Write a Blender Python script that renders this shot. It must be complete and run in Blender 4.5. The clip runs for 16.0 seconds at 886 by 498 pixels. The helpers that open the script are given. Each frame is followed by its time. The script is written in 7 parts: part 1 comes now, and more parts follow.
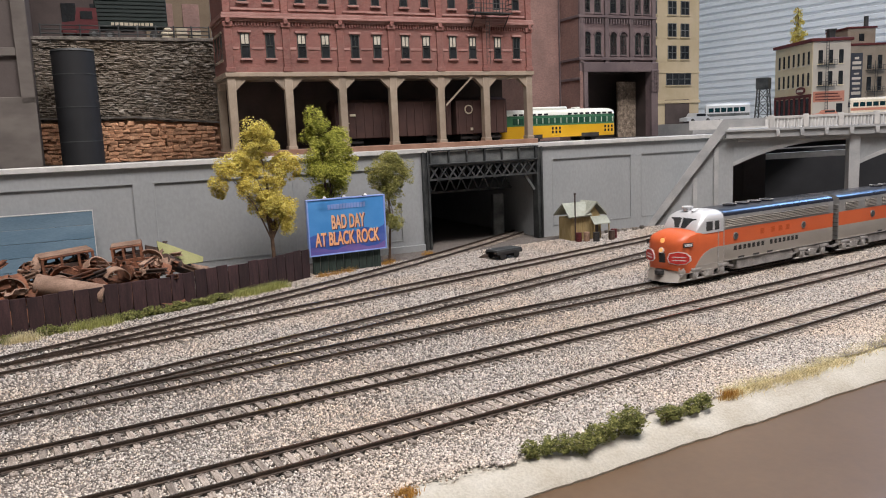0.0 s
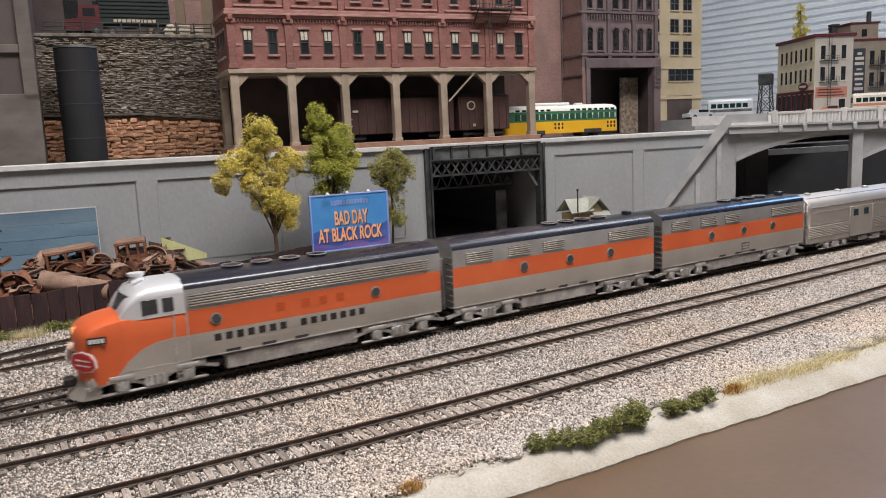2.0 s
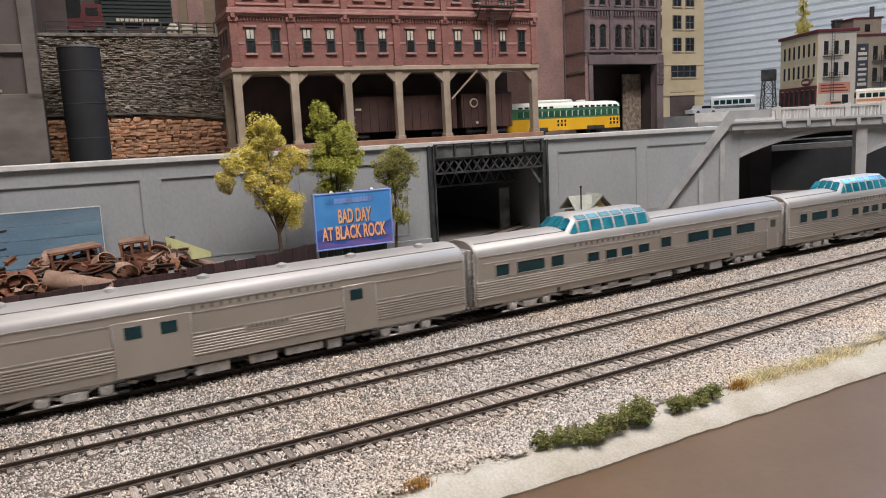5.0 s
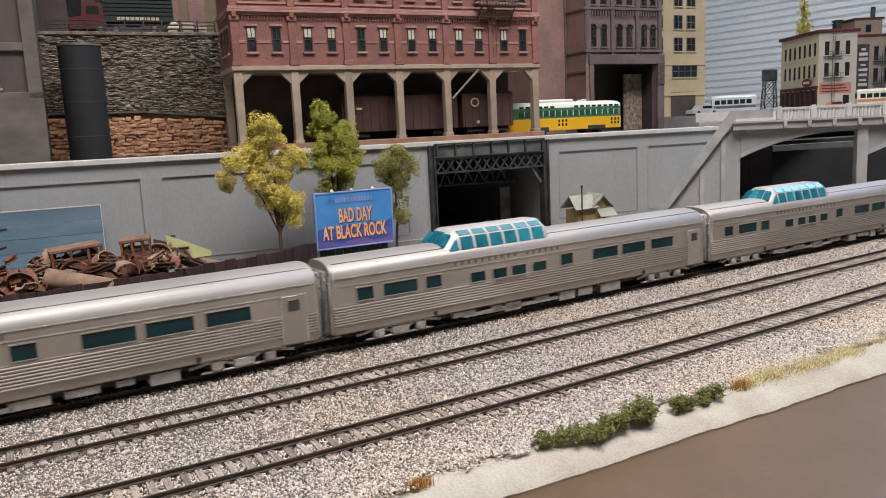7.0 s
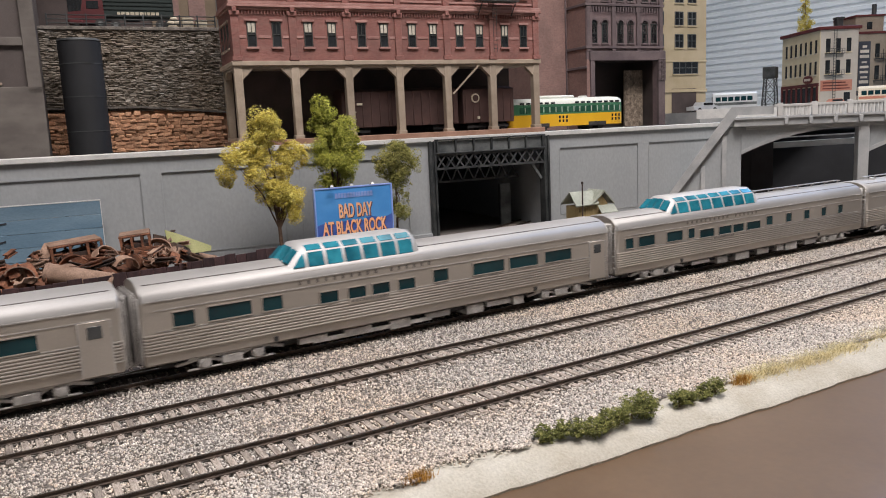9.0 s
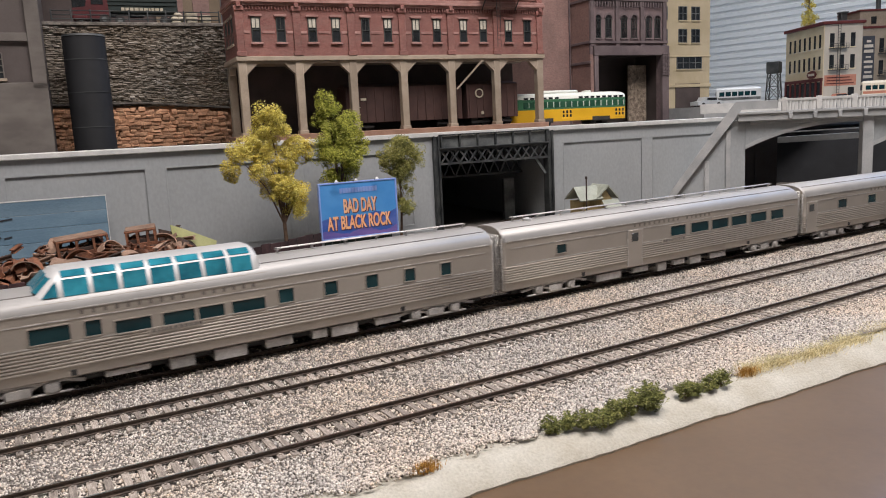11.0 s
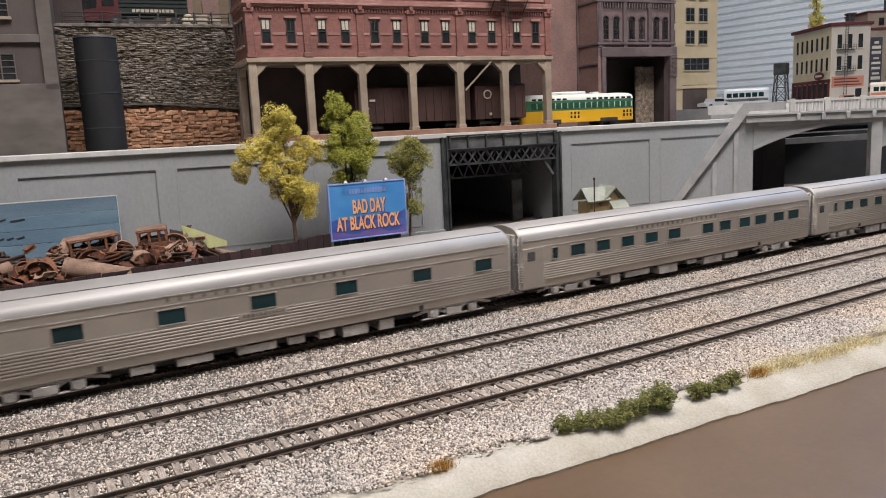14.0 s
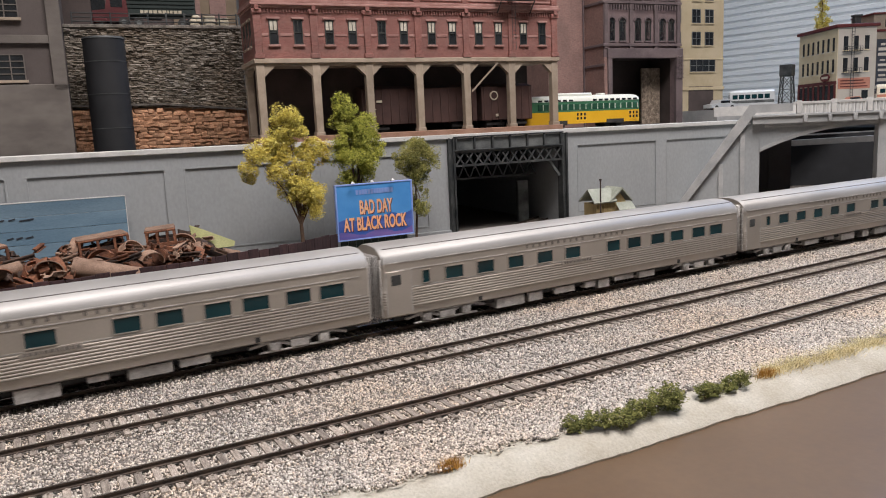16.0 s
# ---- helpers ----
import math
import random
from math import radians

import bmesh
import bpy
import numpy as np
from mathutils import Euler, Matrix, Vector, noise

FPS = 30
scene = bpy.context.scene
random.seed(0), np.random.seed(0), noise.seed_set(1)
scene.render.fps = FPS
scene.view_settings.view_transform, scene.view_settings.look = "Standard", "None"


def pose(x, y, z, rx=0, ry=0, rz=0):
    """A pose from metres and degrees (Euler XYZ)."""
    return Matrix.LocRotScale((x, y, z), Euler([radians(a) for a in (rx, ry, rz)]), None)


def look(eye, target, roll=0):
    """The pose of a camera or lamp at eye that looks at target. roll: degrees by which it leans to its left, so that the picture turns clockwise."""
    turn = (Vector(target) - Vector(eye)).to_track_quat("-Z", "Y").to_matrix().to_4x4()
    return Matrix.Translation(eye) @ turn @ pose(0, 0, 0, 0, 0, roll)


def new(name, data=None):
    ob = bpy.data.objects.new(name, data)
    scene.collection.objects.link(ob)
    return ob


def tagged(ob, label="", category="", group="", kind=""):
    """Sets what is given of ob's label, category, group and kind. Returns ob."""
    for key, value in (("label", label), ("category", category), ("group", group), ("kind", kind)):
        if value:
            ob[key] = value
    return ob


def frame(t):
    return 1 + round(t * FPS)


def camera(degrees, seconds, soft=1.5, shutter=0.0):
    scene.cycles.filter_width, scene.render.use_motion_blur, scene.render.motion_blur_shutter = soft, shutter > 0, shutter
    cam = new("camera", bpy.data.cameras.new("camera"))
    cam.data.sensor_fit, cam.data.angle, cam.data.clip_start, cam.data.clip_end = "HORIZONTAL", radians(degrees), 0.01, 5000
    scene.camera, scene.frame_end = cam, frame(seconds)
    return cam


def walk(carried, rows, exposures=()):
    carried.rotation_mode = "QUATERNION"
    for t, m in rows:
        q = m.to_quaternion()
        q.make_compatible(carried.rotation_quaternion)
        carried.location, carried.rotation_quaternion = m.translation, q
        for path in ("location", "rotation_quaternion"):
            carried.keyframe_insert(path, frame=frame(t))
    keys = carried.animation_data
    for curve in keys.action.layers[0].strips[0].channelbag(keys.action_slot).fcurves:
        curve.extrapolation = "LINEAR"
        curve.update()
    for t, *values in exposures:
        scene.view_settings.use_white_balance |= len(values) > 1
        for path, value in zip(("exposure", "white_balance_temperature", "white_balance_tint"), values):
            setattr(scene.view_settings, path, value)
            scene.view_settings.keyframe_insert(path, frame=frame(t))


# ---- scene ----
cam = camera(60.2, 16.0, soft=1.0, shutter=0.22)
PATH = [
    (0, 0.00000, 0.00000, 0.11806, 81.519, 2.391, -31.829),
    (0.5, 0.00049, 0.00012, 0.11778, 81.481, 2.418, -31.777),
    (1, -0.00157, 0.00011, 0.11802, 81.476, 2.437, -31.712),
    (1.5, -0.00159, -0.00012, 0.11791, 81.389, 2.509, -31.698),
    (2, -0.00137, 0.00014, 0.11706, 81.313, 2.516, -31.716),
    (2.5, -0.00153, 0.00036, 0.11692, 81.239, 2.522, -31.722),
    (3, -0.00125, 0.00059, 0.11652, 81.153, 2.607, -31.711),
    (3.5, -0.00221, 0.00035, 0.11711, 81.171, 2.702, -31.658),
    (4, -0.00258, -0.00018, 0.11748, 81.147, 2.819, -31.581),
    (6.5, -0.00210, 0.00153, 0.11641, 81.159, 2.737, -31.544),
    (7, -0.00266, 0.00146, 0.11672, 81.129, 2.685, -31.554),
    (7.5, -0.00301, 0.00150, 0.11609, 81.086, 2.676, -31.545),
    (8, -0.00230, 0.00191, 0.11541, 80.993, 2.661, -31.540),
    (8.5, -0.00299, 0.00203, 0.11529, 80.966, 2.623, -31.553),
    (9, -0.00238, 0.00229, 0.11483, 80.950, 2.590, -31.530),
    (11.5, -0.00486, 0.00195, 0.11335, 80.675, 2.711, -31.311),
    (12, -0.00538, 0.00175, 0.11381, 80.695, 2.669, -31.265),
    (12.5, -0.00691, 0.00114, 0.11344, 80.696, 2.658, -31.181),
    (13, -0.00801, 0.00137, 0.11319, 80.713, 2.652, -31.085),
    (13.5, -0.00889, 0.00113, 0.11319, 80.718, 2.652, -31.003),
    (14, -0.00867, 0.00152, 0.11392, 80.777, 2.649, -30.957),
    (14.5, -0.00827, 0.00198, 0.11391, 80.836, 2.602, -30.891),
    (15, -0.00958, 0.00122, 0.11467, 80.870, 2.566, -30.815),
    (15.5, -0.01063, 0.00123, 0.11398, 80.890, 2.562, -30.705),
    (16, -0.01141, 0.00133, 0.11387, 80.876, 2.550, -30.629),
]
walk(cam, [(t, pose(x, y, z, a, b, c)) for t, x, y, z, a, b, c in PATH], exposures=[(0, 0.02), (1.5, 0.0), (3.5, -0.04), (16, -0.04)])

# ---- light: a train-layout room under ceiling panels, one window at the far end ----
world = bpy.data.worlds.new("room_air")
scene.world = world
world.use_nodes = True
world.node_tree.nodes["Background"].inputs[0].default_value = (0.9, 0.93, 1.0, 1)
world.node_tree.nodes["Background"].inputs[1].default_value = 0.05


def area_lamp(name, x, y, z, tx, ty, tz, sx, sy, power, color):
    d = bpy.data.lights.new(name, "AREA")
    d.shape, d.size, d.size_y, d.energy, d.color = "RECTANGLE", sx, sy, power, color
    o = new(name, d)
    o.matrix_basis = look((x, y, z), (tx, ty, tz))
    return o


WARM = (1.0, 0.935, 0.93)
area_lamp("unseen_ceiling_light", 0.28, -0.12, 1.45, 0.28, -0.12, 0, 1.2, 0.6, 38.5, WARM)
area_lamp("unseen_ceiling_light", 1.45, 0.8, 1.45, 1.45, 0.8, 0, 1.2, 0.6, 4.5, WARM)
area_lamp("unseen_ceiling_light", -1.6, 0.1, 1.45, -1.6, 0.1, 0, 1.2, 0.6, 5.5, WARM)
# extra unseen lamp, added to brighten the ribbed siding wall
area_lamp("unseen_ceiling_light", 1.85, 1.3, 1.45, 2.0, 1.3, 0, 1.2, 0.6, 6.5, (0.92, 0.96, 1.0))
area_lamp("skylight_daylight", 2.85, 0.75, 1.46, 2.85, 0.75, 0, 0.8, 0.8, 22, (0.25, 0.5, 1.0))
area_lamp("window_daylight", 4.6, 0.35, 0.62, 0, 0.4, 0.1, 1.1, 0.7, 6, (0.45, 0.68, 1.0))

# ---- mesh helpers; lengths in centimetres ----
CM = 0.01
rnd = random.Random(7)


class Mesh:
    """Collects vertices and faces, with a material slot for each face."""

    def __init__(self):
        self.v, self.f, self.m = [], [], []

    def add(self, verts, faces, slot=0):
        k = len(self.v)
        self.v += [tuple(p) for p in verts]
        self.f += [tuple(k + i for i in f) for f in faces]
        self.m += [slot] * len(faces)

    def box(self, x0, x1, y0, y1, z0, z1, bev=0.0, slot=0):
        lo, hi = (min(x0, x1), min(y0, y1), min(z0, z1)), (max(x0, x1), max(y0, y1), max(z0, z1))
        if bev <= 0:
            c = [(x, y, z) for x in (lo[0], hi[0]) for y in (lo[1], hi[1]) for z in (lo[2], hi[2])]
            self.add(c, [(0, 1, 3, 2), (4, 6, 7, 5), (0, 4, 5, 1), (2, 3, 7, 6), (0, 2, 6, 4), (1, 5, 7, 3)], slot)
            return
        bev = min(bev, 0.45 * min(hi[i] - lo[i] for i in range(3)))
        ids, verts = {}, []
        for s in ((a, b, c) for a in (0, 1) for b in (0, 1) for c in (0, 1)):
            for ax in range(3):
                p = [(hi if s[i] else lo)[i] for i in range(3)]
                for i in range(3):
                    if i != ax:
                        p[i] += -bev if s[i] else bev
                ids[s, ax] = len(verts)
                verts.append(p)
        faces = []
        for ax in range(3):
            o1, o2 = [i for i in range(3) if i != ax]
            for sg in (0, 1):
                ring = []
                for a, b in ((0, 0), (1, 0), (1, 1), (0, 1)):
                    s = [0, 0, 0]
                    s[ax], s[o1], s[o2] = sg, a, b
                    ring.append(ids[tuple(s), ax])
                faces.append(tuple(ring))
            for a in (0, 1):
                for b in (0, 1):
                    s, t = [0, 0, 0], [0, 0, 0]
                    s[o1], s[o2], t[o1], t[o2] = a, b, a, b
                    s[ax], t[ax] = 0, 1
                    s, t = tuple(s), tuple(t)
                    faces.append((ids[s, o1], ids[t, o1], ids[t, o2], ids[s, o2]))
        for s in ((a, b, c) for a in (0, 1) for b in (0, 1) for c in (0, 1)):
            faces.append((ids[s, 0], ids[s, 1], ids[s, 2]))
        self.add(verts, faces, slot)

    def rod(self, p, q, r, r2=None, seg=8, slot=0, caps=True):
        p, q = Vector(p), Vector(q)
        r2 = r if r2 is None else r2
        d = (q - p).normalized()
        a = d.orthogonal().normalized()
        b = d.cross(a)
        ring = [(math.cos(2 * math.pi * i / seg), math.sin(2 * math.pi * i / seg)) for i in range(seg)]
        verts = [p + r * (c * a + s * b) for c, s in ring] + [q + r2 * (c * a + s * b) for c, s in ring]
        faces = [(i, (i + 1) % seg, seg + (i + 1) % seg, seg + i) for i in range(seg)]
        if caps:
            faces += [tuple(range(seg))[::-1], tuple(range(seg, 2 * seg))]
        self.add(verts, faces, slot)

    def bar(self, p, q, w, h, slot=0):
        """A square bar from p to q: w across, h in the upright sense."""
        p, q = Vector(p), Vector(q)
        d = (q - p).normalized()
        up = Vector((0, 0, 1)) if abs(d.z) < 0.95 else Vector((0, 1, 0))
        a = d.cross(up).normalized()
        b = a.cross(d)
        verts = [e + a * (i * w / 2) + b * (j * h / 2) for e in (p, q) for i, j in ((-1, -1), (1, -1), (1, 1), (-1, 1))]
        self.add(verts, [(0, 1, 2, 3), (7, 6, 5, 4), (0, 4, 5, 1), (1, 5, 6, 2), (2, 6, 7, 3), (3, 7, 4, 0)], slot)

    def slab(self, outline, y0, y1, slot=0):
        """An upright slab: an outline of (x, z), from depth y0 to y1."""
        n = len(outline)
        verts = [(x, y0, z) for x, z in outline] + [(x, y1, z) for x, z in outline]
        self.add(verts, [tuple(range(n)), tuple(range(2 * n - 1, n - 1, -1))] + [(i, n + i, n + (i + 1) % n, (i + 1) % n) for i in range(n)], slot)

    def plate(self, outline, z0, z1, slot=0):
        n = len(outline)
        verts = [(x, y, z0) for x, y in outline] + [(x, y, z1) for x, y in outline]
        self.add(verts, [tuple(range(n)), tuple(range(2 * n - 1, n - 1, -1))] + [(i, n + i, n + (i + 1) % n, (i + 1) % n) for i in range(n)], slot)

    def loft(self, rings, closed=True, caps=True, slot=0, slots=None):
        n = len(rings[0])
        verts = [p for ring in rings for p in ring]
        k = n if closed else n - 1
        base = len(self.v)
        self.v += [tuple(p) for p in verts]
        for j in range(len(rings) - 1):
            for i in range(k):
                self.f.append((base + j * n + i, base + j * n + (i + 1) % n, base + (j + 1) * n + (i + 1) % n, base + (j + 1) * n + i))
                self.m.append(slots[i] if slots else slot)
        if caps:
            self.f.append(tuple(base + i for i in range(n))[::-1])
            self.f.append(tuple(base + (len(rings) - 1) * n + i for i in range(n)))
            self.m += [slot, slot]

    def data(self, name, mats, fix=True, smooth=True):
        me = bpy.data.meshes.new(name)
        me.from_pydata([(x * CM, y * CM, z * CM) for x, y, z in self.v], [], self.f)
        for m in mats:
            me.materials.append(m)
        me.polygons.foreach_set("material_index", self.m)
        if fix:
            bm = bmesh.new()
            bm.from_mesh(me)
            bmesh.ops.recalc_face_normals(bm, faces=bm.faces)
            bm.to_mesh(me)
            bm.free()
        if smooth:
            me.shade_smooth()
            me.set_sharp_from_angle(angle=radians(38))
        me.update()
        return me


def thing(name, x, y, z, rz=0.0, label="", category="", group="", kind=""):
    """An Empty at the base of a thing, in centimetres."""
    o = new(name)
    o.empty_display_size = 0.01
    o.matrix_basis = pose(x * CM, y * CM, z * CM, 0, 0, rz)
    return tagged(o, label, category, group, kind)


def part(name, mesh, mats, parent, label="", at=None, fix=True, smooth=True, kind=""):
    """Links a Mesh, or ready mesh data, as one object under its thing."""
    mats = mats if isinstance(mats, (list, tuple)) else [mats]
    o = new(name, mesh.data(name, mats, fix, smooth) if isinstance(mesh, Mesh) else mesh)
    if at is not None:
        o.matrix_basis = Matrix.Translation((at[0] * CM, at[1] * CM, at[2] * CM)) @ (at[3] if len(at) > 3 else Matrix())
    o.parent = parent
    return tagged(o, label, kind=kind)


def boxpart(name, b, mat_, parent, label="", bev=0.02):
    m = Mesh()
    m.box(*b, bev=bev)
    return part(name, m, mat_, parent, label)


def lettering(name, text, size, mat_, parent, at, width=None, depth=0.02, label="", bold=0.0):
    """Raised letters that read along +x and face -y; at: the middle of the line."""
    c = bpy.data.curves.new(name, "FONT")
    c.body, c.size, c.align_x, c.align_y, c.extrude = text, size * CM, "CENTER", "CENTER", depth * CM
    c.offset = bold * CM
    o = new("letter_source", c)
    bpy.context.view_layer.update()
    me = bpy.data.meshes.new_from_object(o.evaluated_get(bpy.context.evaluated_depsgraph_get()))
    bpy.data.objects.remove(o)
    k = 1.0
    if width:
        xs = [v.co.x for v in me.vertices]
        k = width * CM / max(1e-6, max(xs) - min(xs))
    me.transform(Matrix.Diagonal((k, 1, 1, 1)))
    me.transform(Matrix.Rotation(radians(90), 4, "X"))
    me.materials.clear()
    me.materials.append(mat_)
    return part(name, me, mat_, parent, label, at=at)


# ---- materials ----
def mat(name, a, b, scale=150, rough=0.6, metal=0.0, bump=0.25, fine=1500, grain=0.25, stretch=(1, 1, 1), lo=0.35, hi=0.65, vary=0.12, spec=0.5, coat=0.0):
    """Two colours in blotches, fine grain, a little change from piece to piece, and fine relief."""
    m = bpy.data.materials.new(name)
    m.use_nodes = True
    nt = m.node_tree
    n, ln = nt.nodes, nt.links
    bs = n["Principled BSDF"]
    tc = n.new("ShaderNodeTexCoord")
    info = n.new("ShaderNodeObjectInfo")
    mp = n.new("ShaderNodeMapping")
    mp.inputs["Scale"].default_value = stretch
    comb = n.new("ShaderNodeCombineXYZ")
    for i in range(3):
        ln.new(info.outputs["Random"], comb.inputs[i])
    ln.new(tc.outputs["Object"], mp.inputs["Vector"])
    ln.new(comb.outputs[0], mp.inputs["Location"])
    n1 = n.new("ShaderNodeTexNoise")
    n1.inputs["Scale"].default_value, n1.inputs["Detail"].default_value, n1.inputs["Roughness"].default_value = scale, 5, 0.6
    n2 = n.new("ShaderNodeTexNoise")
    n2.inputs["Scale"].default_value, n2.inputs["Detail"].default_value = fine, 3
    ln.new(mp.outputs[0], n1.inputs["Vector"])
    ln.new(mp.outputs[0], n2.inputs["Vector"])
    ramp = n.new("ShaderNodeValToRGB")
    ramp.color_ramp.elements[0].position, ramp.color_ramp.elements[1].position = lo, hi
    ramp.color_ramp.elements[0].color, ramp.color_ramp.elements[1].color = (*a, 1), (*b, 1)
    ln.new(n1.outputs["Fac"], ramp.inputs[0])
    mr = n.new("ShaderNodeMapRange")
    mr.inputs[1].default_value, mr.inputs[2].default_value = 0.3, 0.7
    mr.inputs[3].default_value, mr.inputs[4].default_value = 1 - grain, 1 + grain
    ln.new(n2.outputs["Fac"], mr.inputs[0])
    mv = n.new("ShaderNodeMapRange")
    mv.inputs[3].default_value, mv.inputs[4].default_value = 1 - vary, 1 + vary
    ln.new(info.outputs["Random"], mv.inputs[0])
    mul = n.new("ShaderNodeMath")
    mul.operation = "MULTIPLY"
    ln.new(mr.outputs[0], mul.inputs[0])
    ln.new(mv.outputs[0], mul.inputs[1])
    sc = n.new("ShaderNodeVectorMath")
    sc.operation = "SCALE"
    ln.new(ramp.outputs[0], sc.inputs[0])
    ln.new(mul.outputs[0], sc.inputs["Scale"])
    ln.new(sc.outputs[0], bs.inputs["Base Color"])
    rr = n.new("ShaderNodeMapRange")
    rr.inputs[3].default_value, rr.inputs[4].default_value = max(0.03, rough - 0.1), min(1, rough + 0.1)
    ln.new(n1.outputs["Fac"], rr.inputs[0])
    ln.new(rr.outputs[0], bs.inputs["Roughness"])
    bs.inputs["Metallic"].default_value = metal
    bs.inputs["Specular IOR Level"].default_value = spec
    bs.inputs["Coat Weight"].default_value = coat
    if bump > 0:
        bp = n.new("ShaderNodeBump")
        bp.inputs["Strength"].default_value, bp.inputs["Distance"].default_value = bump, 0.0006
        ln.new(n2.outputs["Fac"], bp.inputs["Height"])
        ln.new(bp.outputs[0], bs.inputs["Normal"])
    return m


def brick_mat(name, c1, c2, mortar, width=0.0030, rows=0.0010):
    """Small courses of brick over blotches of dirt, for walls that stand along x."""
    m = mat(name, (0.8, 0.8, 0.8), (1.15, 1.12, 1.1), scale=25, rough=0.85, grain=0.12, fine=500, bump=0.2, vary=0.05)
    nt = m.node_tree
    n, ln = nt.nodes, nt.links
    tc = next(k for k in n if k.bl_idname == "ShaderNodeTexCoord")
    sp, ad, cb = n.new("ShaderNodeSeparateXYZ"), n.new("ShaderNodeMath"), n.new("ShaderNodeCombineXYZ")
    ln.new(tc.outputs["Object"], sp.inputs[0])
    ln.new(sp.outputs[0], ad.inputs[0])
    ln.new(sp.outputs[1], ad.inputs[1])
    ln.new(ad.outputs[0], cb.inputs[0])
    ln.new(sp.outputs[2], cb.inputs[1])
    br = n.new("ShaderNodeTexBrick")
    br.inputs["Scale"].default_value = 1.0
    br.inputs["Brick Width"].default_value, br.inputs["Row Height"].default_value = width, rows
    br.inputs["Mortar Size"].default_value = rows * 0.13
    br.inputs["Color1"].default_value, br.inputs["Color2"].default_value, br.inputs["Mortar"].default_value = (*c1, 1), (*c2, 1), (*mortar, 1)
    ln.new(cb.outputs[0], br.inputs["Vector"])
    mx = n.new("ShaderNodeVectorMath")
    mx.operation = "MULTIPLY"
    bs = n["Principled BSDF"]
    old = bs.inputs["Base Color"].links[0].from_socket
    ln.new(br.outputs["Color"], mx.inputs[0])
    ln.new(old, mx.inputs[1])
    ln.new(mx.outputs[0], bs.inputs["Base Color"])
    return m


def island_mat(name, stops, rough=0.85, scale=600, metal=0.0, spec=0.3):
    """A colour for each joined piece, drawn from the stops, with grain."""
    m = bpy.data.materials.new(name)
    m.use_nodes = True
    n, ln = m.node_tree.nodes, m.node_tree.links
    bs = n["Principled BSDF"]
    geo = n.new("ShaderNodeNewGeometry")
    ramp = n.new("ShaderNodeValToRGB")
    ramp.color_ramp.interpolation = "LINEAR"
    while len(ramp.color_ramp.elements) < len(stops):
        ramp.color_ramp.elements.new(0.5)
    for e, (p, c) in zip(ramp.color_ramp.elements, stops):
        e.position, e.color = p, (*c, 1)
    ln.new(geo.outputs["Random Per Island"], ramp.inputs[0])
    tc, ns, mr, sc = n.new("ShaderNodeTexCoord"), n.new("ShaderNodeTexNoise"), n.new("ShaderNodeMapRange"), n.new("ShaderNodeVectorMath")
    ns.inputs["Scale"].default_value, ns.inputs["Detail"].default_value = scale, 4
    ln.new(tc.outputs["Object"], ns.inputs["Vector"])
    mr.inputs[1].default_value, mr.inputs[2].default_value, mr.inputs[3].default_value, mr.inputs[4].default_value = 0.3, 0.7, 0.75, 1.25
    ln.new(ns.outputs["Fac"], mr.inputs[0])
    sc.operation = "SCALE"
    ln.new(ramp.outputs[0], sc.inputs[0])
    ln.new(mr.outputs[0], sc.inputs["Scale"])
    big, tint, mul = n.new("ShaderNodeTexNoise"), n.new("ShaderNodeValToRGB"), n.new("ShaderNodeVectorMath")
    big.inputs["Scale"].default_value, big.inputs["Detail"].default_value = 11, 3
    ln.new(tc.outputs["Object"], big.inputs["Vector"])
    tint.color_ramp.elements[0].position, tint.color_ramp.elements[1].position = 0.42, 0.62
    tint.color_ramp.elements[0].color, tint.color_ramp.elements[1].color = (0.98, 1.0, 1.02, 1), (1.04, 0.99, 0.935, 1)
    ln.new(big.outputs["Fac"], tint.inputs[0])
    mul.operation = "MULTIPLY"
    ln.new(sc.outputs[0], mul.inputs[0])
    ln.new(tint.outputs[0], mul.inputs[1])
    ln.new(mul.outputs[0], bs.inputs["Base Color"])
    bs.inputs["Roughness"].default_value, bs.inputs["Metallic"].default_value, bs.inputs["Specular IOR Level"].default_value = rough, metal, spec
    return m


M_CONC = mat("painted_concrete", (0.345, 0.362, 0.367), (0.38, 0.396, 0.40), scale=16, stretch=(1, 1, 0.6), rough=0.75, grain=0.06, fine=400, bump=0.12, vary=0.03)
M_COPING = mat("pale_coping", (0.52, 0.52, 0.50), (0.66, 0.65, 0.62), scale=60, rough=0.7, grain=0.08)
M_BRIDGE = mat("grey_bridge_concrete", (0.36, 0.37, 0.37), (0.50, 0.50, 0.49), scale=40, rough=0.75, grain=0.08, vary=0.05)
M_GROUND = mat("packed_gravel", (0.09, 0.077, 0.066), (0.22, 0.195, 0.175), scale=500, rough=0.95, bump=0.9, fine=1400, grain=0.45, lo=0.3, hi=0.7)
M_SAND = mat("sandy_plaster", (0.38, 0.35, 0.285), (0.47, 0.45, 0.39), scale=45, rough=0.9, bump=0.5, fine=900, grain=0.1)
M_FASCIA = mat("brown_river_paint", (0.104, 0.064, 0.035), (0.134, 0.084, 0.047), scale=14, rough=0.38, bump=0.05, fine=300, grain=0.05)
M_RAILSIDE = mat("weathered_rail_side", (0.036, 0.025, 0.019), (0.078, 0.052, 0.036), scale=200, rough=0.7, bump=0.2)
M_RAILTOP = mat("polished_rail_head", (0.55, 0.53, 0.5), (0.75, 0.73, 0.7), scale=80, rough=0.22, metal=1.0, bump=0.05, grain=0.08)
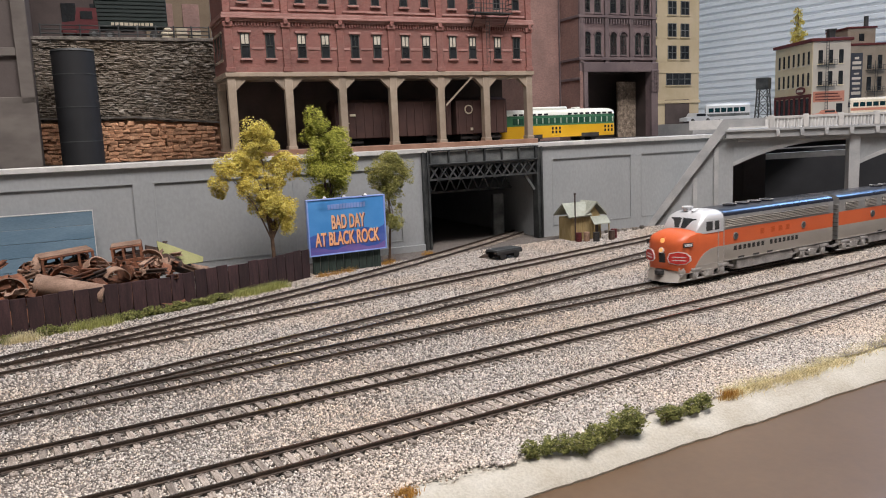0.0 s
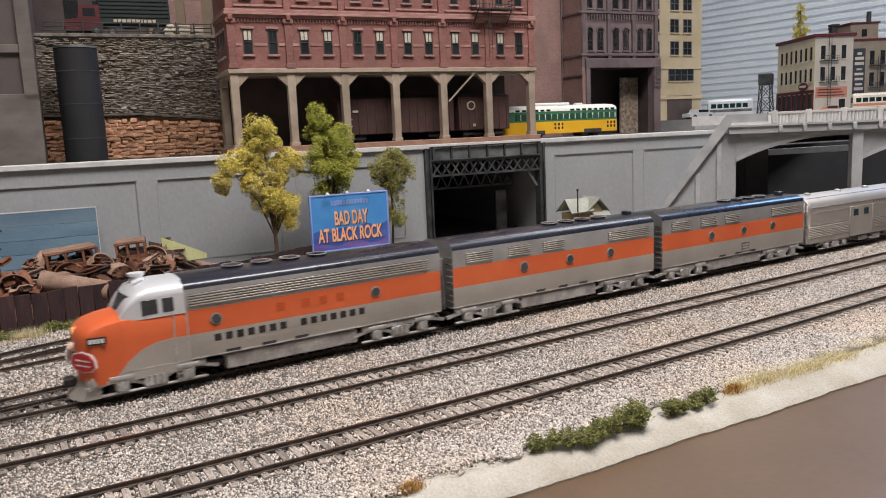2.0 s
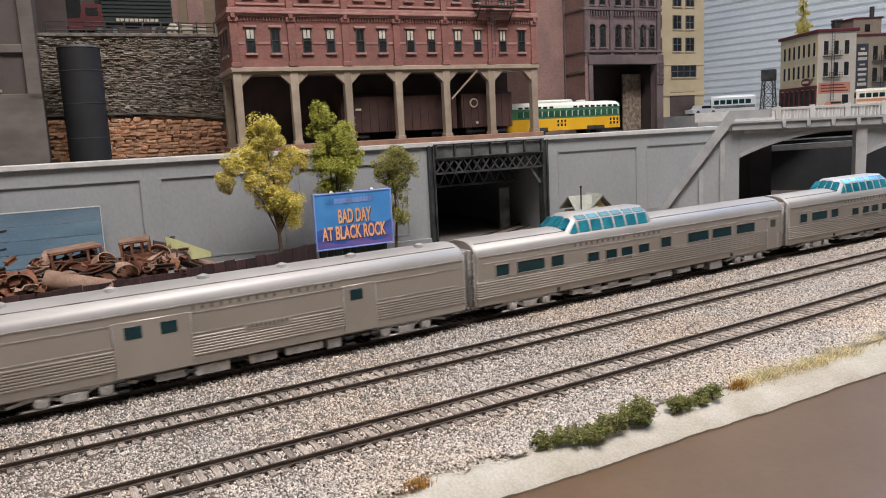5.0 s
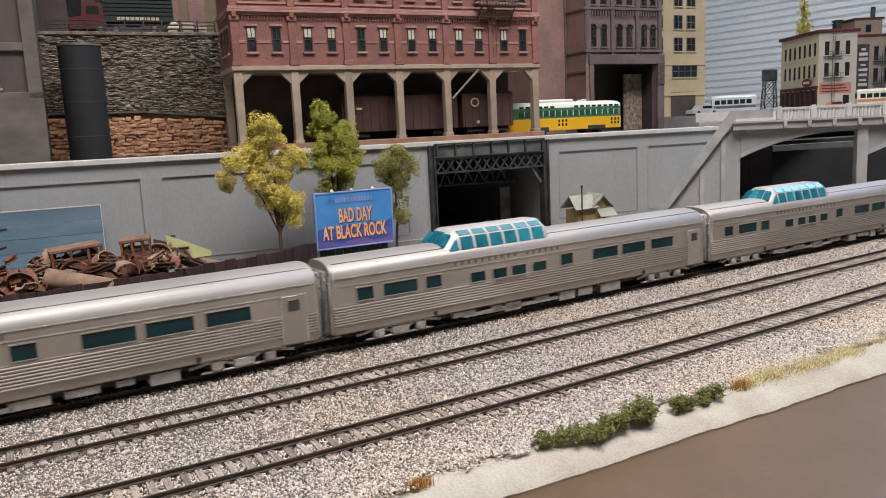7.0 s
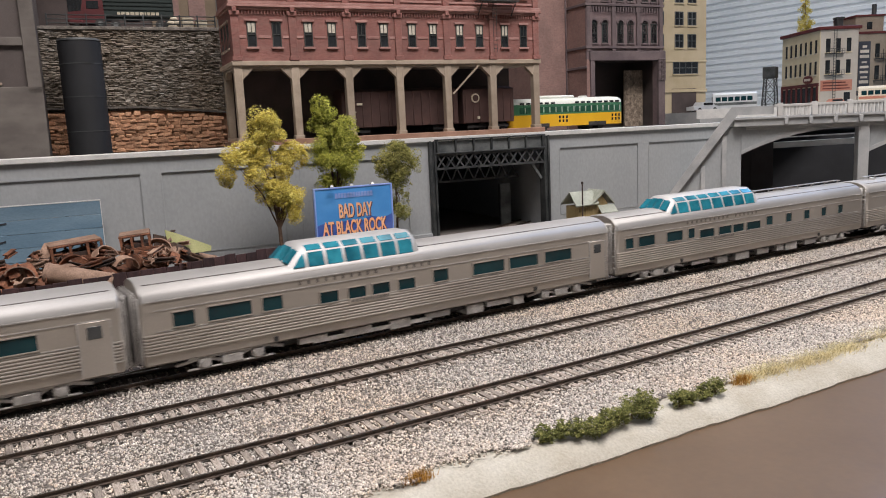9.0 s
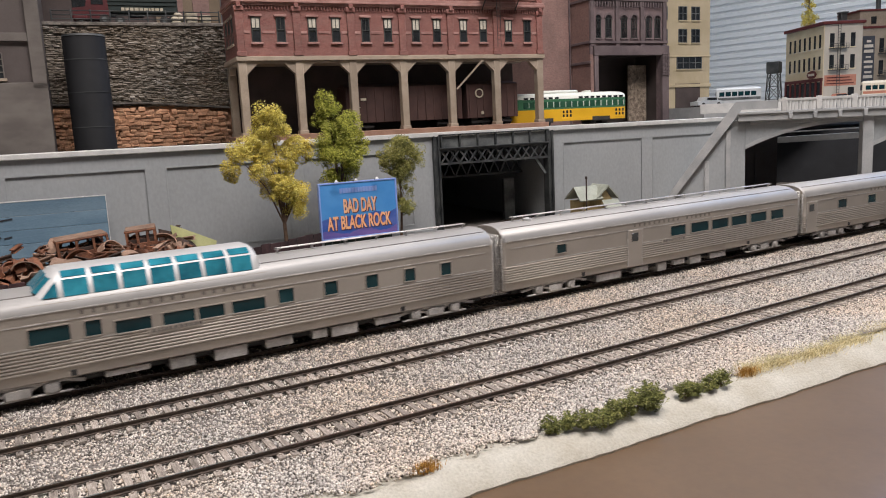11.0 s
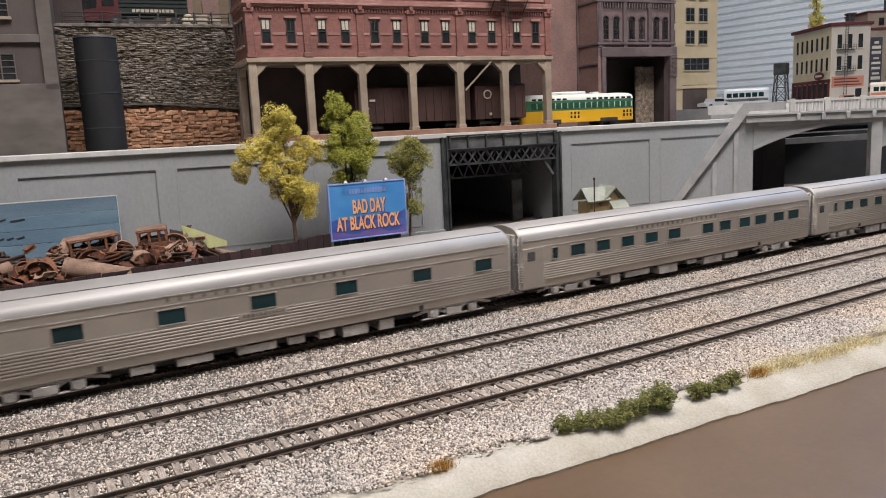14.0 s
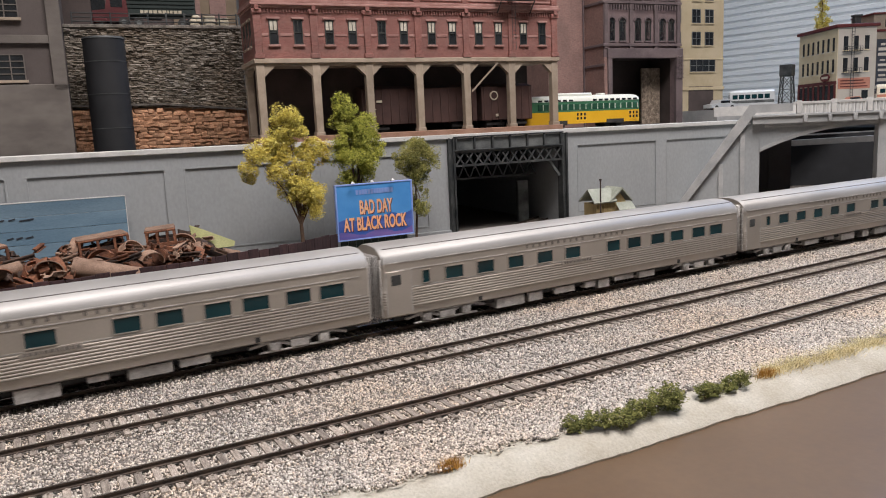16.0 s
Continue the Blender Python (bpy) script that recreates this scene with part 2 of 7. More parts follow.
M_TIE = mat("weathered_grey_tie", (0.2, 0.166, 0.138), (0.39, 0.338, 0.288), scale=350, rough=0.9, bump=0.5, grain=0.3, stretch=(3, 0.5, 1), vary=0.3)
M_TIEDARK = mat("dark_creosote_tie", (0.085, 0.072, 0.062), (0.23, 0.2, 0.175), scale=350, rough=0.9, bump=0.5, grain=0.3, stretch=(3, 0.5, 1), vary=0.3)
M_ASPHALT = mat("street_asphalt", (0.05, 0.047, 0.045), (0.09, 0.085, 0.08), scale=60, rough=0.9, grain=0.2)
M_TRIM = mat("tan_stone_trim", (0.32, 0.255, 0.19), (0.43, 0.35, 0.27), scale=50, rough=0.8, grain=0.1)
M_BRICK = brick_mat("red_brick", (0.235, 0.086, 0.073), (0.31, 0.13, 0.11), (0.29, 0.18, 0.155))
M_BRICKTRIM = mat("brick_red_trim", (0.33, 0.165, 0.14), (0.46, 0.27, 0.235), scale=70, rough=0.8, grain=0.1)
M_BROWN = brick_mat("dark_brown_brick", (0.25, 0.148, 0.13), (0.31, 0.19, 0.168), (0.29, 0.205, 0.18))
M_PLINTH = mat("terracotta_plinth", (0.27, 0.15, 0.10), (0.37, 0.22, 0.155), scale=60, rough=0.8, grain=0.12)
M_DUSKY = brick_mat("dusky_purple_brick", (0.165, 0.118, 0.122), (0.215, 0.155, 0.158), (0.2, 0.16, 0.16))
M_BROWNTRIM = mat("dusty_purple_stone", (0.115, 0.088, 0.092), (0.175, 0.135, 0.135), scale=40, rough=0.8)
M_YELLOW = mat("pale_yellow_stucco", (0.43, 0.355, 0.225), (0.52, 0.44, 0.30), scale=25, rough=0.85, grain=0.06)
# dark brown that stands in for shade in recesses, doorways and dim fronts
M_SHADEDARK = mat("shade_dark_brown", (0.065, 0.05, 0.047), (0.10, 0.078, 0.072), scale=30, rough=0.95, grain=0.1)
M_WINDARK = mat("dark_window_glass", (0.012, 0.014, 0.016), (0.03, 0.034, 0.038), scale=40, rough=0.18, bump=0.0, spec=0.6)
M_SASH = mat("dark_green_sash", (0.03, 0.035, 0.032), (0.06, 0.065, 0.06), scale=80, rough=0.6)
M_CURTAIN = mat("cream_window_shade", (0.55, 0.50, 0.40), (0.7, 0.66, 0.56), scale=80, rough=0.9)
M_STEEL = mat("blackened_steel", (0.028, 0.032, 0.034), (0.085, 0.09, 0.088), scale=60, rough=0.55, metal=0.2, grain=0.2)
M_STEELLT = mat("worn_grey_steel_panel", (0.06, 0.068, 0.07), (0.2, 0.21, 0.205), scale=45, rough=0.6, metal=0.2, grain=0.2)
M_LEFTB = mat("old_grey_concrete", (0.135, 0.117, 0.104), (0.2, 0.178, 0.158), scale=30, rough=0.85, grain=0.12, stretch=(1, 1, 2))
M_LEFTP = mat("brown_grey_panel", (0.098, 0.079, 0.073), (0.13, 0.108, 0.1), scale=25, rough=0.85, grain=0.1)
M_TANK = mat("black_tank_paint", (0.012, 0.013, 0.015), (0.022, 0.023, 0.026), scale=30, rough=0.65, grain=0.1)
M_RIB = mat("pale_ribbed_siding", (0.74, 0.79, 0.83), (0.80, 0.84, 0.87), scale=5, rough=0.5, bump=0.02, grain=0.03)
M_ROOMWALL = mat("room_wall_paint", (0.27, 0.25, 0.225), (0.33, 0.31, 0.28), scale=2, rough=0.9, bump=0.05, fine=200, grain=0.03)
M_CEIL = mat("room_ceiling_paint", (0.75, 0.74, 0.71), (0.8, 0.79, 0.77), scale=2, rough=0.9, bump=0.05, fine=200, grain=0.03)
M_FLOOR = mat("room_floor_carpet", (0.10, 0.09, 0.085), (0.14, 0.13, 0.12), scale=20, rough=0.95)

# ---- plan: tracks, wall frame, bridge frame (cm) ----
def piece(c0, c1, c2, lo, hi):
    """A gently bent line that goes on straight outside lo..hi."""
    def y(x):
        k = min(max(x, lo), hi)
        return c0 + c1 * k + c2 * k * k + (x - k) * (c1 + 2 * c2 * k)
    return y


TRACK_FRONT = piece(27.1, -0.033, 0.00075, -10, 50)
TRACK_SECOND = piece(33.3, -0.012, 0.00045, -10, 45)
TRACK_MAIN = piece(39.1, 0.03, -0.00015, 0, 100)
TRACK_FOURTH = piece(40.45, 0.172, 0.0003, 0, 56)
TRACK_BACK = piece(48.2, 0.146, 0.0002, 0, 63)
TRACK_PORTAL = piece(50.1, 0.27, 0.0027, 0, 56)

WA = -6.64
WE = (math.cos(radians(WA)), math.sin(radians(WA)))


def wall_xy(u, v):
    return WE[0] * u - WE[1] * v, 74.99 + WE[1] * u + WE[0] * v


def on_deck(name, u, v, z, label="", category="", group="", kind="", turn=0.0):
    x, y = wall_xy(u, v)
    return thing(name, x, y, z, WA + turn, label, category, group, kind)


BA = -49.1
BE = (math.cos(radians(BA)), math.sin(radians(BA)))


def bridge_xy(w, d):
    return 71.6 + BE[0] * w - BE[1] * d, 66.3 + BE[1] * w + BE[0] * d


# ---- room shell ----
def room():
    for nm, b, m in (("wall_west", (-345, -340, -150, 330, -105, 150), M_ROOMWALL), ("wall_south", (-340, 470, -155, -150, -105, 150), M_ROOMWALL),
                     ("wall_north", (-340, 470, 330, 335, -105, 150), M_ROOMWALL)):
        o = Mesh()
        o.box(*b)
        tagged(part(nm, o, m, None), "plain painted wall of the train room", "wall", kind="structure")
    o = Mesh()
    for b in ((470, 475, -150, -20, -105, 150), (470, 475, 90, 330, -105, 150), (470, 475, -20, 90, -105, 25), (470, 475, -20, 90, 100, 150)):
        o.box(*b)
    tagged(part("wall_east", o, M_ROOMWALL, None), "plain painted wall with a window opening", "wall", kind="structure")
    o = Mesh()
    o.box(-340, 470, -150, 330, 150, 155)
    tagged(part("ceiling", o, M_CEIL, None), "plain white ceiling of the train room", "ceiling", kind="structure")
    o = Mesh()
    o.box(-340, 470, -150, 330, -110, -105)
    tagged(part("floor", o, M_FLOOR, None), "dark carpet floor under the layout", "floor", kind="structure")


room()


# ---- benchwork: ground sheet, sandy rim, brown fascia ----
def front_edge(x):
    return 20.62 - 0.035 * (x - 14) + 0.05 * math.sin(x * 0.6) + 0.03 * math.sin(x * 1.9 + 1)


def ground_z(x, y):
    return -0.34 + 0.05 * noise.noise(Vector((x * 0.7, y * 0.7, 0)))


def ground():
    xs = [-330, -200, -120, -60, -30] + [-20 + 0.75 * i for i in range(187)] + [140, 170, 220, 300, 460]
    g = Mesh()
    ys = [22.4 + 0.8 * j for j in range(62)] + [76, 84, 100, 150, 320]
    rows = [[(x, y if j else front_edge(x) + 1.9, ground_z(x, y) if y < 72 else -0.35) for j, y in enumerate(ys)] for x in xs]
    g.loft(rows, closed=False, caps=False)
    tagged(part("ground", g, M_GROUND, None, fix=False), "grey and tan gravel ground of the rail yard", "ground", kind="structure")
    s = Mesh()
    prof = [(2.5, -0.55), (2.0, -0.42), (1.5, -0.43), (1.0, -0.52), (0.5, -0.74), (0.15, -0.95), (0.0, -1.1), (0.04, -1.35)]
    rows = []
    for x in [-330, -200, -100, -50, -25] + [-12 + 0.4 * i for i in range(200)] + [75, 90, 120, 200, 320, 460]:
        e = front_edge(x) + 0.07 * noise.noise(Vector((x * 3.1, 0, 5)))
        rows.append([(x, e + d * (1 + 0.2 * noise.noise(Vector((x * 0.8, d, 2)))), z + 0.035 * noise.noise(Vector((x * 1.3, d * 2, 9)))) for d, z in prof])
    s.loft(rows, closed=False, caps=False)
    tagged(part("sand_rim", s, M_SAND, None, fix=False), "pale sandy plaster rim along the layout edge", "sand", kind="structure")
    f = Mesh()
    rows = [[(x, front_edge(x) + 0.6, -1.19), (x, front_edge(x) - 1.5, -1.2), (x, 14, -1.2), (x, 7.0, -1.2), (x, 6.6, -1.5), (x, 6.6, -30)] for x in [-330, -60] + [-20 + 2 * i for i in range(60)] + [160, 460]]
    f.loft(rows, closed=False, caps=False)
    tagged(part("river_bed", f, M_FASCIA, None, fix=False), "smooth brown painted river surface along the rim", "river", kind="structure")


ground()

RAIL = [(-0.1, -0.2), (-0.1, -0.175), (-0.022, -0.15), (-0.022, -0.07), (-0.043, -0.055), (-0.043, -0.0), (0.043, -0.0), (0.043, -0.055), (0.022, -0.07), (0.022, -0.15), (0.1, -0.175), (0.1, -0.2)]


def rail(path, off, x0, x1, name, parent, step=3.0):
    n = max(2, int((x1 - x0) / step))
    rings = []
    for i in range(n + 1):
        x = x0 + (x1 - x0) * i / n
        s = (path(x + 0.05) - path(x - 0.05)) / 0.1
        k = math.hypot(1, s)
        cx, cy = x - s / k * off, path(x) + off / k
        rings.append([(cx - s / k * a, cy + a / k, b) for a, b in RAIL])
    m = Mesh()
    m.loft(rings, slots=[0, 0, 0, 0, 0, 1, 0, 0, 0, 0, 0, 0])
    return part(name, m, [M_RAILSIDE, M_RAILTOP], parent)


def tie_data(mat_, k):
    r = random.Random(k)
    m = Mesh()
    m.box(-0.135, 0.135, -1.38 + r.uniform(-0.05, 0.05), 1.38 + r.uniform(-0.05, 0.05), -0.36, -0.195 - r.uniform(0, 0.015), bev=0.02)
    for sy in (-0.86, 0.86):
        for e in (-0.19, 0.19):
            m.box(-0.04, 0.04, sy + e - 0.04, sy + e + 0.04, -0.2, -0.155)
    return m.data("tie", [mat_])


TIES = {"grey": [tie_data(M_TIE, k) for k in range(5)], "dark": [tie_data(M_TIEDARK, k) for k in range(5)]}


def track(label, path, x0, x1, t0, t1, kind, far=460):
    o = thing("railway_track", 0, 0, 0, 0, label, "track", "yard tracks", "structure")
    rail(path, -0.86, x0, x1, "rail", o)
    rail(path, 0.86, x0, x1, "rail", o)
    r = random.Random(len(label))
    x = t0
    while x < t1:
        s = (path(x + 0.05) - path(x - 0.05)) / 0.1
        part("tie", TIES[kind][r.randrange(5)], None, o, at=(x + r.uniform(-0.04, 0.04), path(x), r.uniform(-0.015, 0.015), Matrix.Rotation(math.atan(s) + r.uniform(-0.02, 0.02), 4, "Z")))
        x += 0.56
    return o


def tracks():
    track("front track with grey weathered ties", TRACK_FRONT, -300, 440, -3, 75, "grey")
    track("second track with grey weathered ties", TRACK_SECOND, -300, 440, -6, 78, "grey")
    track("main track with dark ties, carrying the train", TRACK_MAIN, -320, 440, -8, 88, "dark")
    track("diverging yard track with dark ties", TRACK_FOURTH, -6, 92, -1.5, 88, "dark")
    track("back yard track with light ties", TRACK_BACK, -12, 82, -8, 80, "grey")
    track("spur track that curves into the portal", TRACK_PORTAL, -12, 60, 4, 59, "grey")


def ballast():
    """Loose stones between and beside the ties, as one mass."""
    rng = np.random.default_rng(3)
    octa = np.array([(1, 0, 0), (-1, 0, 0), (0, 1, 0), (0, -1, 0), (0, 0, 1), (0, 0, -1)], float)
    tri = np.array([(0, 2, 4), (2, 1, 4), (1, 3, 4), (3, 0, 4), (2, 0, 5), (1, 2, 5), (3, 1, 5), (0, 3, 5)])
    n = 320000
    y = 21.75 + 44 * rng.random(n) ** 1.35
    x = -3 + rng.random(n) * (np.minimum(1.95 * y, 88) + 3)
    keep = (x > -3 + 0.02 * y) & (x > (y - 62) * 0.6)
    keep &= y < 58 + 0.33 * x
    keep &= y > 22.3 + 0.25 * np.sin(x * 1.1) + 0.2 * np.sin(x * 2.7) - 0.5 * rng.random(n) ** 3
    x, y = x[keep], y[keep]
    z = np.full(len(x), -0.33)
    for path, w in ((TRACK_FRONT, 1), (TRACK_SECOND, 1), (TRACK_MAIN, 1), (TRACK_FOURTH, 1), (TRACK_BACK, 1), (TRACK_PORTAL, 1)):
        grid = np.linspace(-5, 95, 400)
        d = np.abs(y - np.interp(x, grid, [path(g) for g in grid]))
        z = np.maximum(z, np.where(d < 2.1, -0.285 - 0.06 * np.clip((d - 1.2) / 0.9, 0, 1), -9))
        bad = (np.abs(d - 0.86) < 0.14)
        z = np.where(bad, -9, z)
    ok = z > -5
    x, y, z = x[ok], y[ok], z[ok]
    k = len(x)
    size = 0.032 + 0.042 * rng.random(k) ** 1.5
    size *= np.where(y > 40, 1.2, 1.0)
    q = rng.normal(size=(k, 4))
    q /= np.linalg.norm(q, axis=1)[:, None]
    a, b, c, d = q.T
    R = np.stack([1 - 2 * (c * c + d * d), 2 * (b * c - a * d), 2 * (b * d + a * c), 2 * (b * c + a * d), 1 - 2 * (b * b + d * d), 2 * (c * d - a * b), 2 * (b * d - a * c), 2 * (c * d + a * b), 1 - 2 * (b * b + c * c)], 1).reshape(k, 3, 3)
    shape = octa[None] * (0.7 + 0.6 * rng.random((k, 6, 1)))
    v = np.einsum("kij,knj->kni", R, shape) * size[:, None, None]
    v += np.stack([x, y, z + size * 0.2], 1)[:, None]
    f = (tri[None] + 6 * np.arange(k)[:, None, None]).reshape(-1, 3)
    me = bpy.data.meshes.new("ballast")
    me.vertices.add(k * 6)
    me.vertices.foreach_set("co", (v.reshape(-1) * CM).astype(np.float32))
    me.loops.add(len(f) * 3)
    me.loops.foreach_set("vertex_index", f.reshape(-1).astype(np.int32))
    me.polygons.add(len(f))
    me.polygons.foreach_set("loop_start", np.arange(0, len(f) * 3, 3, dtype=np.int32))
    me.update(calc_edges=True)
    me.materials.append(M_STONES)
    tagged(new("ballast", me), "loose grey, tan and white ballast stones", "ballast", kind="stuff")


M_STONES = island_mat("ballast_stones", [(0.0, (0.075, 0.065, 0.06)), (0.16, (0.27, 0.237, 0.205)), (0.45, (0.56, 0.508, 0.45)), (0.8, (0.68, 0.622, 0.558)), (0.9, (0.60, 0.49, 0.39)), (1.0, (0.82, 0.77, 0.70))], rough=0.9)
tracks()


# ---- retaining wall, upper deck, portal ----
def retaining_wall():
    o = on_deck("retaining_wall", 0, 0, 0, "grey painted concrete retaining wall with recessed panels", "wall", kind="structure")
    def strip(u0, u1, panels, name="wall_section"):
        m = Mesh()
        m.box(u0, u1, 0.12, 2.5, -1, 10.0)
        m.box(u0, u1, 0, 0.121, 8.6, 10.0)
        m.box(u0, u1, 0, 0.121, -1, 0.95)
        cuts = [u0] + [c for p in panels for c in p] + [u1]
        for a, b in zip(cuts[::2], cuts[1::2]):
            if b - a > 0.05:
                m.box(a, b, 0, 0.121, 0.95, 8.6)
        part(name, m, M_CONC, o)
        for a, b in panels:
            f = Mesh()
            for bx in ((a - 0.06, b + 0.06, -0.05, 0.02, 8.55, 8.67), (a - 0.06, b + 0.06, -0.05, 0.02, 0.9, 1.02), (a - 0.06, a + 0.06, -0.05, 0.02, 1.02, 8.55), (b - 0.06, b + 0.06, -0.05, 0.02, 1.02, 8.55)):
                f.box(*bx)
            part("panel_moulding", f, M_CONC, o)
    strip(-330, 41.0, [(-37.2, -26.0), (-24.2, -13.2), (-11.3, -0.2), (1.4, 12.6), (14.35, 25.5), (27.2, 38.6)])
    strip(55.8, 84, [(57.4, 68.6), (70.2, 81.4)])
    lintel = Mesh()
    lintel.box(41.0, 55.8, 0.5, 2.5, 9.9, 10.0)
    part("lintel", lintel, M_STEEL, o)
    c = Mesh()
    c.box(-330, 84.5, -0.35, 2.6, 10.0, 10.5, bev=0.06)
    part("coping", c, M_COPING, o, "pale concrete coping")
    base = Mesh()
    base.box(-330, 41.0, -0.4, 0.05, -1, 0.35, bev=0.05)
    part("footing", base, M_CONC, o)
    d = on_deck("upper_street", 0, 0, 10.0, "dark asphalt street on the upper deck", "street", kind="structure")
    m = Mesh()
    m.plate([(-330, 2.6), (84, 2.6), (90, 8), (420, 8), (420, 250), (-330, 250)], -0.3, 0.42)
    part("paving", m, M_ASPHALT, d)
    f = on_deck("far_street", 0, 0, 10.0, "pale concrete street rising to the far blocks", "street", kind="structure")
    m = Mesh()
    m.plate([(90, 12.5), (130, 8.5), (420, 8.5), (420, 245), (90, 245)], 0.4, 2.0)
    part("raised_paving", m, M_BRIDGE, f)


def portal():
    o = on_deck("tunnel_portal", 41.0, 0, -0.3, "black steel tunnel portal with plate girder and lattice truss", "portal", kind="structure")
    for a, b in ((0.0, 0.75), (14.05, 14.8)):
        m = Mesh()
        m.box(a, a + 0.22, -0.5, 0.6, 0, 10.4, bev=0.03)
        m.box(b - 0.22, b, -0.5, 0.6, 0, 10.4, bev=0.03)
        m.box(a + 0.2, b - 0.2, -0.25, 0.3, 0, 10.4)
        for k in range(28):
            for e in (a + 0.11, b - 0.11):
                m.rod((e, -0.5, 0.4 + k * 0.36), (e, -0.56, 0.4 + k * 0.36), 0.05, seg=6)
        part("post", m, M_STEEL, o)
    g = Mesh()
    g.box(0.75, 14.05, -0.3, 0.1, 9.1, 10.5, bev=0.02)
    part("girder_web", g, M_STEELLT, o, "worn grey girder web")
    g = Mesh()
    g.box(0.6, 14.2, -0.62, 0.2, 9.0, 9.14, bev=0.03)
    g.box(0.6, 14.2, -0.62, 0.2, 10.42, 10.55, bev=0.03)
    part("girder_flange", g, M_STEEL, o)
    for k in range(7):
        x = 0.9 + k * 13.0 / 6
        boxpart("stiffener", (x - 0.09, x + 0.09, -0.58, -0.28, 9.12, 10.44), M_STEEL, o)
    for v, z0, z1, nm in ((-0.3, 7.45, 8.9, "lattice_truss"), (5.5, 5.6, 8.6, "inner_lattice_truss")):
        t = Mesh()
        t.box(0.7, 14.1, v - 0.1, v + 0.1, z0 - 0.12, z0 + 0.1)
        t.box(0.7, 14.1, v - 0.1, v + 0.1, z1 - 0.1, z1 + 0.12)
        n = 12 if v < 1 else 9
        h = 13.2 / n
        for k in range(n):
            x = 0.8 + k * h
            t.bar((x, v - 0.03, z0), (x + h, v - 0.03, z1), 0.09, 0.17)
            t.bar((x, v + 0.03, z1), (x + h, v + 0.03, z0), 0.09, 0.17)
        part(nm, t, M_STEEL, o)
    b = Mesh()
    b.bar((12.6, 0, 7.4), (13.9, 0, 5.6), 0.2, 0.28)
    part("knee_brace", b, M_STEELLT, o)
    t = Mesh()
    t.box(-0.6, 0, 0.6, 34, -0.5, 10.2)
    t.box(14.8, 15.4, 2.4, 34, -0.5, 10.2)
    t.box(-0.6, 15.4, 34, 35, -0.5, 10.2)
    part("tunnel_lining", t, M_CONC, o)
    boxpart("relay_cabinet", (11.3, 12.7, 5, 5.6, 0, 4.9), M_STEELLT, o, "pale upright cabinet in the tunnel", bev=0.05)


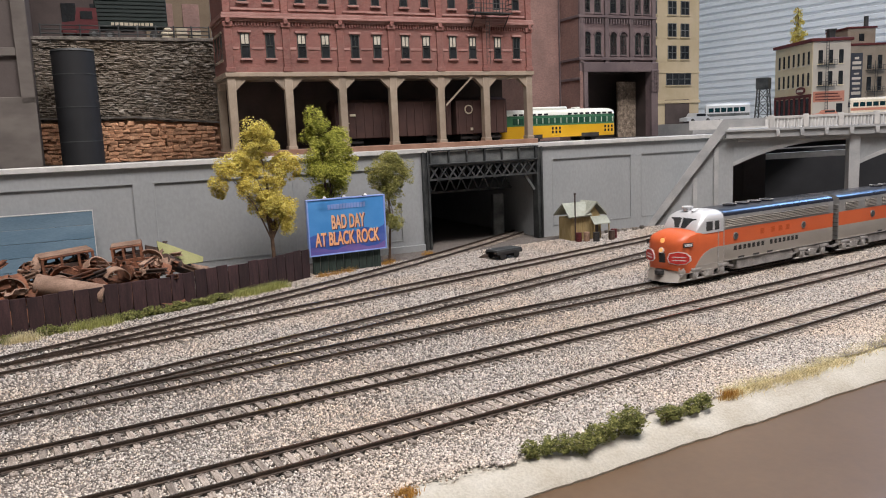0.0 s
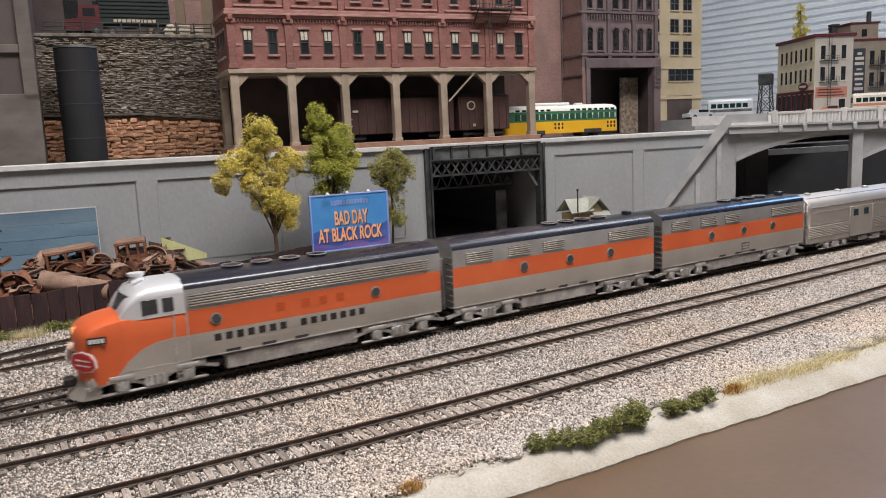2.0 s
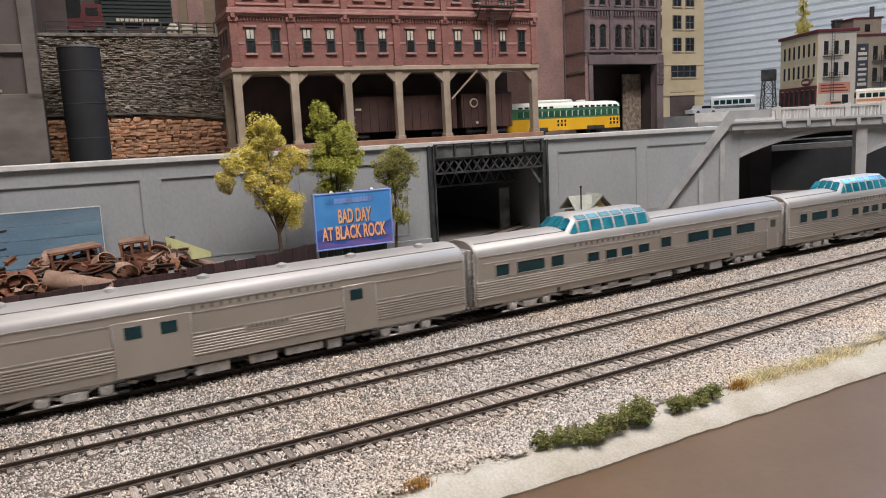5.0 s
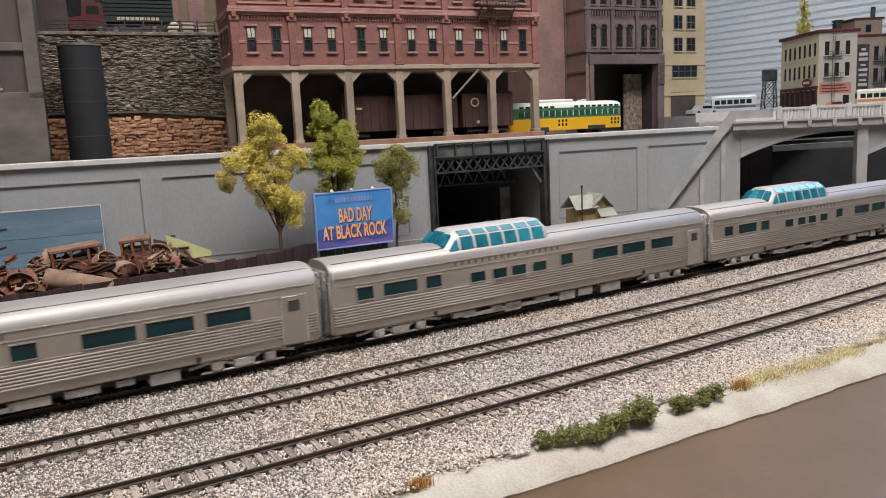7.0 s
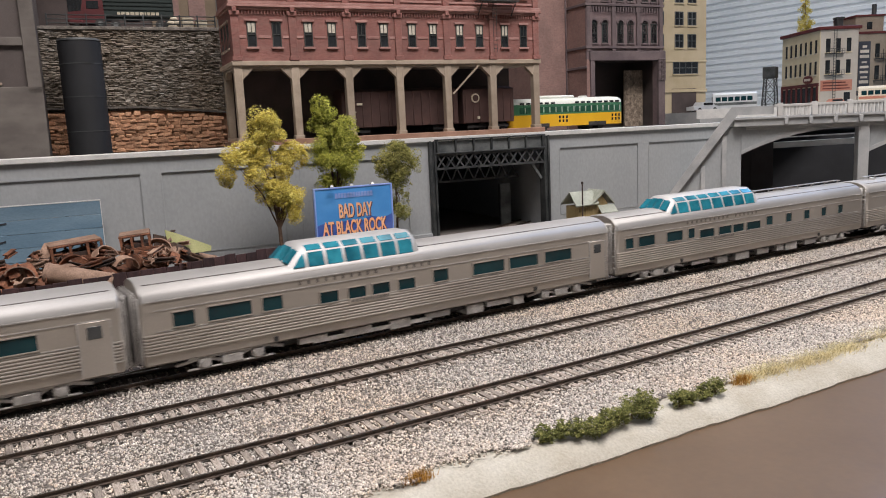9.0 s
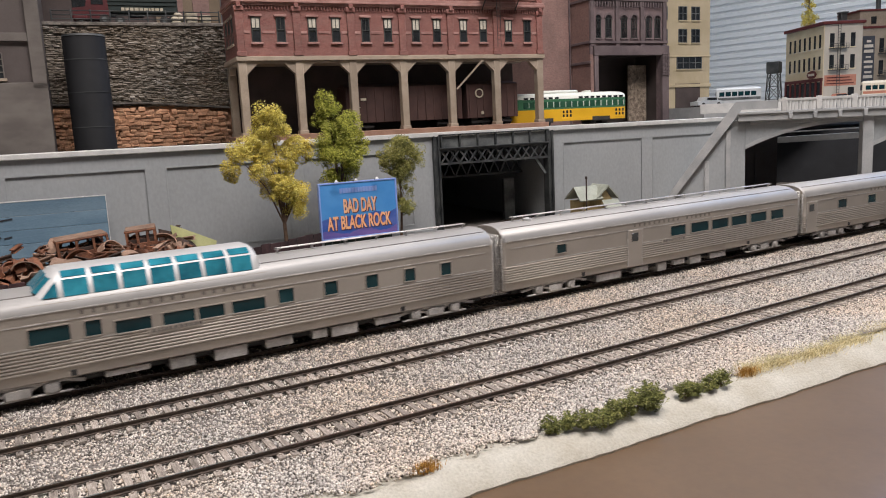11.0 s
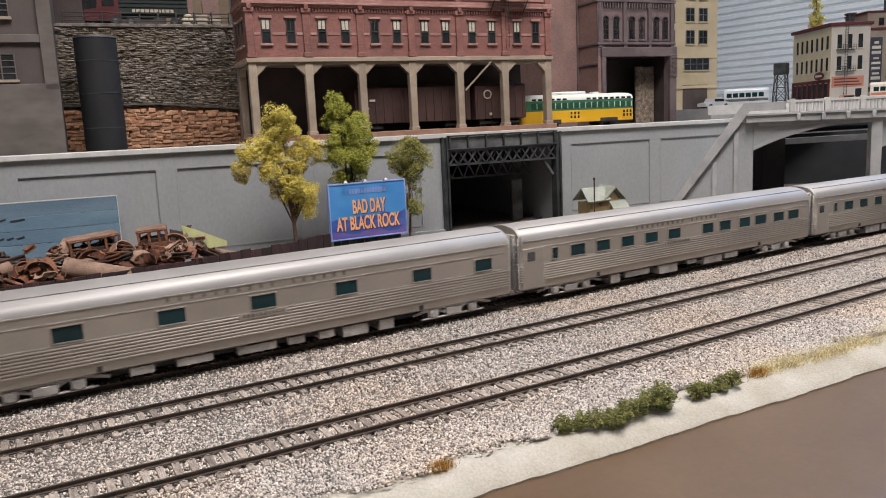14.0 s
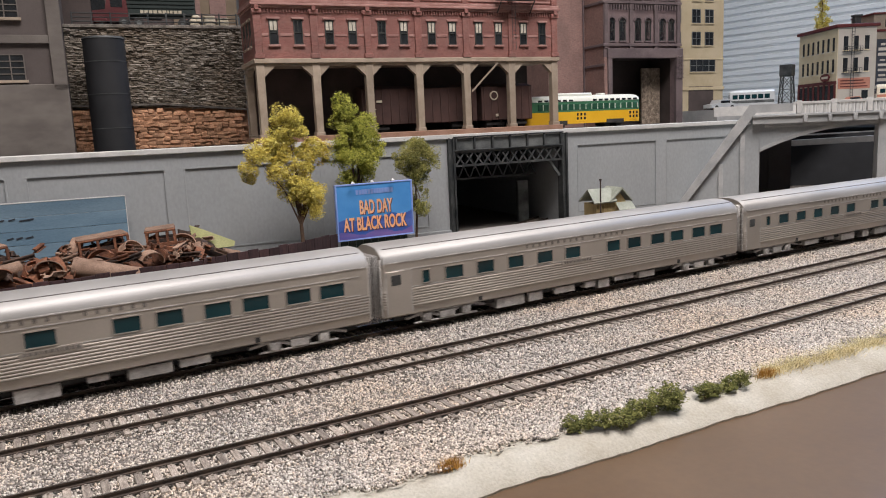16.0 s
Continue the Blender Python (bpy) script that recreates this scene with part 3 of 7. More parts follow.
# ---- concrete arch bridge ----
def bridge():
    x, y = bridge_xy(0, 0)
    o = thing("arch_bridge", x, y, -0.3, BA, "pale grey concrete arch road bridge with balustrades", "bridge", kind="structure")
    def arch(w0, w1, spring, crown, n=40):
        return [(w0 + (w1 - w0) * i / n, spring + (crown - spring) * (1 - (1 - min(1.0, i / n * (w1 - w0) / 11.0)) ** 2)) for i in range(n + 1)]
    for w0, w1, spring, crown, dep, nm in ((8.9, 21.2, 7.0, 9.7, 1.6, "spandrel_wall"), (22.3, 60, 6.9, 9.7, 1.6, "spandrel_wall")):
        a = arch(w0, w1, spring, crown)
        m = Mesh()
        top = 10.2
        for i in range(len(a) - 1):
            (p, q), (r, s) = a[i], a[i + 1]
            m.slab([(p, q), (r, s), (r, top), (p, top)], 0, dep)
        part(nm, m, M_CONC, o)
        m = Mesh()
        for i in range(len(a) - 1):
            (p, q), (r, s) = a[i], a[i + 1]
            m.slab([(p, q + 0.003), (r, s + 0.003), (r, s + 0.45), (p, q + 0.45)], -0.12, 0.02)
        part("arch_ring", m, M_BRIDGE, o)
    m = Mesh()
    m.slab([(-0.8, -0.3), (8.9, -0.3), (8.9, 7.1), (8.9, 10.3), (7.6, 10.3)], 0.15, 16)
    part("wing_wall", m, M_CONC, o, "sloping concrete wing wall")
    for w in (4.6, 7.0):
        boxpart("pilaster", (w - 0.25, w + 0.25, -0.1, 0.2, -0.3, 1.35 * w - 0.5 if w < 7 else 9.3), M_BRIDGE, o)
    m = Mesh()
    m.slab([(-1.0, 0.0), (-0.2, -0.1), (8.4, 11.6), (12.3, 11.6), (12.3, 12.55), (7.75, 12.55)], -0.55, 0.65)
    part("stair_parapet", m, M_BRIDGE, o, "pale sloping parapet cap")
    m = Mesh()
    m.box(21.2, 22.3, -0.45, 1.8, -0.3, 10.3, bev=0.06)
    part("pier", m, M_BRIDGE, o)
    m = Mesh()
    m.box(9.4, 60, -0.35, 0.5, 9.85, 10.28, bev=0.04)
    part("deck_flange", m, M_BRIDGE, o)
    m = Mesh()
    m.box(8.0, 60, -0.9, 17, 10.25, 11.25, bev=0.05)
    m.box(8.0, 60, -1.15, 17, 11.05, 11.3, bev=0.03)
    part("deck", m, M_BRIDGE, o)
    w = 13.6
    while w < 60:
        boxpart("corbel", (w - 0.2, w + 0.2, -1.35, -0.85, 10.35, 11.1), M_BRIDGE, o, bev=0.05)
        w += 2.55
    m = Mesh()
    m.box(12.3, 60, -1.1, -0.55, 12.35, 12.65, bev=0.04)
    part("handrail", m, M_COPING, o)
    w = 12.7
    k = 0
    while w < 60:
        if k % 9 == 0:
            boxpart("rail_post", (w - 0.05, w + 0.5, -1.15, -0.5, 11.3, 12.8), M_COPING, o, bev=0.04)
            w += 0.72
        else:
            boxpart("baluster", (w - 0.11, w + 0.11, -0.95, -0.7, 11.3, 12.4), M_COPING, o, bev=0.02)
            w += 0.36
        k += 1
    m = Mesh()
    m.box(4, 60, 17, 17.6, 11.3, 12.6)
    part("far_parapet", m, M_COPING, o)
    b = Mesh()
    b.box(2, 14.3, 19.5, 20.3, -0.3, 10.2)
    b.box(11.4, 12.0, 19.2, 19.6, -0.3, 10.2)
    part("inner_abutment", b, M_LEFTP, o)
    # added sheet in tank black; imitates the deep shade behind the arch
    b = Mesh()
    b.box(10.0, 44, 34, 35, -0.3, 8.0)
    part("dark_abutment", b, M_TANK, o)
    b = Mesh()
    b.bar((14.4, 20.6, 7.15), (31, 21.2, 7.6), 1.0, 0.8)
    b.bar((14.4, 20.0, 8.2), (31, 20.6, 8.6), 0.4, 0.16)
    part("far_girder", b, M_COPING, o, "pale girder beyond the arch")


retaining_wall()
portal()
bridge()


# ---- sash window used on the brick fronts ----
def sash_window(name, parent, x, y, z, w, h, shade, arched=False, sill=M_TRIM):
    """A window with frame, two sashes, lintel and sill; faces -y at the wall plane y."""
    o = Mesh()
    t = 0.09
    o.box(x - w / 2, x + w / 2, y + 0.05, y + 0.12, z, z + h)
    g = part(name, o, M_WINDARK, parent)
    f = Mesh()
    for b in ((x - w / 2, x - w / 2 + t, z, z + h), (x + w / 2 - t, x + w / 2, z, z + h), (x - w / 2, x + w / 2, z, z + t), (x - w / 2, x + w / 2, z + h - t, z + h), (x - w / 2, x + w / 2, z + h * 0.5 - t / 2, z + h * 0.5 + t / 2), (x - t / 3, x + t / 3, z + h * 0.5, z + h)):
        f.box(b[0], b[1], y - 0.03, y + 0.06, b[2], b[3])
    part("sash", f, M_SASH, g)
    if shade > 0:
        c = Mesh()
        c.box(x - w / 2 + t, x + w / 2 - t, y + 0.02, y + 0.055, z + h * (1 - shade), z + h - t)
        part("window_shade", c, M_CURTAIN, g)
    s = Mesh()
    s.box(x - w / 2 - 0.15, x + w / 2 + 0.15, y - 0.15, y + 0.05, z - 0.2, z, bev=0.03)
    part("sill", s, sill, g)
    s = Mesh()
    if arched:
        s.loft([[(x + r * math.cos(math.pi * i / 8), d, z + h + r * k * math.sin(math.pi * i / 8)) for r, k, d in ((w / 2, 0.9, y - 0.1), (w / 2 + 0.22, 1, y - 0.1), (w / 2 + 0.22, 1, y + 0.05), (w / 2, 0.9, y + 0.05))] for i in range(9)])
        part("arch_lintel", s, sill, g)
        s = Mesh()
        s.slab([(x + w / 2 * math.cos(math.pi * i / 8), z + h + w / 2 * 0.9 * math.sin(math.pi * i / 8)) for i in range(9)], y + 0.05, y + 0.12)
        part("fanlight", s, M_WINDARK, g)
    else:
        s.box(x - w / 2 - 0.18, x + w / 2 + 0.18, y - 0.12, y + 0.05, z + h + 0.04, z + h + 0.26, bev=0.03)
        part("lintel", s, sill, g)
    return g


# ---- red brick warehouse on an arcade ----
def brick_warehouse():
    o = on_deck("brick_warehouse", 22.1, 0.55, 10.4, "red brick warehouse raised on a tan concrete arcade", "building")
    L, top, dep = 32.6, 20.5, 6.2
    m = Mesh()
    m.box(-0.75, L + 0.75, -0.75, 0.4, 0, 0.62, bev=0.05)
    m.box(-0.75, 0.4, 0.4, dep, 0, 0.62, bev=0.05)
    part("plinth", m, M_PLINTH, o, "terracotta plinth")
    def column(x, y, name="column"):
        c = Mesh()
        c.box(x - 0.38, x + 0.38, y, y + 0.76, 0.6, 7.6, bev=0.05)
        c.box(x - 0.46, x + 0.46, y - 0.08, y + 0.84, 0.6, 0.95, bev=0.04)
        part(name, c, M_TRIM, o)
    sp = L / 6
    for k in range(7):
        column(k * sp, -0.38)
    column(0, dep - 0.9)
    for k in range(6):
        m = Mesh()
        a, b = k * sp + 0.38, (k + 1) * sp - 0.38
        m.slab([(a, 7.7), (a, 6.35), (a + 1.05, 7.35), (b - 1.05, 7.35), (b, 6.35), (b, 7.7)], -0.3, 0.3)
        part("arcade_beam", m, M_TRIM, o)
    m2 = Mesh()
    m2.slab([(0.3, 7.7), (0.3, 6.4), (1.2, 7.35), (dep - 1.6, 7.35), (dep - 0.6, 6.4), (dep - 0.6, 7.7)], -0.3, 0.3)
    q = part("side_beam", m2, M_TRIM, o)
    q.matrix_basis = Matrix.Rotation(radians(90), 4, "Z")
    m = Mesh()
    m.box(-0.55, L + 0.55, -0.55, dep + 0.4, 7.6, 8.05, bev=0.05)
    part("string_course", m, M_TRIM, o)
    m = Mesh()
    m.box(-0.35, L + 0.35, -0.3, dep, 8.0, top)
    part("brick_wall", m, M_BRICK, o)
    for k in range(7):
        p = Mesh()
        for z0, z1 in ((8.05, 12.7), (13.5, top)):
            p.box(k * sp - 0.36, k * sp + 0.36, -0.5, -0.28, z0, z1, bev=0.04)
        p.box(k * sp - 0.46, k * sp + 0.46, -0.6, -0.28, 8.05, 8.5, bev=0.04)
        p.box(k * sp - 0.46, k * sp + 0.46, -0.62, -0.28, 12.2, 12.65, bev=0.04)
        p.box(k * sp - 0.2, k * sp + 0.2, -0.8, -0.28, 12.5, 12.95, bev=0.04)
        part("pilaster", p, M_BRICK, o)
    boxpart("cornice", (-0.6, L + 0.6, -0.75, dep, 12.95, 13.2), M_BRICKTRIM, o, bev=0.04)
    boxpart("cornice_cap", (-0.5, L + 0.5, -0.62, dep, 13.2, 13.5), M_BRICKTRIM, o, bev=0.04)
    boxpart("cornice_bed", (-0.45, L + 0.45, -0.55, dep, 12.72, 12.96), M_BRICKTRIM, o)
    m = Mesh()
    x = -0.2
    while x < L + 0.3:
        m.box(x, x + 0.13, -0.45, -0.28, 12.35, 12.73)
        x += 0.3
    part("corbel_course", m, M_BRICK, o, kind="stuff")
    r = random.Random(4)
    for k in range(6):
        c = (k + 0.5) * sp
        for e in (-1.18, 1.18):
            sash_window("window", o, c + e, -0.36, 9.35, 0.86, 2.3, r.choice((0.0, 0.42, 0.46, 0.4)), sill=M_BRICKTRIM)
            sash_window("window", o, c + e, -0.36, 14.5, 0.86, 2.3, r.choice((0.0, 0.4, 0.5)), sill=M_BRICKTRIM)
        for a, b in ((k * sp + 0.36, c - 1.75), (c - 0.6, c + 0.6), (c + 1.75, (k + 1) * sp - 0.36)):
            boxpart("belt_course", (a, b, -0.36, -0.28, 10.15, 10.4), M_BRICKTRIM, o)
        boxpart("panel_edge", (k * sp + 0.4, (k + 1) * sp - 0.4, -0.4, -0.28, 13.75, 13.95), M_BRICKTRIM, o)
    for e in (1.5, 3.2, 4.8):
        s = sash_window("side_window", o, e, -0.02, 9.35, 0.8, 2.3, 0)
        s.matrix_basis = Matrix.Translation((-0.35 * CM, 6.2 * CM, 0)) @ Matrix.Rotation(radians(-90), 4, "Z")
    # back wall and floor carry the arcade's shade in their colour
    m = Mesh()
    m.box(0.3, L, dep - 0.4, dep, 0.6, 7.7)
    part("arcade_back_wall", m, M_SHADEDARK, o, "back wall with arcade shade in its dark colour")
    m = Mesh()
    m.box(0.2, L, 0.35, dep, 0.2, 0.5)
    part("arcade_floor", m, M_SHADEDARK, o)
    e = on_deck("fire_escape", 47.2, -0.1, 24.3, "black iron fire escape balcony on the brick front", "fire escape")
    m = Mesh()
    m.box(0, 4.6, -1.3, 0.05, 0, 0.12)
    part("platform", m, M_STEEL, e)
    m = Mesh()
    for h in (0.5, 1.0, 1.5):
        m.bar((0, -1.3, h), (4.6, -1.3, h), 0.07, 0.07)
        for x in (0, 4.6):
            m.bar((x, -1.3, h), (x, 0.05, h), 0.07, 0.07)
    for k in range(13):
        m.bar((k * 4.6 / 12, -1.3, 0), (k * 4.6 / 12, -1.3, 1.5), 0.05, 0.05)
    part("railing", m, M_STEEL, e)
    m = Mesh()
    for x in (0.3, 4.3):
        m.bar((x, 0, -1.3), (x, -1.2, 0), 0.08, 0.08)
    part("bracket", m, M_STEEL, e)
    m = Mesh()
    for s in (-0.2, 0.2):
        m.bar((1.8 + s, -0.9, 0), (1.8 + s, -0.9, -5.2), 0.035, 0.035)
    for k in range(13):
        m.bar((1.6, -0.9, -0.4 * k), (2.0, -0.9, -0.4 * k), 0.03, 0.03)
    part("drop_ladder", m, M_STEEL, e)
    e = on_deck("conveyor_chute", 45.0, -0.3, 14.6, "thin grey timber chute leaning under the arcade", "chute")
    m = Mesh()
    m.bar((-0.9, 0, 0.3), (2.1, -0.3, 3.2), 0.14, 0.16)
    part("chute_trough", m, M_TRIM, e)


M_RUBBLEB = mat("mottled_brown_plaster", (0.13, 0.10, 0.075), (0.36, 0.29, 0.22), scale=160, rough=0.9, grain=0.4, fine=700)


# ---- dark brown corner building ----
def brown_building():
    o = on_deck("brown_brick_building", 70.6, 13.0, 10.4, "dark brown brick building with arched windows and wide doorway", "building")
    W_, D_, H_ = 13.0, 14.0, 26.0
    m = Mesh()
    m.box(0, 0.9, 0, D_, 0, H_)
    m.box(-6, 0.0, 4.5, D_, 0, H_)
    part("brick_wall", m, M_BROWN, o)
    m = Mesh()
    m.box(0.9, W_, 0.2, 0.9, 9.2, H_)
    m.box(11.9, W_, 0, 0.9, 0, 9.2)
    m.box(-0.02, 0.92, -0.03, 0.2, 9.2, H_)
    part("street_front", m, M_DUSKY, o, "dusky purple-brown street front")
    m = Mesh()
    for z in (8.0, 10.62, 16.2):
        if z > 9:
            m.box(-0.15, W_ + 0.1, -0.2, 0.3, z, z + 0.35, bev=0.04)
        m.box(-0.2, 0.02, -0.15, 4.4, z, z + 0.35, bev=0.04)
    part("string_course", m, M_BROWNTRIM, o)
    boxpart("door_jamb", (0.5, 1.15, -0.3, 0.5, 0, 9.3), M_BROWNTRIM, o, bev=0.05)
    boxpart("door_jamb", (11.9, 13.1, -0.4, 0.5, 0, 9.3), M_BROWNTRIM, o, bev=0.05)
    boxpart("door_lintel", (0.4, 13.2, -0.35, 0.4, 9.0, 10.3), M_BROWNTRIM, o, bev=0.05)
    for k in range(16):
        for j in range(3):
            boxpart("quoin", (11.85 + 0.42 * j, 12.24 + 0.42 * j, -0.5 - 0.04 * ((k + j) % 3), -0.3, 6.2 + 0.19 * k, 6.36 + 0.19 * k), M_BROWNTRIM, o)
    # recess coloured dark to hold the doorway's shade
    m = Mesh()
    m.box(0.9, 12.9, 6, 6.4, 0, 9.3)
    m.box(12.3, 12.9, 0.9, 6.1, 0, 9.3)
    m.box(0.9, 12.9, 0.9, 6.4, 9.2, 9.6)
    part("doorway_recess", m, M_SHADEDARK, o)
    for z in (11.45, 17.0):
        for x in (1.4, 3.15, 5.75, 7.45, 9.95, 11.5):
            sash_window("arched_window", o, x, 0.15, z - 0.1, 1.0, 2.6, 0, arched=True, sill=M_BROWNTRIM)
    for x in (0.35, 4.5, 8.7, 12.6):
        boxpart("pilaster", (x - 0.3, x + 0.3, -0.12, 0.25, 10.3, H_), M_BROWNTRIM, o)
    m = Mesh()
    x = 0.1
    while x < W_:
        m.box(x, x + 0.18, -0.18, 0.25, 15.45, 16.1)
        x += 0.45
    part("dentil_course", m, M_BROWNTRIM, o, kind="stuff")
    m = Mesh()
    m.box(-0.35, -0.2, 4.3, 4.5, 0, H_)
    part("downpipe", m, M_BROWNTRIM, o)
    m = Mesh()
    m.box(8.6, 11.85, 3.0, 3.3, 0, 7.9, bev=0.03)
    part("mottled_partition", m, M_RUBBLEB, o, "mottled brown plaster wall inside the doorway")


# ---- pale yellow office block ----
def yellow_building():
    o = on_deck("yellow_office_block", 92.0, 26.0, 10.4, "pale yellow stucco office block with steel windows", "building")
    m = Mesh()
    m.box(0, 11.9, 0, 12, 0, 30)
    part("stucco_wall", m, M_YELLOW, o)
    m = Mesh()
    m.box(-0.05, 12.0, -0.25, 0.1, 5.0, 5.5, bev=0.04)
    m.box(-0.05, 12.0, -0.15, 0.1, 9.9, 10.1, bev=0.03)
    part("belt_course", m, M_YELLOW, o)
    # flat panel on solid stucco; its dark colour imitates a shaded opening
    boxpart("dark_doorway", (4.6, 9.8, -0.1, 0.2, 0, 5.6), M_SHADEDARK, o)
    def pane(x0, x1, z0, z1, n=2):
        g = Mesh()
        g.box(x0, x1, -0.04, 0.05, z0, z1)
        w = part("window", g, M_WINDARK, o)
        f = Mesh()
        for k in range(n + 1):
            x = x0 + (x1 - x0) * k / n
            f.box(x - 0.06, x + 0.06, -0.1, 0.03, z0, z1)
        for z in (z0, (z0 + z1) / 2, z1):
            f.box(x0, x1, -0.1, 0.03, z - 0.05, z + 0.05)
        part("window_frame", f, M_STEELLT, w)
        boxpart("sill", (x0 - 0.15, x1 + 0.15, -0.2, 0.05, z0 - 0.22, z0 - 0.04), M_YELLOW, w)
    pane(4.9, 10.1, 8.0, 9.9, 4)
    pane(0.8, 2.9, 8.0, 9.9)
    for k in range(5):
        z = 12.2 + k * 3.55
        for x in (5.25, 7.95):
            pane(x, x + 1.7, z, z + 2.1)
        pane(1.2, 2.9, z, z + 2.1)


# ---- grey concrete loft building ----
def loft_building():
    o = on_deck("concrete_loft_building", 5.3, 7.0, 10.4, "old grey concrete loft building with recessed panels", "building")
    m = Mesh()
    m.box(-40, 0, 0.25, 12, 0, 30)
    part("wall", m, M_LEFTP, o)
    m = Mesh()
    m.box(-40, 0.05, -0.15, 0.3, 0, 6.5, bev=0.05)
    for z in (10.2, 16.0, 22):
        m.box(-40, 0.05, -0.1, 0.3, z, z + 0.75, bev=0.04)
    for x in (-0.55, -13, -26):
        m.box(x - 0.6, x + 0.62, -0.15, 0.32, 5.9, 30, bev=0.04)
    part("concrete_frame", m, M_LEFTB, o)
    for z in (6.9, 12.5, 17.9):
        g = Mesh()
        g.box(-9, -3.4, 0.1, 0.28, z, z + 2.3)
        w = part("window", g, M_WINDARK, o)
        f = Mesh()
        for k in range(6):
            f.box(-9 + 5.6 * k / 5 - 0.05, -9 + 5.6 * k / 5 + 0.05, 0.02, 0.2, z, z + 2.3)
        for k in range(5):
            f.box(-9, -3.4, 0.02, 0.2, z + 2.3 * k / 4 - 0.04, z + 2.3 * k / 4 + 0.04)
        part("window_frame", f, M_LEFTB, w)
        boxpart("sill", (-9.1, -3.2, -0.15, 0.3, z - 0.25, z), M_TRIM, w)


brick_warehouse()
brown_building()
yellow_building()
loft_building()


def ribbed_wall():
    """Ribbed siding that closes the view behind the far street."""
    x0, y0, x1, y1 = 220.0, 280.0, 247.0, 50.0
    L = math.hypot(x1 - x0, y1 - y0)
    o = thing("ribbed_siding_wall", x0, y0, 0, math.degrees(math.atan2(y1 - y0, x1 - x0)), "pale blue-grey horizontally ribbed siding wall", "wall", kind="structure")
    prof = []
    z = 8.0
    while z < 75:
        prof += [(0.0, z), (-0.75, z + 0.3), (-0.75, z + 1.45), (0.0, z + 1.75)]
        z += 2.35
    m = Mesh()
    m.loft([[(0, d, z) for d, z in prof], [(L, d, z) for d, z in prof]], closed=False, caps=False)
    part("siding", m, M_RIB, o, fix=False, smooth=False)


ribbed_wall()


# ---- the train ----
M_SILVER = mat("silver_car_side", (0.42, 0.38, 0.33), (0.49, 0.445, 0.39), scale=18, rough=0.46, metal=0.55, bump=0.03, grain=0.04, vary=0.03)
M_ROOFSILVER = mat("silver_car_roof", (0.39, 0.378, 0.36), (0.46, 0.447, 0.43), scale=18, rough=0.55, metal=0.45, bump=0.03, grain=0.04, vary=0.03)
M_UNDER = mat("silver_underbody", (0.36, 0.34, 0.32), (0.62, 0.60, 0.57), scale=120, rough=0.45, metal=0.4, grain=0.2)
M_BLACKU = mat("black_underframe", (0.02, 0.019, 0.018), (0.045, 0.042, 0.04), scale=80, rough=0.7)
M_DIAPH = mat("dark_diaphragm", (0.09, 0.082, 0.077), (0.24, 0.225, 0.21), scale=90, rough=0.75)
M_TEAL = mat("green_tinted_glass", (0.004, 0.024, 0.03), (0.008, 0.042, 0.05), scale=30, rough=0.12, bump=0.0, grain=0.03, spec=0.35)
M_DOMEGLASS = mat("blue_dome_glass", (0.008, 0.11, 0.16), (0.03, 0.26, 0.34), scale=60, rough=0.1, bump=0.0, grain=0.03, spec=0.7)
M_DOMEFRAME = mat("white_silver_dome_frame", (0.47, 0.465, 0.45), (0.54, 0.535, 0.52), scale=30, rough=0.5, metal=0.3, bump=0.03, grain=0.04)
M_ORANGE = mat("orange_engine_paint", (0.64, 0.118, 0.036), (0.71, 0.148, 0.048), scale=25, rough=0.4, bump=0.03, grain=0.04, vary=0.02)
M_ENGSILVER = mat("silver_engine_paint", (0.42, 0.385, 0.335), (0.50, 0.465, 0.41), scale=25, rough=0.42, metal=0.35, bump=0.04, grain=0.06, vary=0.03)
M_ENGGREY = mat("engine_grille_grey", (0.34, 0.335, 0.32), (0.45, 0.44, 0.42), scale=40, rough=0.42, metal=0.5, bump=0.05, grain=0.08)
M_ROOFBLACK = mat("black_engine_roof", (0.014, 0.016, 0.026), (0.026, 0.029, 0.042), scale=20, rough=0.28, bump=0.03, grain=0.1, coat=0.5)
M_CABWHITE = mat("silver_white_cab_roof", (0.70, 0.71, 0.72), (0.78, 0.79, 0.80), scale=25, rough=0.38, metal=0.25, bump=0.03, grain=0.04)
M_LETTER = mat("black_lettering", (0.018, 0.016, 0.015), (0.03, 0.028, 0.026), scale=60, rough=0.6)
M_LETTERGREY = mat("worn_dark_lettering", (0.13, 0.115, 0.1), (0.2, 0.18, 0.16), scale=60, rough=0.6)
M_REDEMBLEM = mat("red_emblem", (0.55, 0.025, 0.02), (0.66, 0.04, 0.03), scale=40, rough=0.45)
M_WHITE = mat("white_paint", (0.7, 0.7, 0.68), (0.8, 0.8, 0.78), scale=40, rough=0.5, grain=0.05)
M_CABGLASS = mat("cab_glass", (0.03, 0.034, 0.036), (0.06, 0.064, 0.066), scale=40, rough=0.1, bump=0, spec=0.7)


def lamp_mat(name, col, power):
    m = bpy.data.materials.new(name)
    m.use_nodes = True
    b = m.node_tree.nodes["Principled BSDF"]
    b.inputs["Base Color"].default_value = (*col, 1)
    b.inputs["Emission Color"].default_value = (*col, 1)
    b.inputs["Emission Strength"].default_value = power
    return m


M_HEADLAMP = lamp_mat("warm_headlamp", (1.0, 0.5, 0.16), 0.45)

SPEED = 20.5
HW = 1.76


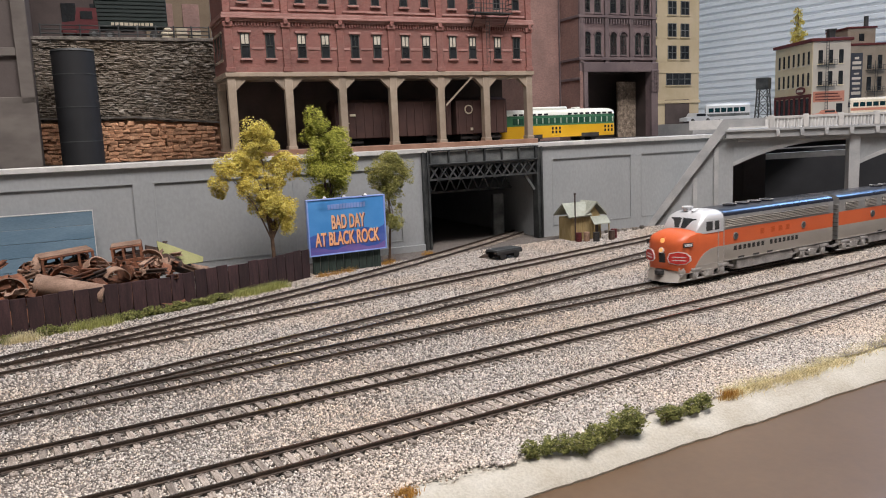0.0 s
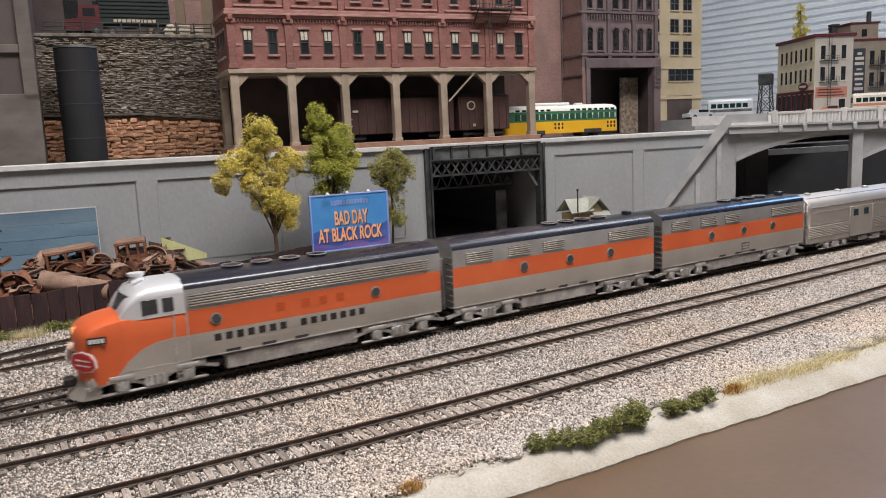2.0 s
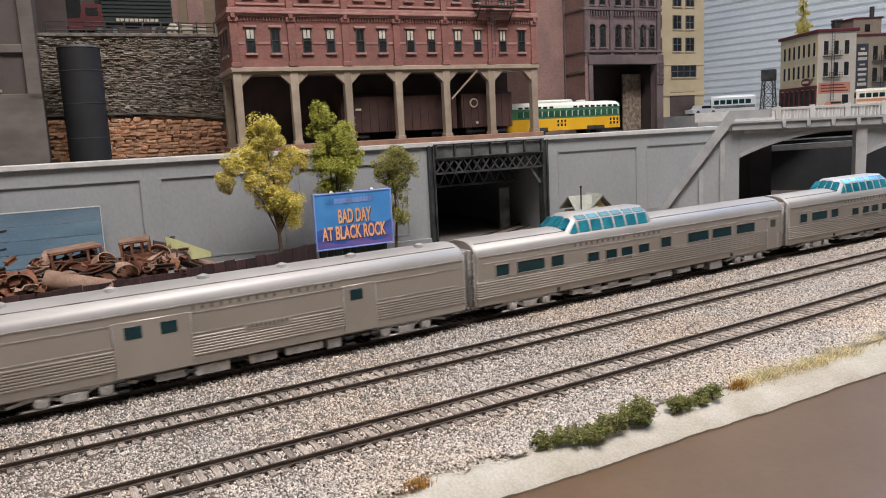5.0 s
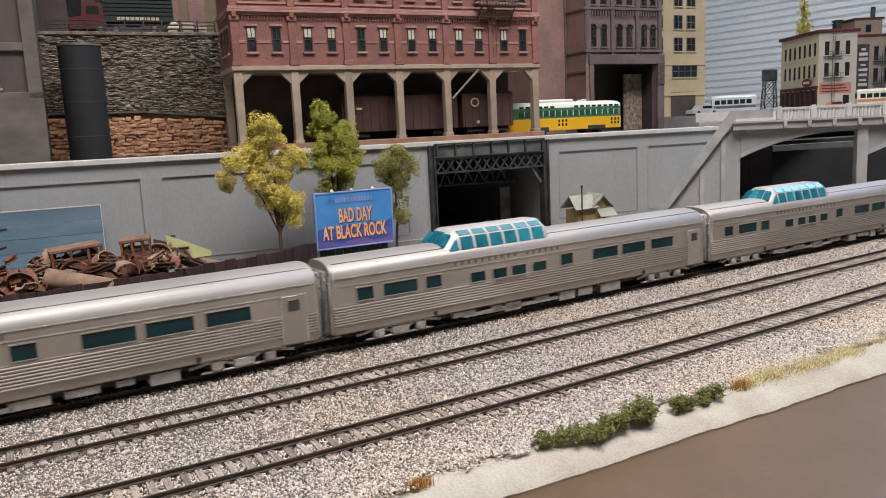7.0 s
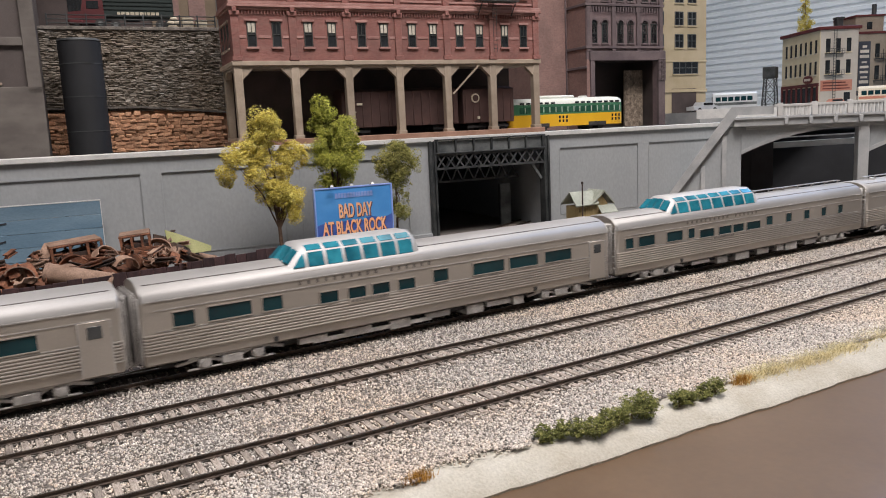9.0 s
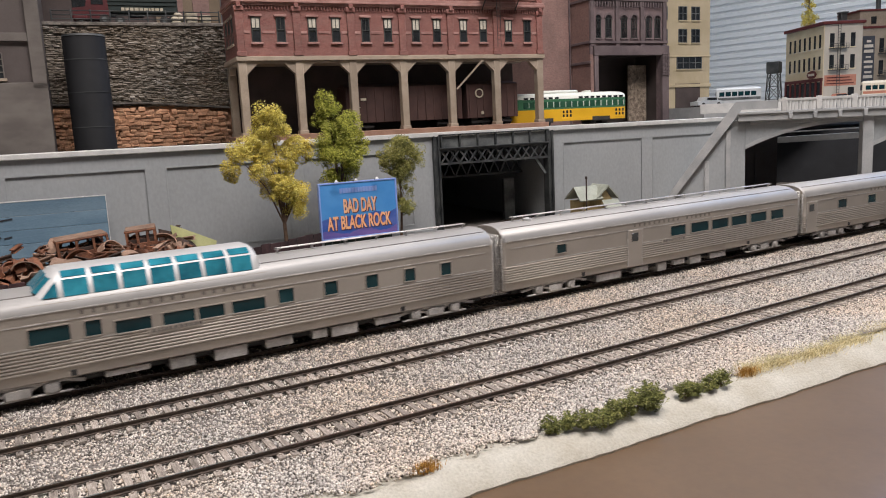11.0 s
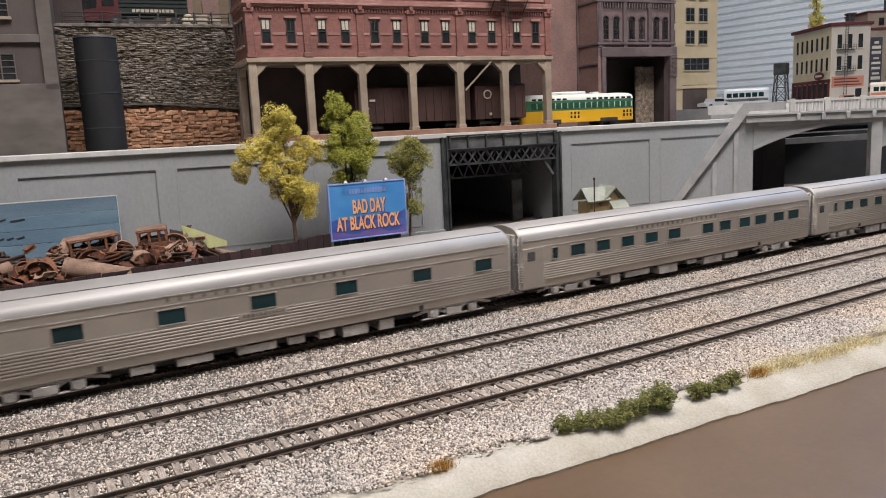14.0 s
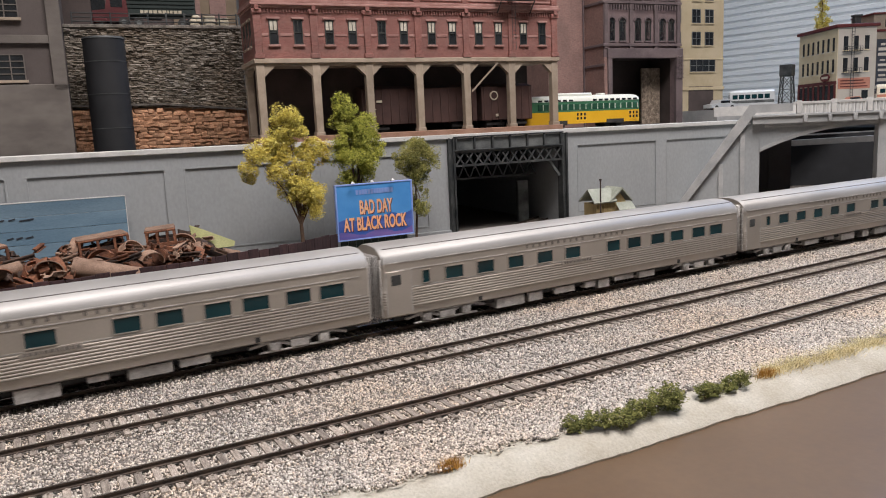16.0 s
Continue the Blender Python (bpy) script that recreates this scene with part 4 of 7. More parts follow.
def roof_curve(hw, z0, z1, n=12, power=2.3):
    """Points over the roof from the near eave to the far one."""
    pts = []
    for i in range(n + 1):
        a = math.pi * i / n
        c, s = math.cos(a), math.sin(a)
        pts.append((-hw * math.copysign(abs(c) ** (2 / power), c), z0 + (z1 - z0) * abs(s) ** (2 / power)))
    return pts


def side_profile(z_low, flutes, z0, z1):
    """Section of a streamlined car: skirt, fluting, side, roof. Returns points and slots."""
    left = [(-HW + 0.25, z_low), (-HW + 0.02, z_low + 0.12)]
    if flutes:
        f0, f1, n = flutes
        h = (f1 - f0) / n
        for k in range(n):
            a = f0 + k * h
            left += [(-HW, a), (-HW - 0.04, a + h * 0.3), (-HW - 0.04, a + h * 0.6), (-HW, a + h * 0.9)]
    left += [(-HW, z0 - 0.05)]
    roof = roof_curve(HW, z0, z1)
    right = [(-y, z) for y, z in reversed(left)]
    pts = left + roof + right
    roof_from, roof_to = len(left), len(left) + len(roof) - 1
    slots = [1 if roof_from <= i < roof_to else 0 for i in range(len(pts))]
    return pts, slots


def truck(parent, x, length=4.6, wheels=2, mat_=None, tall=1.0, wide=1.47):
    t = Mesh()
    mat_ = mat_ or M_UNDER
    for s in (-1, 1):
        y = s * wide
        t.box(x - length / 2, x + length / 2, y - 0.13, y + 0.13, 0.72, 0.98, bev=0.05)
        t.box(x - 0.55, x + 0.55, y - 0.2, y + 0.2, 0.28, 0.75, bev=0.06)
        n = wheels
        for k in range(n):
            cx = x + (k - (n - 1) / 2) * (length * 0.62 / max(1, n - 1))
            t.box(cx - 0.32, cx + 0.32, y - 0.2, y + 0.2, 0.3, 0.82, bev=0.07)
            t.rod((cx, y - 0.26, 0.52), (cx, y + 0.26, 0.52), 0.2, seg=10)
            t.bar((cx - 0.3, y, 0.85), (x, y, 0.35), 0.2, 0.14)
            t.bar((cx + 0.3, y, 0.85), (x + (cx - x) * 2, y, 0.6), 0.2, 0.14)
        t.box(x - length / 2, x + length / 2, y - 0.1, y + 0.1, 0.2, 0.3, bev=0.03)
    if tall > 1:
        for s in (-1, 1):
            for e in (-0.3, 0.0, 0.3):
                t.rod((x + e, s * (wide + 0.18), 0.35), (x + e, s * (wide + 0.18), 0.75), 0.1, seg=8)
            t.rod((x - length * 0.42, s * (wide + 0.12), 0.85), (x - length * 0.2, s * (wide + 0.12), 0.85), 0.13, seg=8)
            t.rod((x + length * 0.2, s * (wide + 0.12), 0.85), (x + length * 0.42, s * (wide + 0.12), 0.85), 0.13, seg=8)
    t.box(x - 0.5, x + 0.5, -1.4, 1.4, 0.5, 0.75)
    t.v = [(a, b, 0.2 + (c - 0.2) * tall) for a, b, c in t.v]
    o = part("truck", t, mat_, parent, "silver-grey sprung truck")
    w = Mesh()
    for k in range(wheels):
        cx = x + (k - (wheels - 1) / 2) * (length * 0.62 / max(1, wheels - 1))
        w.rod((cx, -1.0, 0.54), (cx, -0.74, 0.54), 0.54, seg=20)
        w.rod((cx, 0.74, 0.54), (cx, 1.0, 0.54), 0.54, seg=20)
        w.rod((cx, -0.9, 0.54), (cx, 0.9, 0.54), 0.12)
    part("wheelset", w, M_BLACKU, o, "dark steel wheels")
    return o


def coach_base(name, L, label, z0=3.95, z1=4.93, flutes=(1.33, 2.42, 7), group="streamlined cars"):
    o = thing(name, 0, 0, 0, 0, label, "passenger car", group)
    pts, slots = side_profile(0.8, flutes, z0, z1)
    m = Mesh()
    e = 0.42
    xs = [(e, 0.93), (e + 0.12, 1.0), (L - e - 0.12, 1.0), (L - e, 0.93)]
    m.loft([[(x, y * k, 2.6 + (z - 2.6) * (0.985 if k < 1 else 1)) for y, z in pts] for x, k in xs], slots=slots)
    part("body", m, [M_SILVER, M_ROOFSILVER], o)
    for x, d in ((e, -1), (L - e, 1)):
        m = Mesh()
        m.box(x + d * 0.0, x + d * 0.38, -1.2, 1.2, 1.0, 4.3, bev=0.1)
        dia = part("diaphragm", m, M_DIAPH, o, "dark folded end diaphragm")
        for k in range(3):
            boxpart("fold", (x + d * (0.07 + 0.11 * k), x + d * (0.12 + 0.11 * k), -1.36, 1.36, 0.95, 4.42), M_UNDER, dia)
        boxpart("corner_post", (x + d * 0.01, x + d * 0.1, -1.62, -1.48, 0.95, 4.2), M_UNDER, dia)
        for k in range(7):
            boxpart("rung", (x + d * 0.02, x + d * 0.12, -1.6, -1.38, 1.3 + 0.4 * k, 1.38 + 0.4 * k), M_UNDER, dia, bev=0.01)
        c = Mesh()
        c.box(x, x + d * 0.62, -0.22, 0.22, 0.6, 0.85, bev=0.04)
        part("coupler", c, M_UNDER, o)
    m = Mesh()
    m.box(1.2, L - 1.2, -1.35, 1.35, 0.55, 0.95)
    part("underframe", m, M_BLACKU, o)
    truck(o, 4.6, 4.4)
    truck(o, L - 4.6, 4.4)
    m = Mesh()
    for sy in (-1, 1):
        for z in (3.5, 2.46):
            m.box(1.0, L - 1.0, sy * (HW - 0.01), sy * (HW + 0.025), z, z + 0.05)
    m.box(0.7, L - 0.7, -HW - 0.035, -HW + 0.05, 3.95, 4.0)
    part("belt_rail", m, M_UNDER, o)
    boxpart("roof_seam", (0.7, L - 0.7, -1.23, -1.18, 4.6, 4.75), M_DIAPH, o, bev=0.01)
    r = random.Random(int(L * 100) + len(label))
    x = 8.2
    while x < L - 8.5:
        w = r.uniform(0.8, 2.4)
        d = r.uniform(0.15, 0.5)
        boxpart("equipment_box", (x, x + w, -1.6, 1.6, d, 0.78), M_UNDER, o, bev=0.03)
        x += w + r.uniform(0.25, 1.3)
    for x in (6.9, L - 6.9):
        m = Mesh()
        m.box(x - 0.12, x + 0.12, -HW - 0.03, -HW + 0.02, 0.95, 1.2)
        part("steam_trap", m, M_BLACKU, o)
    return o


def windows(o, spans, z0=2.62, z1=3.32, glass=None, name="window"):
    for a, b in spans:
        for s in (-1, 1):
            m = Mesh()
            m.box(a, b, s * (HW - 0.05), s * (HW + 0.008), z0, z1)
            w = part(name, m, glass or M_TEAL, o)
            if s < 0:
                f = Mesh()
                for bx in ((a - 0.05, b + 0.05, z0 - 0.05, z0), (a - 0.05, b + 0.05, z1, z1 + 0.05), (a - 0.05, a, z0, z1), (b, b + 0.05, z0, z1)):
                    f.box(bx[0], bx[1], -(HW - 0.02), -(HW + 0.06), bx[2], bx[3])
                part("window_frame", f, M_SILVER, w)


def door(o, a, b, x=None, z0=0.95, z1=3.5):
    m = Mesh()
    m.box(a, b, -HW - 0.045, -HW + 0.1, z0, z1, bev=0.02)
    d = part("door", m, M_SILVER, o)
    m = Mesh()
    for e in (a, b):
        m.box(e - 0.03, e + 0.03, -HW - 0.05, -HW, z0, z1)
    part("door_edge", m, M_UNDER, d)
    w = (x or ((a + b) / 2 - 0.32, (a + b) / 2 + 0.32))
    m = Mesh()
    m.box(w[0], w[1], -HW - 0.065, -HW, 2.7, 3.28, bev=0.02)
    part("door_window", m, M_CABGLASS, d)


def letter_bars(name, text, width, height, mat_, parent, at, label=""):
    """A name as a row of plain bars."""
    m = Mesh()
    step = width / len(text)
    for i, c in enumerate(text):
        x = -width / 2 + i * step
        if c != " ":
            m.box(x + step * 0.15, x + step * 0.75, -0.012, 0.01, -height / 2, height / 2)
    return part(name, m, mat_, parent, label, at=at, kind="stuff")


def letterboard(o, mid, width, text=True, z=3.78):
    if text:
        letter_bars("letterboard", "x x x x x x x x x x   x x x x x x", width, 0.2, M_LETTERGREY, o, (mid, -HW - 0.005, z), "thin dark spaced writing as bars")
    m = Mesh()
    x = mid - 1.1
    r = random.Random(int(mid * 10))
    while x < mid + 1.1:
        w = r.uniform(0.1, 0.2)
        m.box(x, x + w, -HW - 0.065, -HW, 2.28, 2.44)
        x += w + 0.06
    m.box(mid - 1.3, mid + 1.3, -HW - 0.05, -HW, 2.2, 2.5, slot=1)
    part("name_plate", m, [M_LETTERGREY, M_SILVER], o, "small name plate on the fluting")


def roof_vents(o, xs):
    for x in xs:
        m = Mesh()
        m.rod((x, -0.35, 4.8), (x, -0.35, 5.06), 0.3, 0.27, seg=16)
        m.rod((x, -0.35, 5.06), (x, -0.35, 5.12), 0.22, 0.12, seg=16)
        part("roof_vent", m, M_DOMEFRAME, o)


def antenna(o, x0, x1):
    m = Mesh()
    for y in (-0.12, 0.12):
        m.rod((x0, y, 5.2), (x1, y, 5.2), 0.035, seg=6)
    n = int((x1 - x0) / 1.9)
    for k in range(n + 1):
        x = x0 + (x1 - x0) * k / n
        m.rod((x, 0, 4.85), (x, 0, 5.22), 0.05, seg=6)
        m.box(x - 0.08, x + 0.08, -0.2, 0.2, 5.14, 5.22)
    part("roof_antenna", m, M_UNDER, o, "grey rod antenna on stand-offs")


def dome(o, a, b):
    """Raised glazed dome from a to b along the car."""
    sec = [(-1.54, 4.3), (-1.52, 4.5), (-1.27, 5.3), (-0.68, 5.72), (0.68, 5.72), (1.27, 5.3), (1.52, 4.5), (1.54, 4.3)]
    m = Mesh()
    rings = []
    for x, k in ((a + 0.1, 0.0), (a + 0.5, 0.3), (a + 1.25, 0.97), (a + 1.5, 1.0), (b - 0.5, 1.0), (b - 0.25, 0.8), (b - 0.05, 0.0)):
        rings.append([(x, y * (0.97 + 0.03 * k), 4.3 + (z - 4.3) * (0.15 + 0.85 * k)) for y, z in sec])
    m.loft(rings)
    d = part("dome", m, M_DOMEFRAME, o, "white-framed glazed dome")
    n = 6 if b - a < 9 else 7
    x0, x1 = a + 1.5, b - 0.5
    h = (x1 - x0) / n
    def lerp(p, q, t):
        return p[0] + (q[0] - p[0]) * t, p[1] + (q[1] - p[1]) * t
    for k in range(n):
        p0, p1 = x0 + k * h + 0.11, x0 + (k + 1) * h - 0.11
        for lo, hi, t0, t1 in ((sec[1], sec[2], 0.03, 0.94), (sec[2], sec[3], 0.12, 0.72), (sec[6], sec[5], 0.03, 0.94), (sec[5], sec[4], 0.12, 0.72)):
            s0, s1 = lerp(lo, hi, t0), lerp(lo, hi, t1)
            ny = -0.03 if lo[0] < 0 else 0.03
            g = Mesh()
            q = [(p0, s0[0] + ny, s0[1] + 0.015), (p1, s0[0] + ny, s0[1] + 0.015), (p1, s1[0] + ny, s1[1] + 0.02), (p0, s1[0] + ny, s1[1] + 0.02)]
            r = [(x, y - ny * 1.6, z - 0.03) for x, y, z in q]
            g.add(q + r, [(0, 1, 2, 3), (7, 6, 5, 4), (0, 4, 5, 1), (1, 5, 6, 2), (2, 6, 7, 3), (3, 7, 4, 0)])
            part("dome_pane", g, M_DOMEGLASS, d)
    for y0, y1 in ((-1.25, -0.68), (-0.58, -0.05), (0.05, 0.58), (0.68, 1.25)):
        g = Mesh()
        kz = 0.82 if max(abs(y0), abs(y1)) > 1 else 1.0
        lowx, highx, lowz, highz = a + 0.5, a + 1.12, 4.78, 5.0 + 0.52 * kz
        q = [(lowx - 0.1, y0, lowz + 0.09), (lowx - 0.1, y1, lowz + 0.09), (highx - 0.1, y1 * 0.86, highz + 0.07), (highx - 0.1, y0 * 0.86, highz + 0.07)]
        g.add(q + [(x + 0.2, y, z - 0.17) for x, y, z in q], [(0, 1, 2, 3), (7, 6, 5, 4), (0, 4, 5, 1), (1, 5, 6, 2), (2, 6, 7, 3), (3, 7, 4, 0)])
        part("windscreen_pane", g, M_DOMEGLASS, d)
    for sy in (-1, 1):
        g = Mesh()
        q = [(a + 0.72, sy * 1.55, 4.56), (a + 1.38, sy * 1.57, 4.56), (a + 1.36, sy * 1.34, 5.24), (a + 1.16, sy * 1.4, 5.06)]
        g.add(q + [(x, y - sy * 0.12, z - 0.02) for x, y, z in q], [(0, 1, 2, 3), (7, 6, 5, 4), (0, 4, 5, 1), (1, 5, 6, 2), (2, 6, 7, 3), (3, 7, 4, 0)])
        part("corner_pane", g, M_DOMEGLASS, d)
    m = Mesh()
    m.loft([[(x, y, z) for y, z in ((-1.7, 4.1), (-1.66, 4.34), (-1.5, 4.42), (1.5, 4.42), (1.66, 4.34), (1.7, 4.1))] for x in (a - 0.1, b + 0.1)])
    part("dome_sill", m, M_SILVER, d)


def dome_coach(L):
    o = coach_base("dome_coach", L, "silver fluted dome coach with green-tinted windows")
    windows(o, [(1.88, 2.89), (3.54, 5.74), (6.33, 7.38), (16.6, 17.62), (19.43, 21.75), (22.19, 24.43), (25.03, 27.27)])
    windows(o, [(9.48, 10.53), (11.16, 12.19), (12.61, 13.7), (14.28, 15.35)], 2.5, 3.1)
    door(o, 28.9, 30.3)
    dome(o, 7.5, 16.1)
    letterboard(o, 12.4, 8.2)
    m = Mesh()
    m.box(9.0, 16.5, -1.6, -1.45, 0.35, 0.6, bev=0.04)
    part("side_skirt", m, M_UNDER, o)
    return o


def dome_lounge(L):
    o = coach_base("dome_lounge_car", L, "silver fluted dome lounge car with roof antenna")
    windows(o, [(1.16, 1.92), (2.43, 4.05), (5.29, 6.95), (7.57, 8.25), (16.75, 17.55), (19.3, 20.05), (21.77, 22.5), (24.22, 24.92), (26.66, 27.37)])
    windows(o, [(8.83, 10.43), (10.97, 12.45), (12.64, 13.9), (14.3, 16.0)], 2.5, 3.1)
    dome(o, 5.3, 16.2)
    antenna(o, 17.5, 29.5)
    letterboard(o, 11.5, 8.2)
    return o


def diner(L):
    o = coach_base("dining_car", L, "silver fluted dining car with long antenna")
    windows(o, [(4.61, 5.44)], 2.75, 3.3)
    windows(o, [(15.29, 16.85), (17.45, 19.38), (19.76, 21.63), (22.03, 23.85), (24.32, 26.28), (26.87, 28.48)])
    door(o, 11.0, 12.4, (11.38, 12.01))
    antenna(o, 2.5, 29.0)
    roof_vents(o, (3.4,))
    letterboard(o, 15.6, 8.0)
    return o


def sleeper_six(L):
    o = coach_base("sleeping_car", L, "silver fluted sleeping car with six windows")
    windows(o, [(5.14, 6.4), (9.66, 10.94), (14.18, 15.49), (18.82, 20.1), (23.62, 24.85), (27.92, 29.16)])
    door(o, 0.7, 2.1, (1.02, 1.67))
    letterboard(o, 14.8, 9.5)
    return o


def sleeper_many(L):
    o = coach_base("sleeping_car", L, "silver fluted sleeping car with many small windows")
    windows(o, [(2.95, 3.4), (4.5, 5.71), (6.75, 7.94), (9.03, 10.2), (11.31, 12.53), (13.6, 14.84), (17.22, 18.4), (19.13, 20.36), (21.39, 22.68), (23.3, 24.63), (25.58, 26.9), (27.45, 28.83)])
    door(o, 0.6, 2.2, (0.92, 1.53))
    letterboard(o, 14.6, 8.4)
    return o


def baggage(L):
    o = coach_base("baggage_car", L, "silver fluted baggage car with sliding doors", flutes=(1.35, 2.35, 7))
    for a, b, w in ((6.45, 10.02, ((6.96, 7.75), (8.61, 9.38))), (18.2, 20.2, ((18.61, 19.38),))):
        m = Mesh()
        m.box(a, b, -HW - 0.05, -HW + 0.1, 0.95, 3.6, bev=0.02)
        d = part("sliding_door", m, M_SILVER, o)
        for e in (a, b):
            boxpart("door_edge", (e - 0.03, e + 0.03, -HW - 0.07, -HW, 0.95, 3.6), M_UNDER, d)
        for p, q in w:
            boxpart("door_window", (p, q, -HW - 0.07, -HW, 2.75, 3.35), M_TEAL, d)
        m = Mesh()
        for e in (a + 0.2, b - 0.2):
            m.box(e - 0.25, e + 0.25, -HW - 0.1, -HW + 0.2, 0.62, 0.75)
            m.box(e - 0.25, e + 0.25, -HW - 0.1, -HW + 0.2, 0.3, 0.4)
        part("step_stirrup", m, M_BLACKU, d)
    roof_vents(o, (2.2, 6.8, 11.2, 15.4, 19.5, 24.0))
    letterboard(o, 13.9, 7.6, text=True)
    return o


# ---- diesel units ----
def body_section(x, hw, z_low, z_eave, z_top, n=12):
    pts = [(x, -hw + 0.04, z_low), (x, -hw, z_low + 0.15), (x, -hw, 2.47), (x, -hw, 3.68), (x, -hw, z_eave)]
    roof = roof_curve(hw, z_eave, z_top, n, 2.6)[1:-1]
    pts += [(x, y, z) for y, z in roof]
    pts += [(px, -py, pz) for px, py, pz in reversed(pts[:5])]
    return pts


ENGINE_SLOTS = [0, 0, 1, 2] + [3] * 12 + [2, 1, 0, 0, 0]


def engine_common(o, L, x0, fans, grilles):
    for x in fans:
        m = Mesh()
        m.rod((x, 0, 5.18), (x, 0, 5.38), 0.54, 0.52, seg=22)
        m.rod((x, 0, 5.38), (x, 0, 5.42), 0.42, 0.2, seg=22)
        fan = part("roof_fan", m, M_ROOFBLACK, o, "round black roof fan")
        m = Mesh()
        m.loft([[(x + q * math.cos(math.pi * i / 12), q * math.sin(math.pi * i / 12), z) for q, z in ((0.56, 5.36), (0.56, 5.4), (0.48, 5.4), (0.48, 5.36))] for i in range(25)], caps=False)
        part("fan_rim", m, M_UNDER, fan, "bright worn rim")
    for a, b in grilles:
        m = Mesh()
        m.box(a, b, -HW - 0.03, -HW + 0.02, 3.85, 4.5)
        g = part("side_grille", m, M_DIAPH, o, "dark louvred air grille")
        for k in range(5):
            boxpart("louvre", (a, b, -HW - 0.075, -HW - 0.02, 3.87 + k * 0.13, 3.94 + k * 0.13), M_ENGSILVER, g, bev=0.01)
    m = Mesh()
    m.box(x0 + 5.6, L - 6.0, -1.66, 1.66, 0.35, 1.12, bev=0.08)
    part("fuel_tank", m, M_UNDER, o)
    m = Mesh()
    for x in (6.8, 8.7, 10.5):
        m.box(x, x + 0.75, -HW - 0.015, -HW + 0.03, 1.28, 1.42)
    part("side_slots", m, M_BLACKU, o)
    m = Mesh()
    m.box(0.6 + x0, L - 0.6, -HW - 0.03, -HW + 0.03, 1.22, 1.27)
    part("sill_rail", m, M_UNDER, o)
    m = Mesh()
    m.box(x0 + 0.4, L - 0.5, -1.3, 1.3, 0.6, 0.9)
    part("underframe", m, M_BLACKU, o)
    for x in (3.0 + x0 * 0.3, L - 3.3):
        truck(o, x, 4.9, 2, tall=1.22, wide=1.58)
    m = Mesh()
    m.box(L - 0.4, L + 0.15, -0.22, 0.22, 0.6, 0.85, bev=0.04)
    part("coupler", m, M_UNDER, o)


def porthole(o, x, r=0.33, z=3.07):
    m = Mesh()
    m.rod((x, -HW - 0.05, z), (x, -HW + 0.02, z), r, seg=20)
    p = part("porthole", m, M_ENGGREY, o, "round porthole with a thin grey rim")
    m = Mesh()
    m.rod((x, -HW - 0.075, z), (x, -HW, z), r * 0.8, seg=20)
    part("porthole_glass", m, M_CABGLASS, p)


def engine_b(L, emblem):
    o = thing("diesel_booster_unit", 0, 0, 0, 0, "cabless silver and orange diesel booster with black roof", "locomotive", "diesel units")
    m = Mesh()
    m.loft([body_section(x, HW, 1.2, 4.72, 5.25) for x in (0.45, L - 0.45)], slots=ENGINE_SLOTS, slot=2)
    part("body", m, [M_ENGSILVER, M_ORANGE, M_ENGGREY, M_ROOFBLACK], o)
    engine_common(o, L, 0, (9.5, 11.0, 12.5, 14.0), ((1.4, 3.4), (4.6, 6.4), (7.4, 9.2), (13.2, 17.2)))
    for x in (5.85, 9.7, 13.4):
        porthole(o, x)
    for x, d in ((0.45, -1), (L - 0.45, 1)):
        m = Mesh()
        m.box(x, x + d * 0.3, -0.9, 0.9, 1.0, 4.2, bev=0.08)
        for k in range(9):
            m.box(x, x + d * 0.1, -1.7, -1.1, 1.2 + k * 0.38, 1.26 + k * 0.38)
        part("end_door", m, M_DIAPH, o)
    m = Mesh()
    m.box(L - 1.6, L - 1.1, -0.3, 0.3, 5.2, 5.5, bev=0.05)
    part("exhaust_stack", m, M_ROOFBLACK, o)
    if emblem:
        m = Mesh()
        m.box(9.5, 10.4, -HW - 0.02, -HW + 0.02, 1.35, 2.1)
        for k in range(3):
            m.box(9.58, 10.32, -HW - 0.03, -HW, 1.45 + 0.2 * k, 1.56 + 0.2 * k, slot=1)
        part("emblem_plate", m, [M_LETTERGREY, M_ENGSILVER], o, "small dark square emblem")
    return o


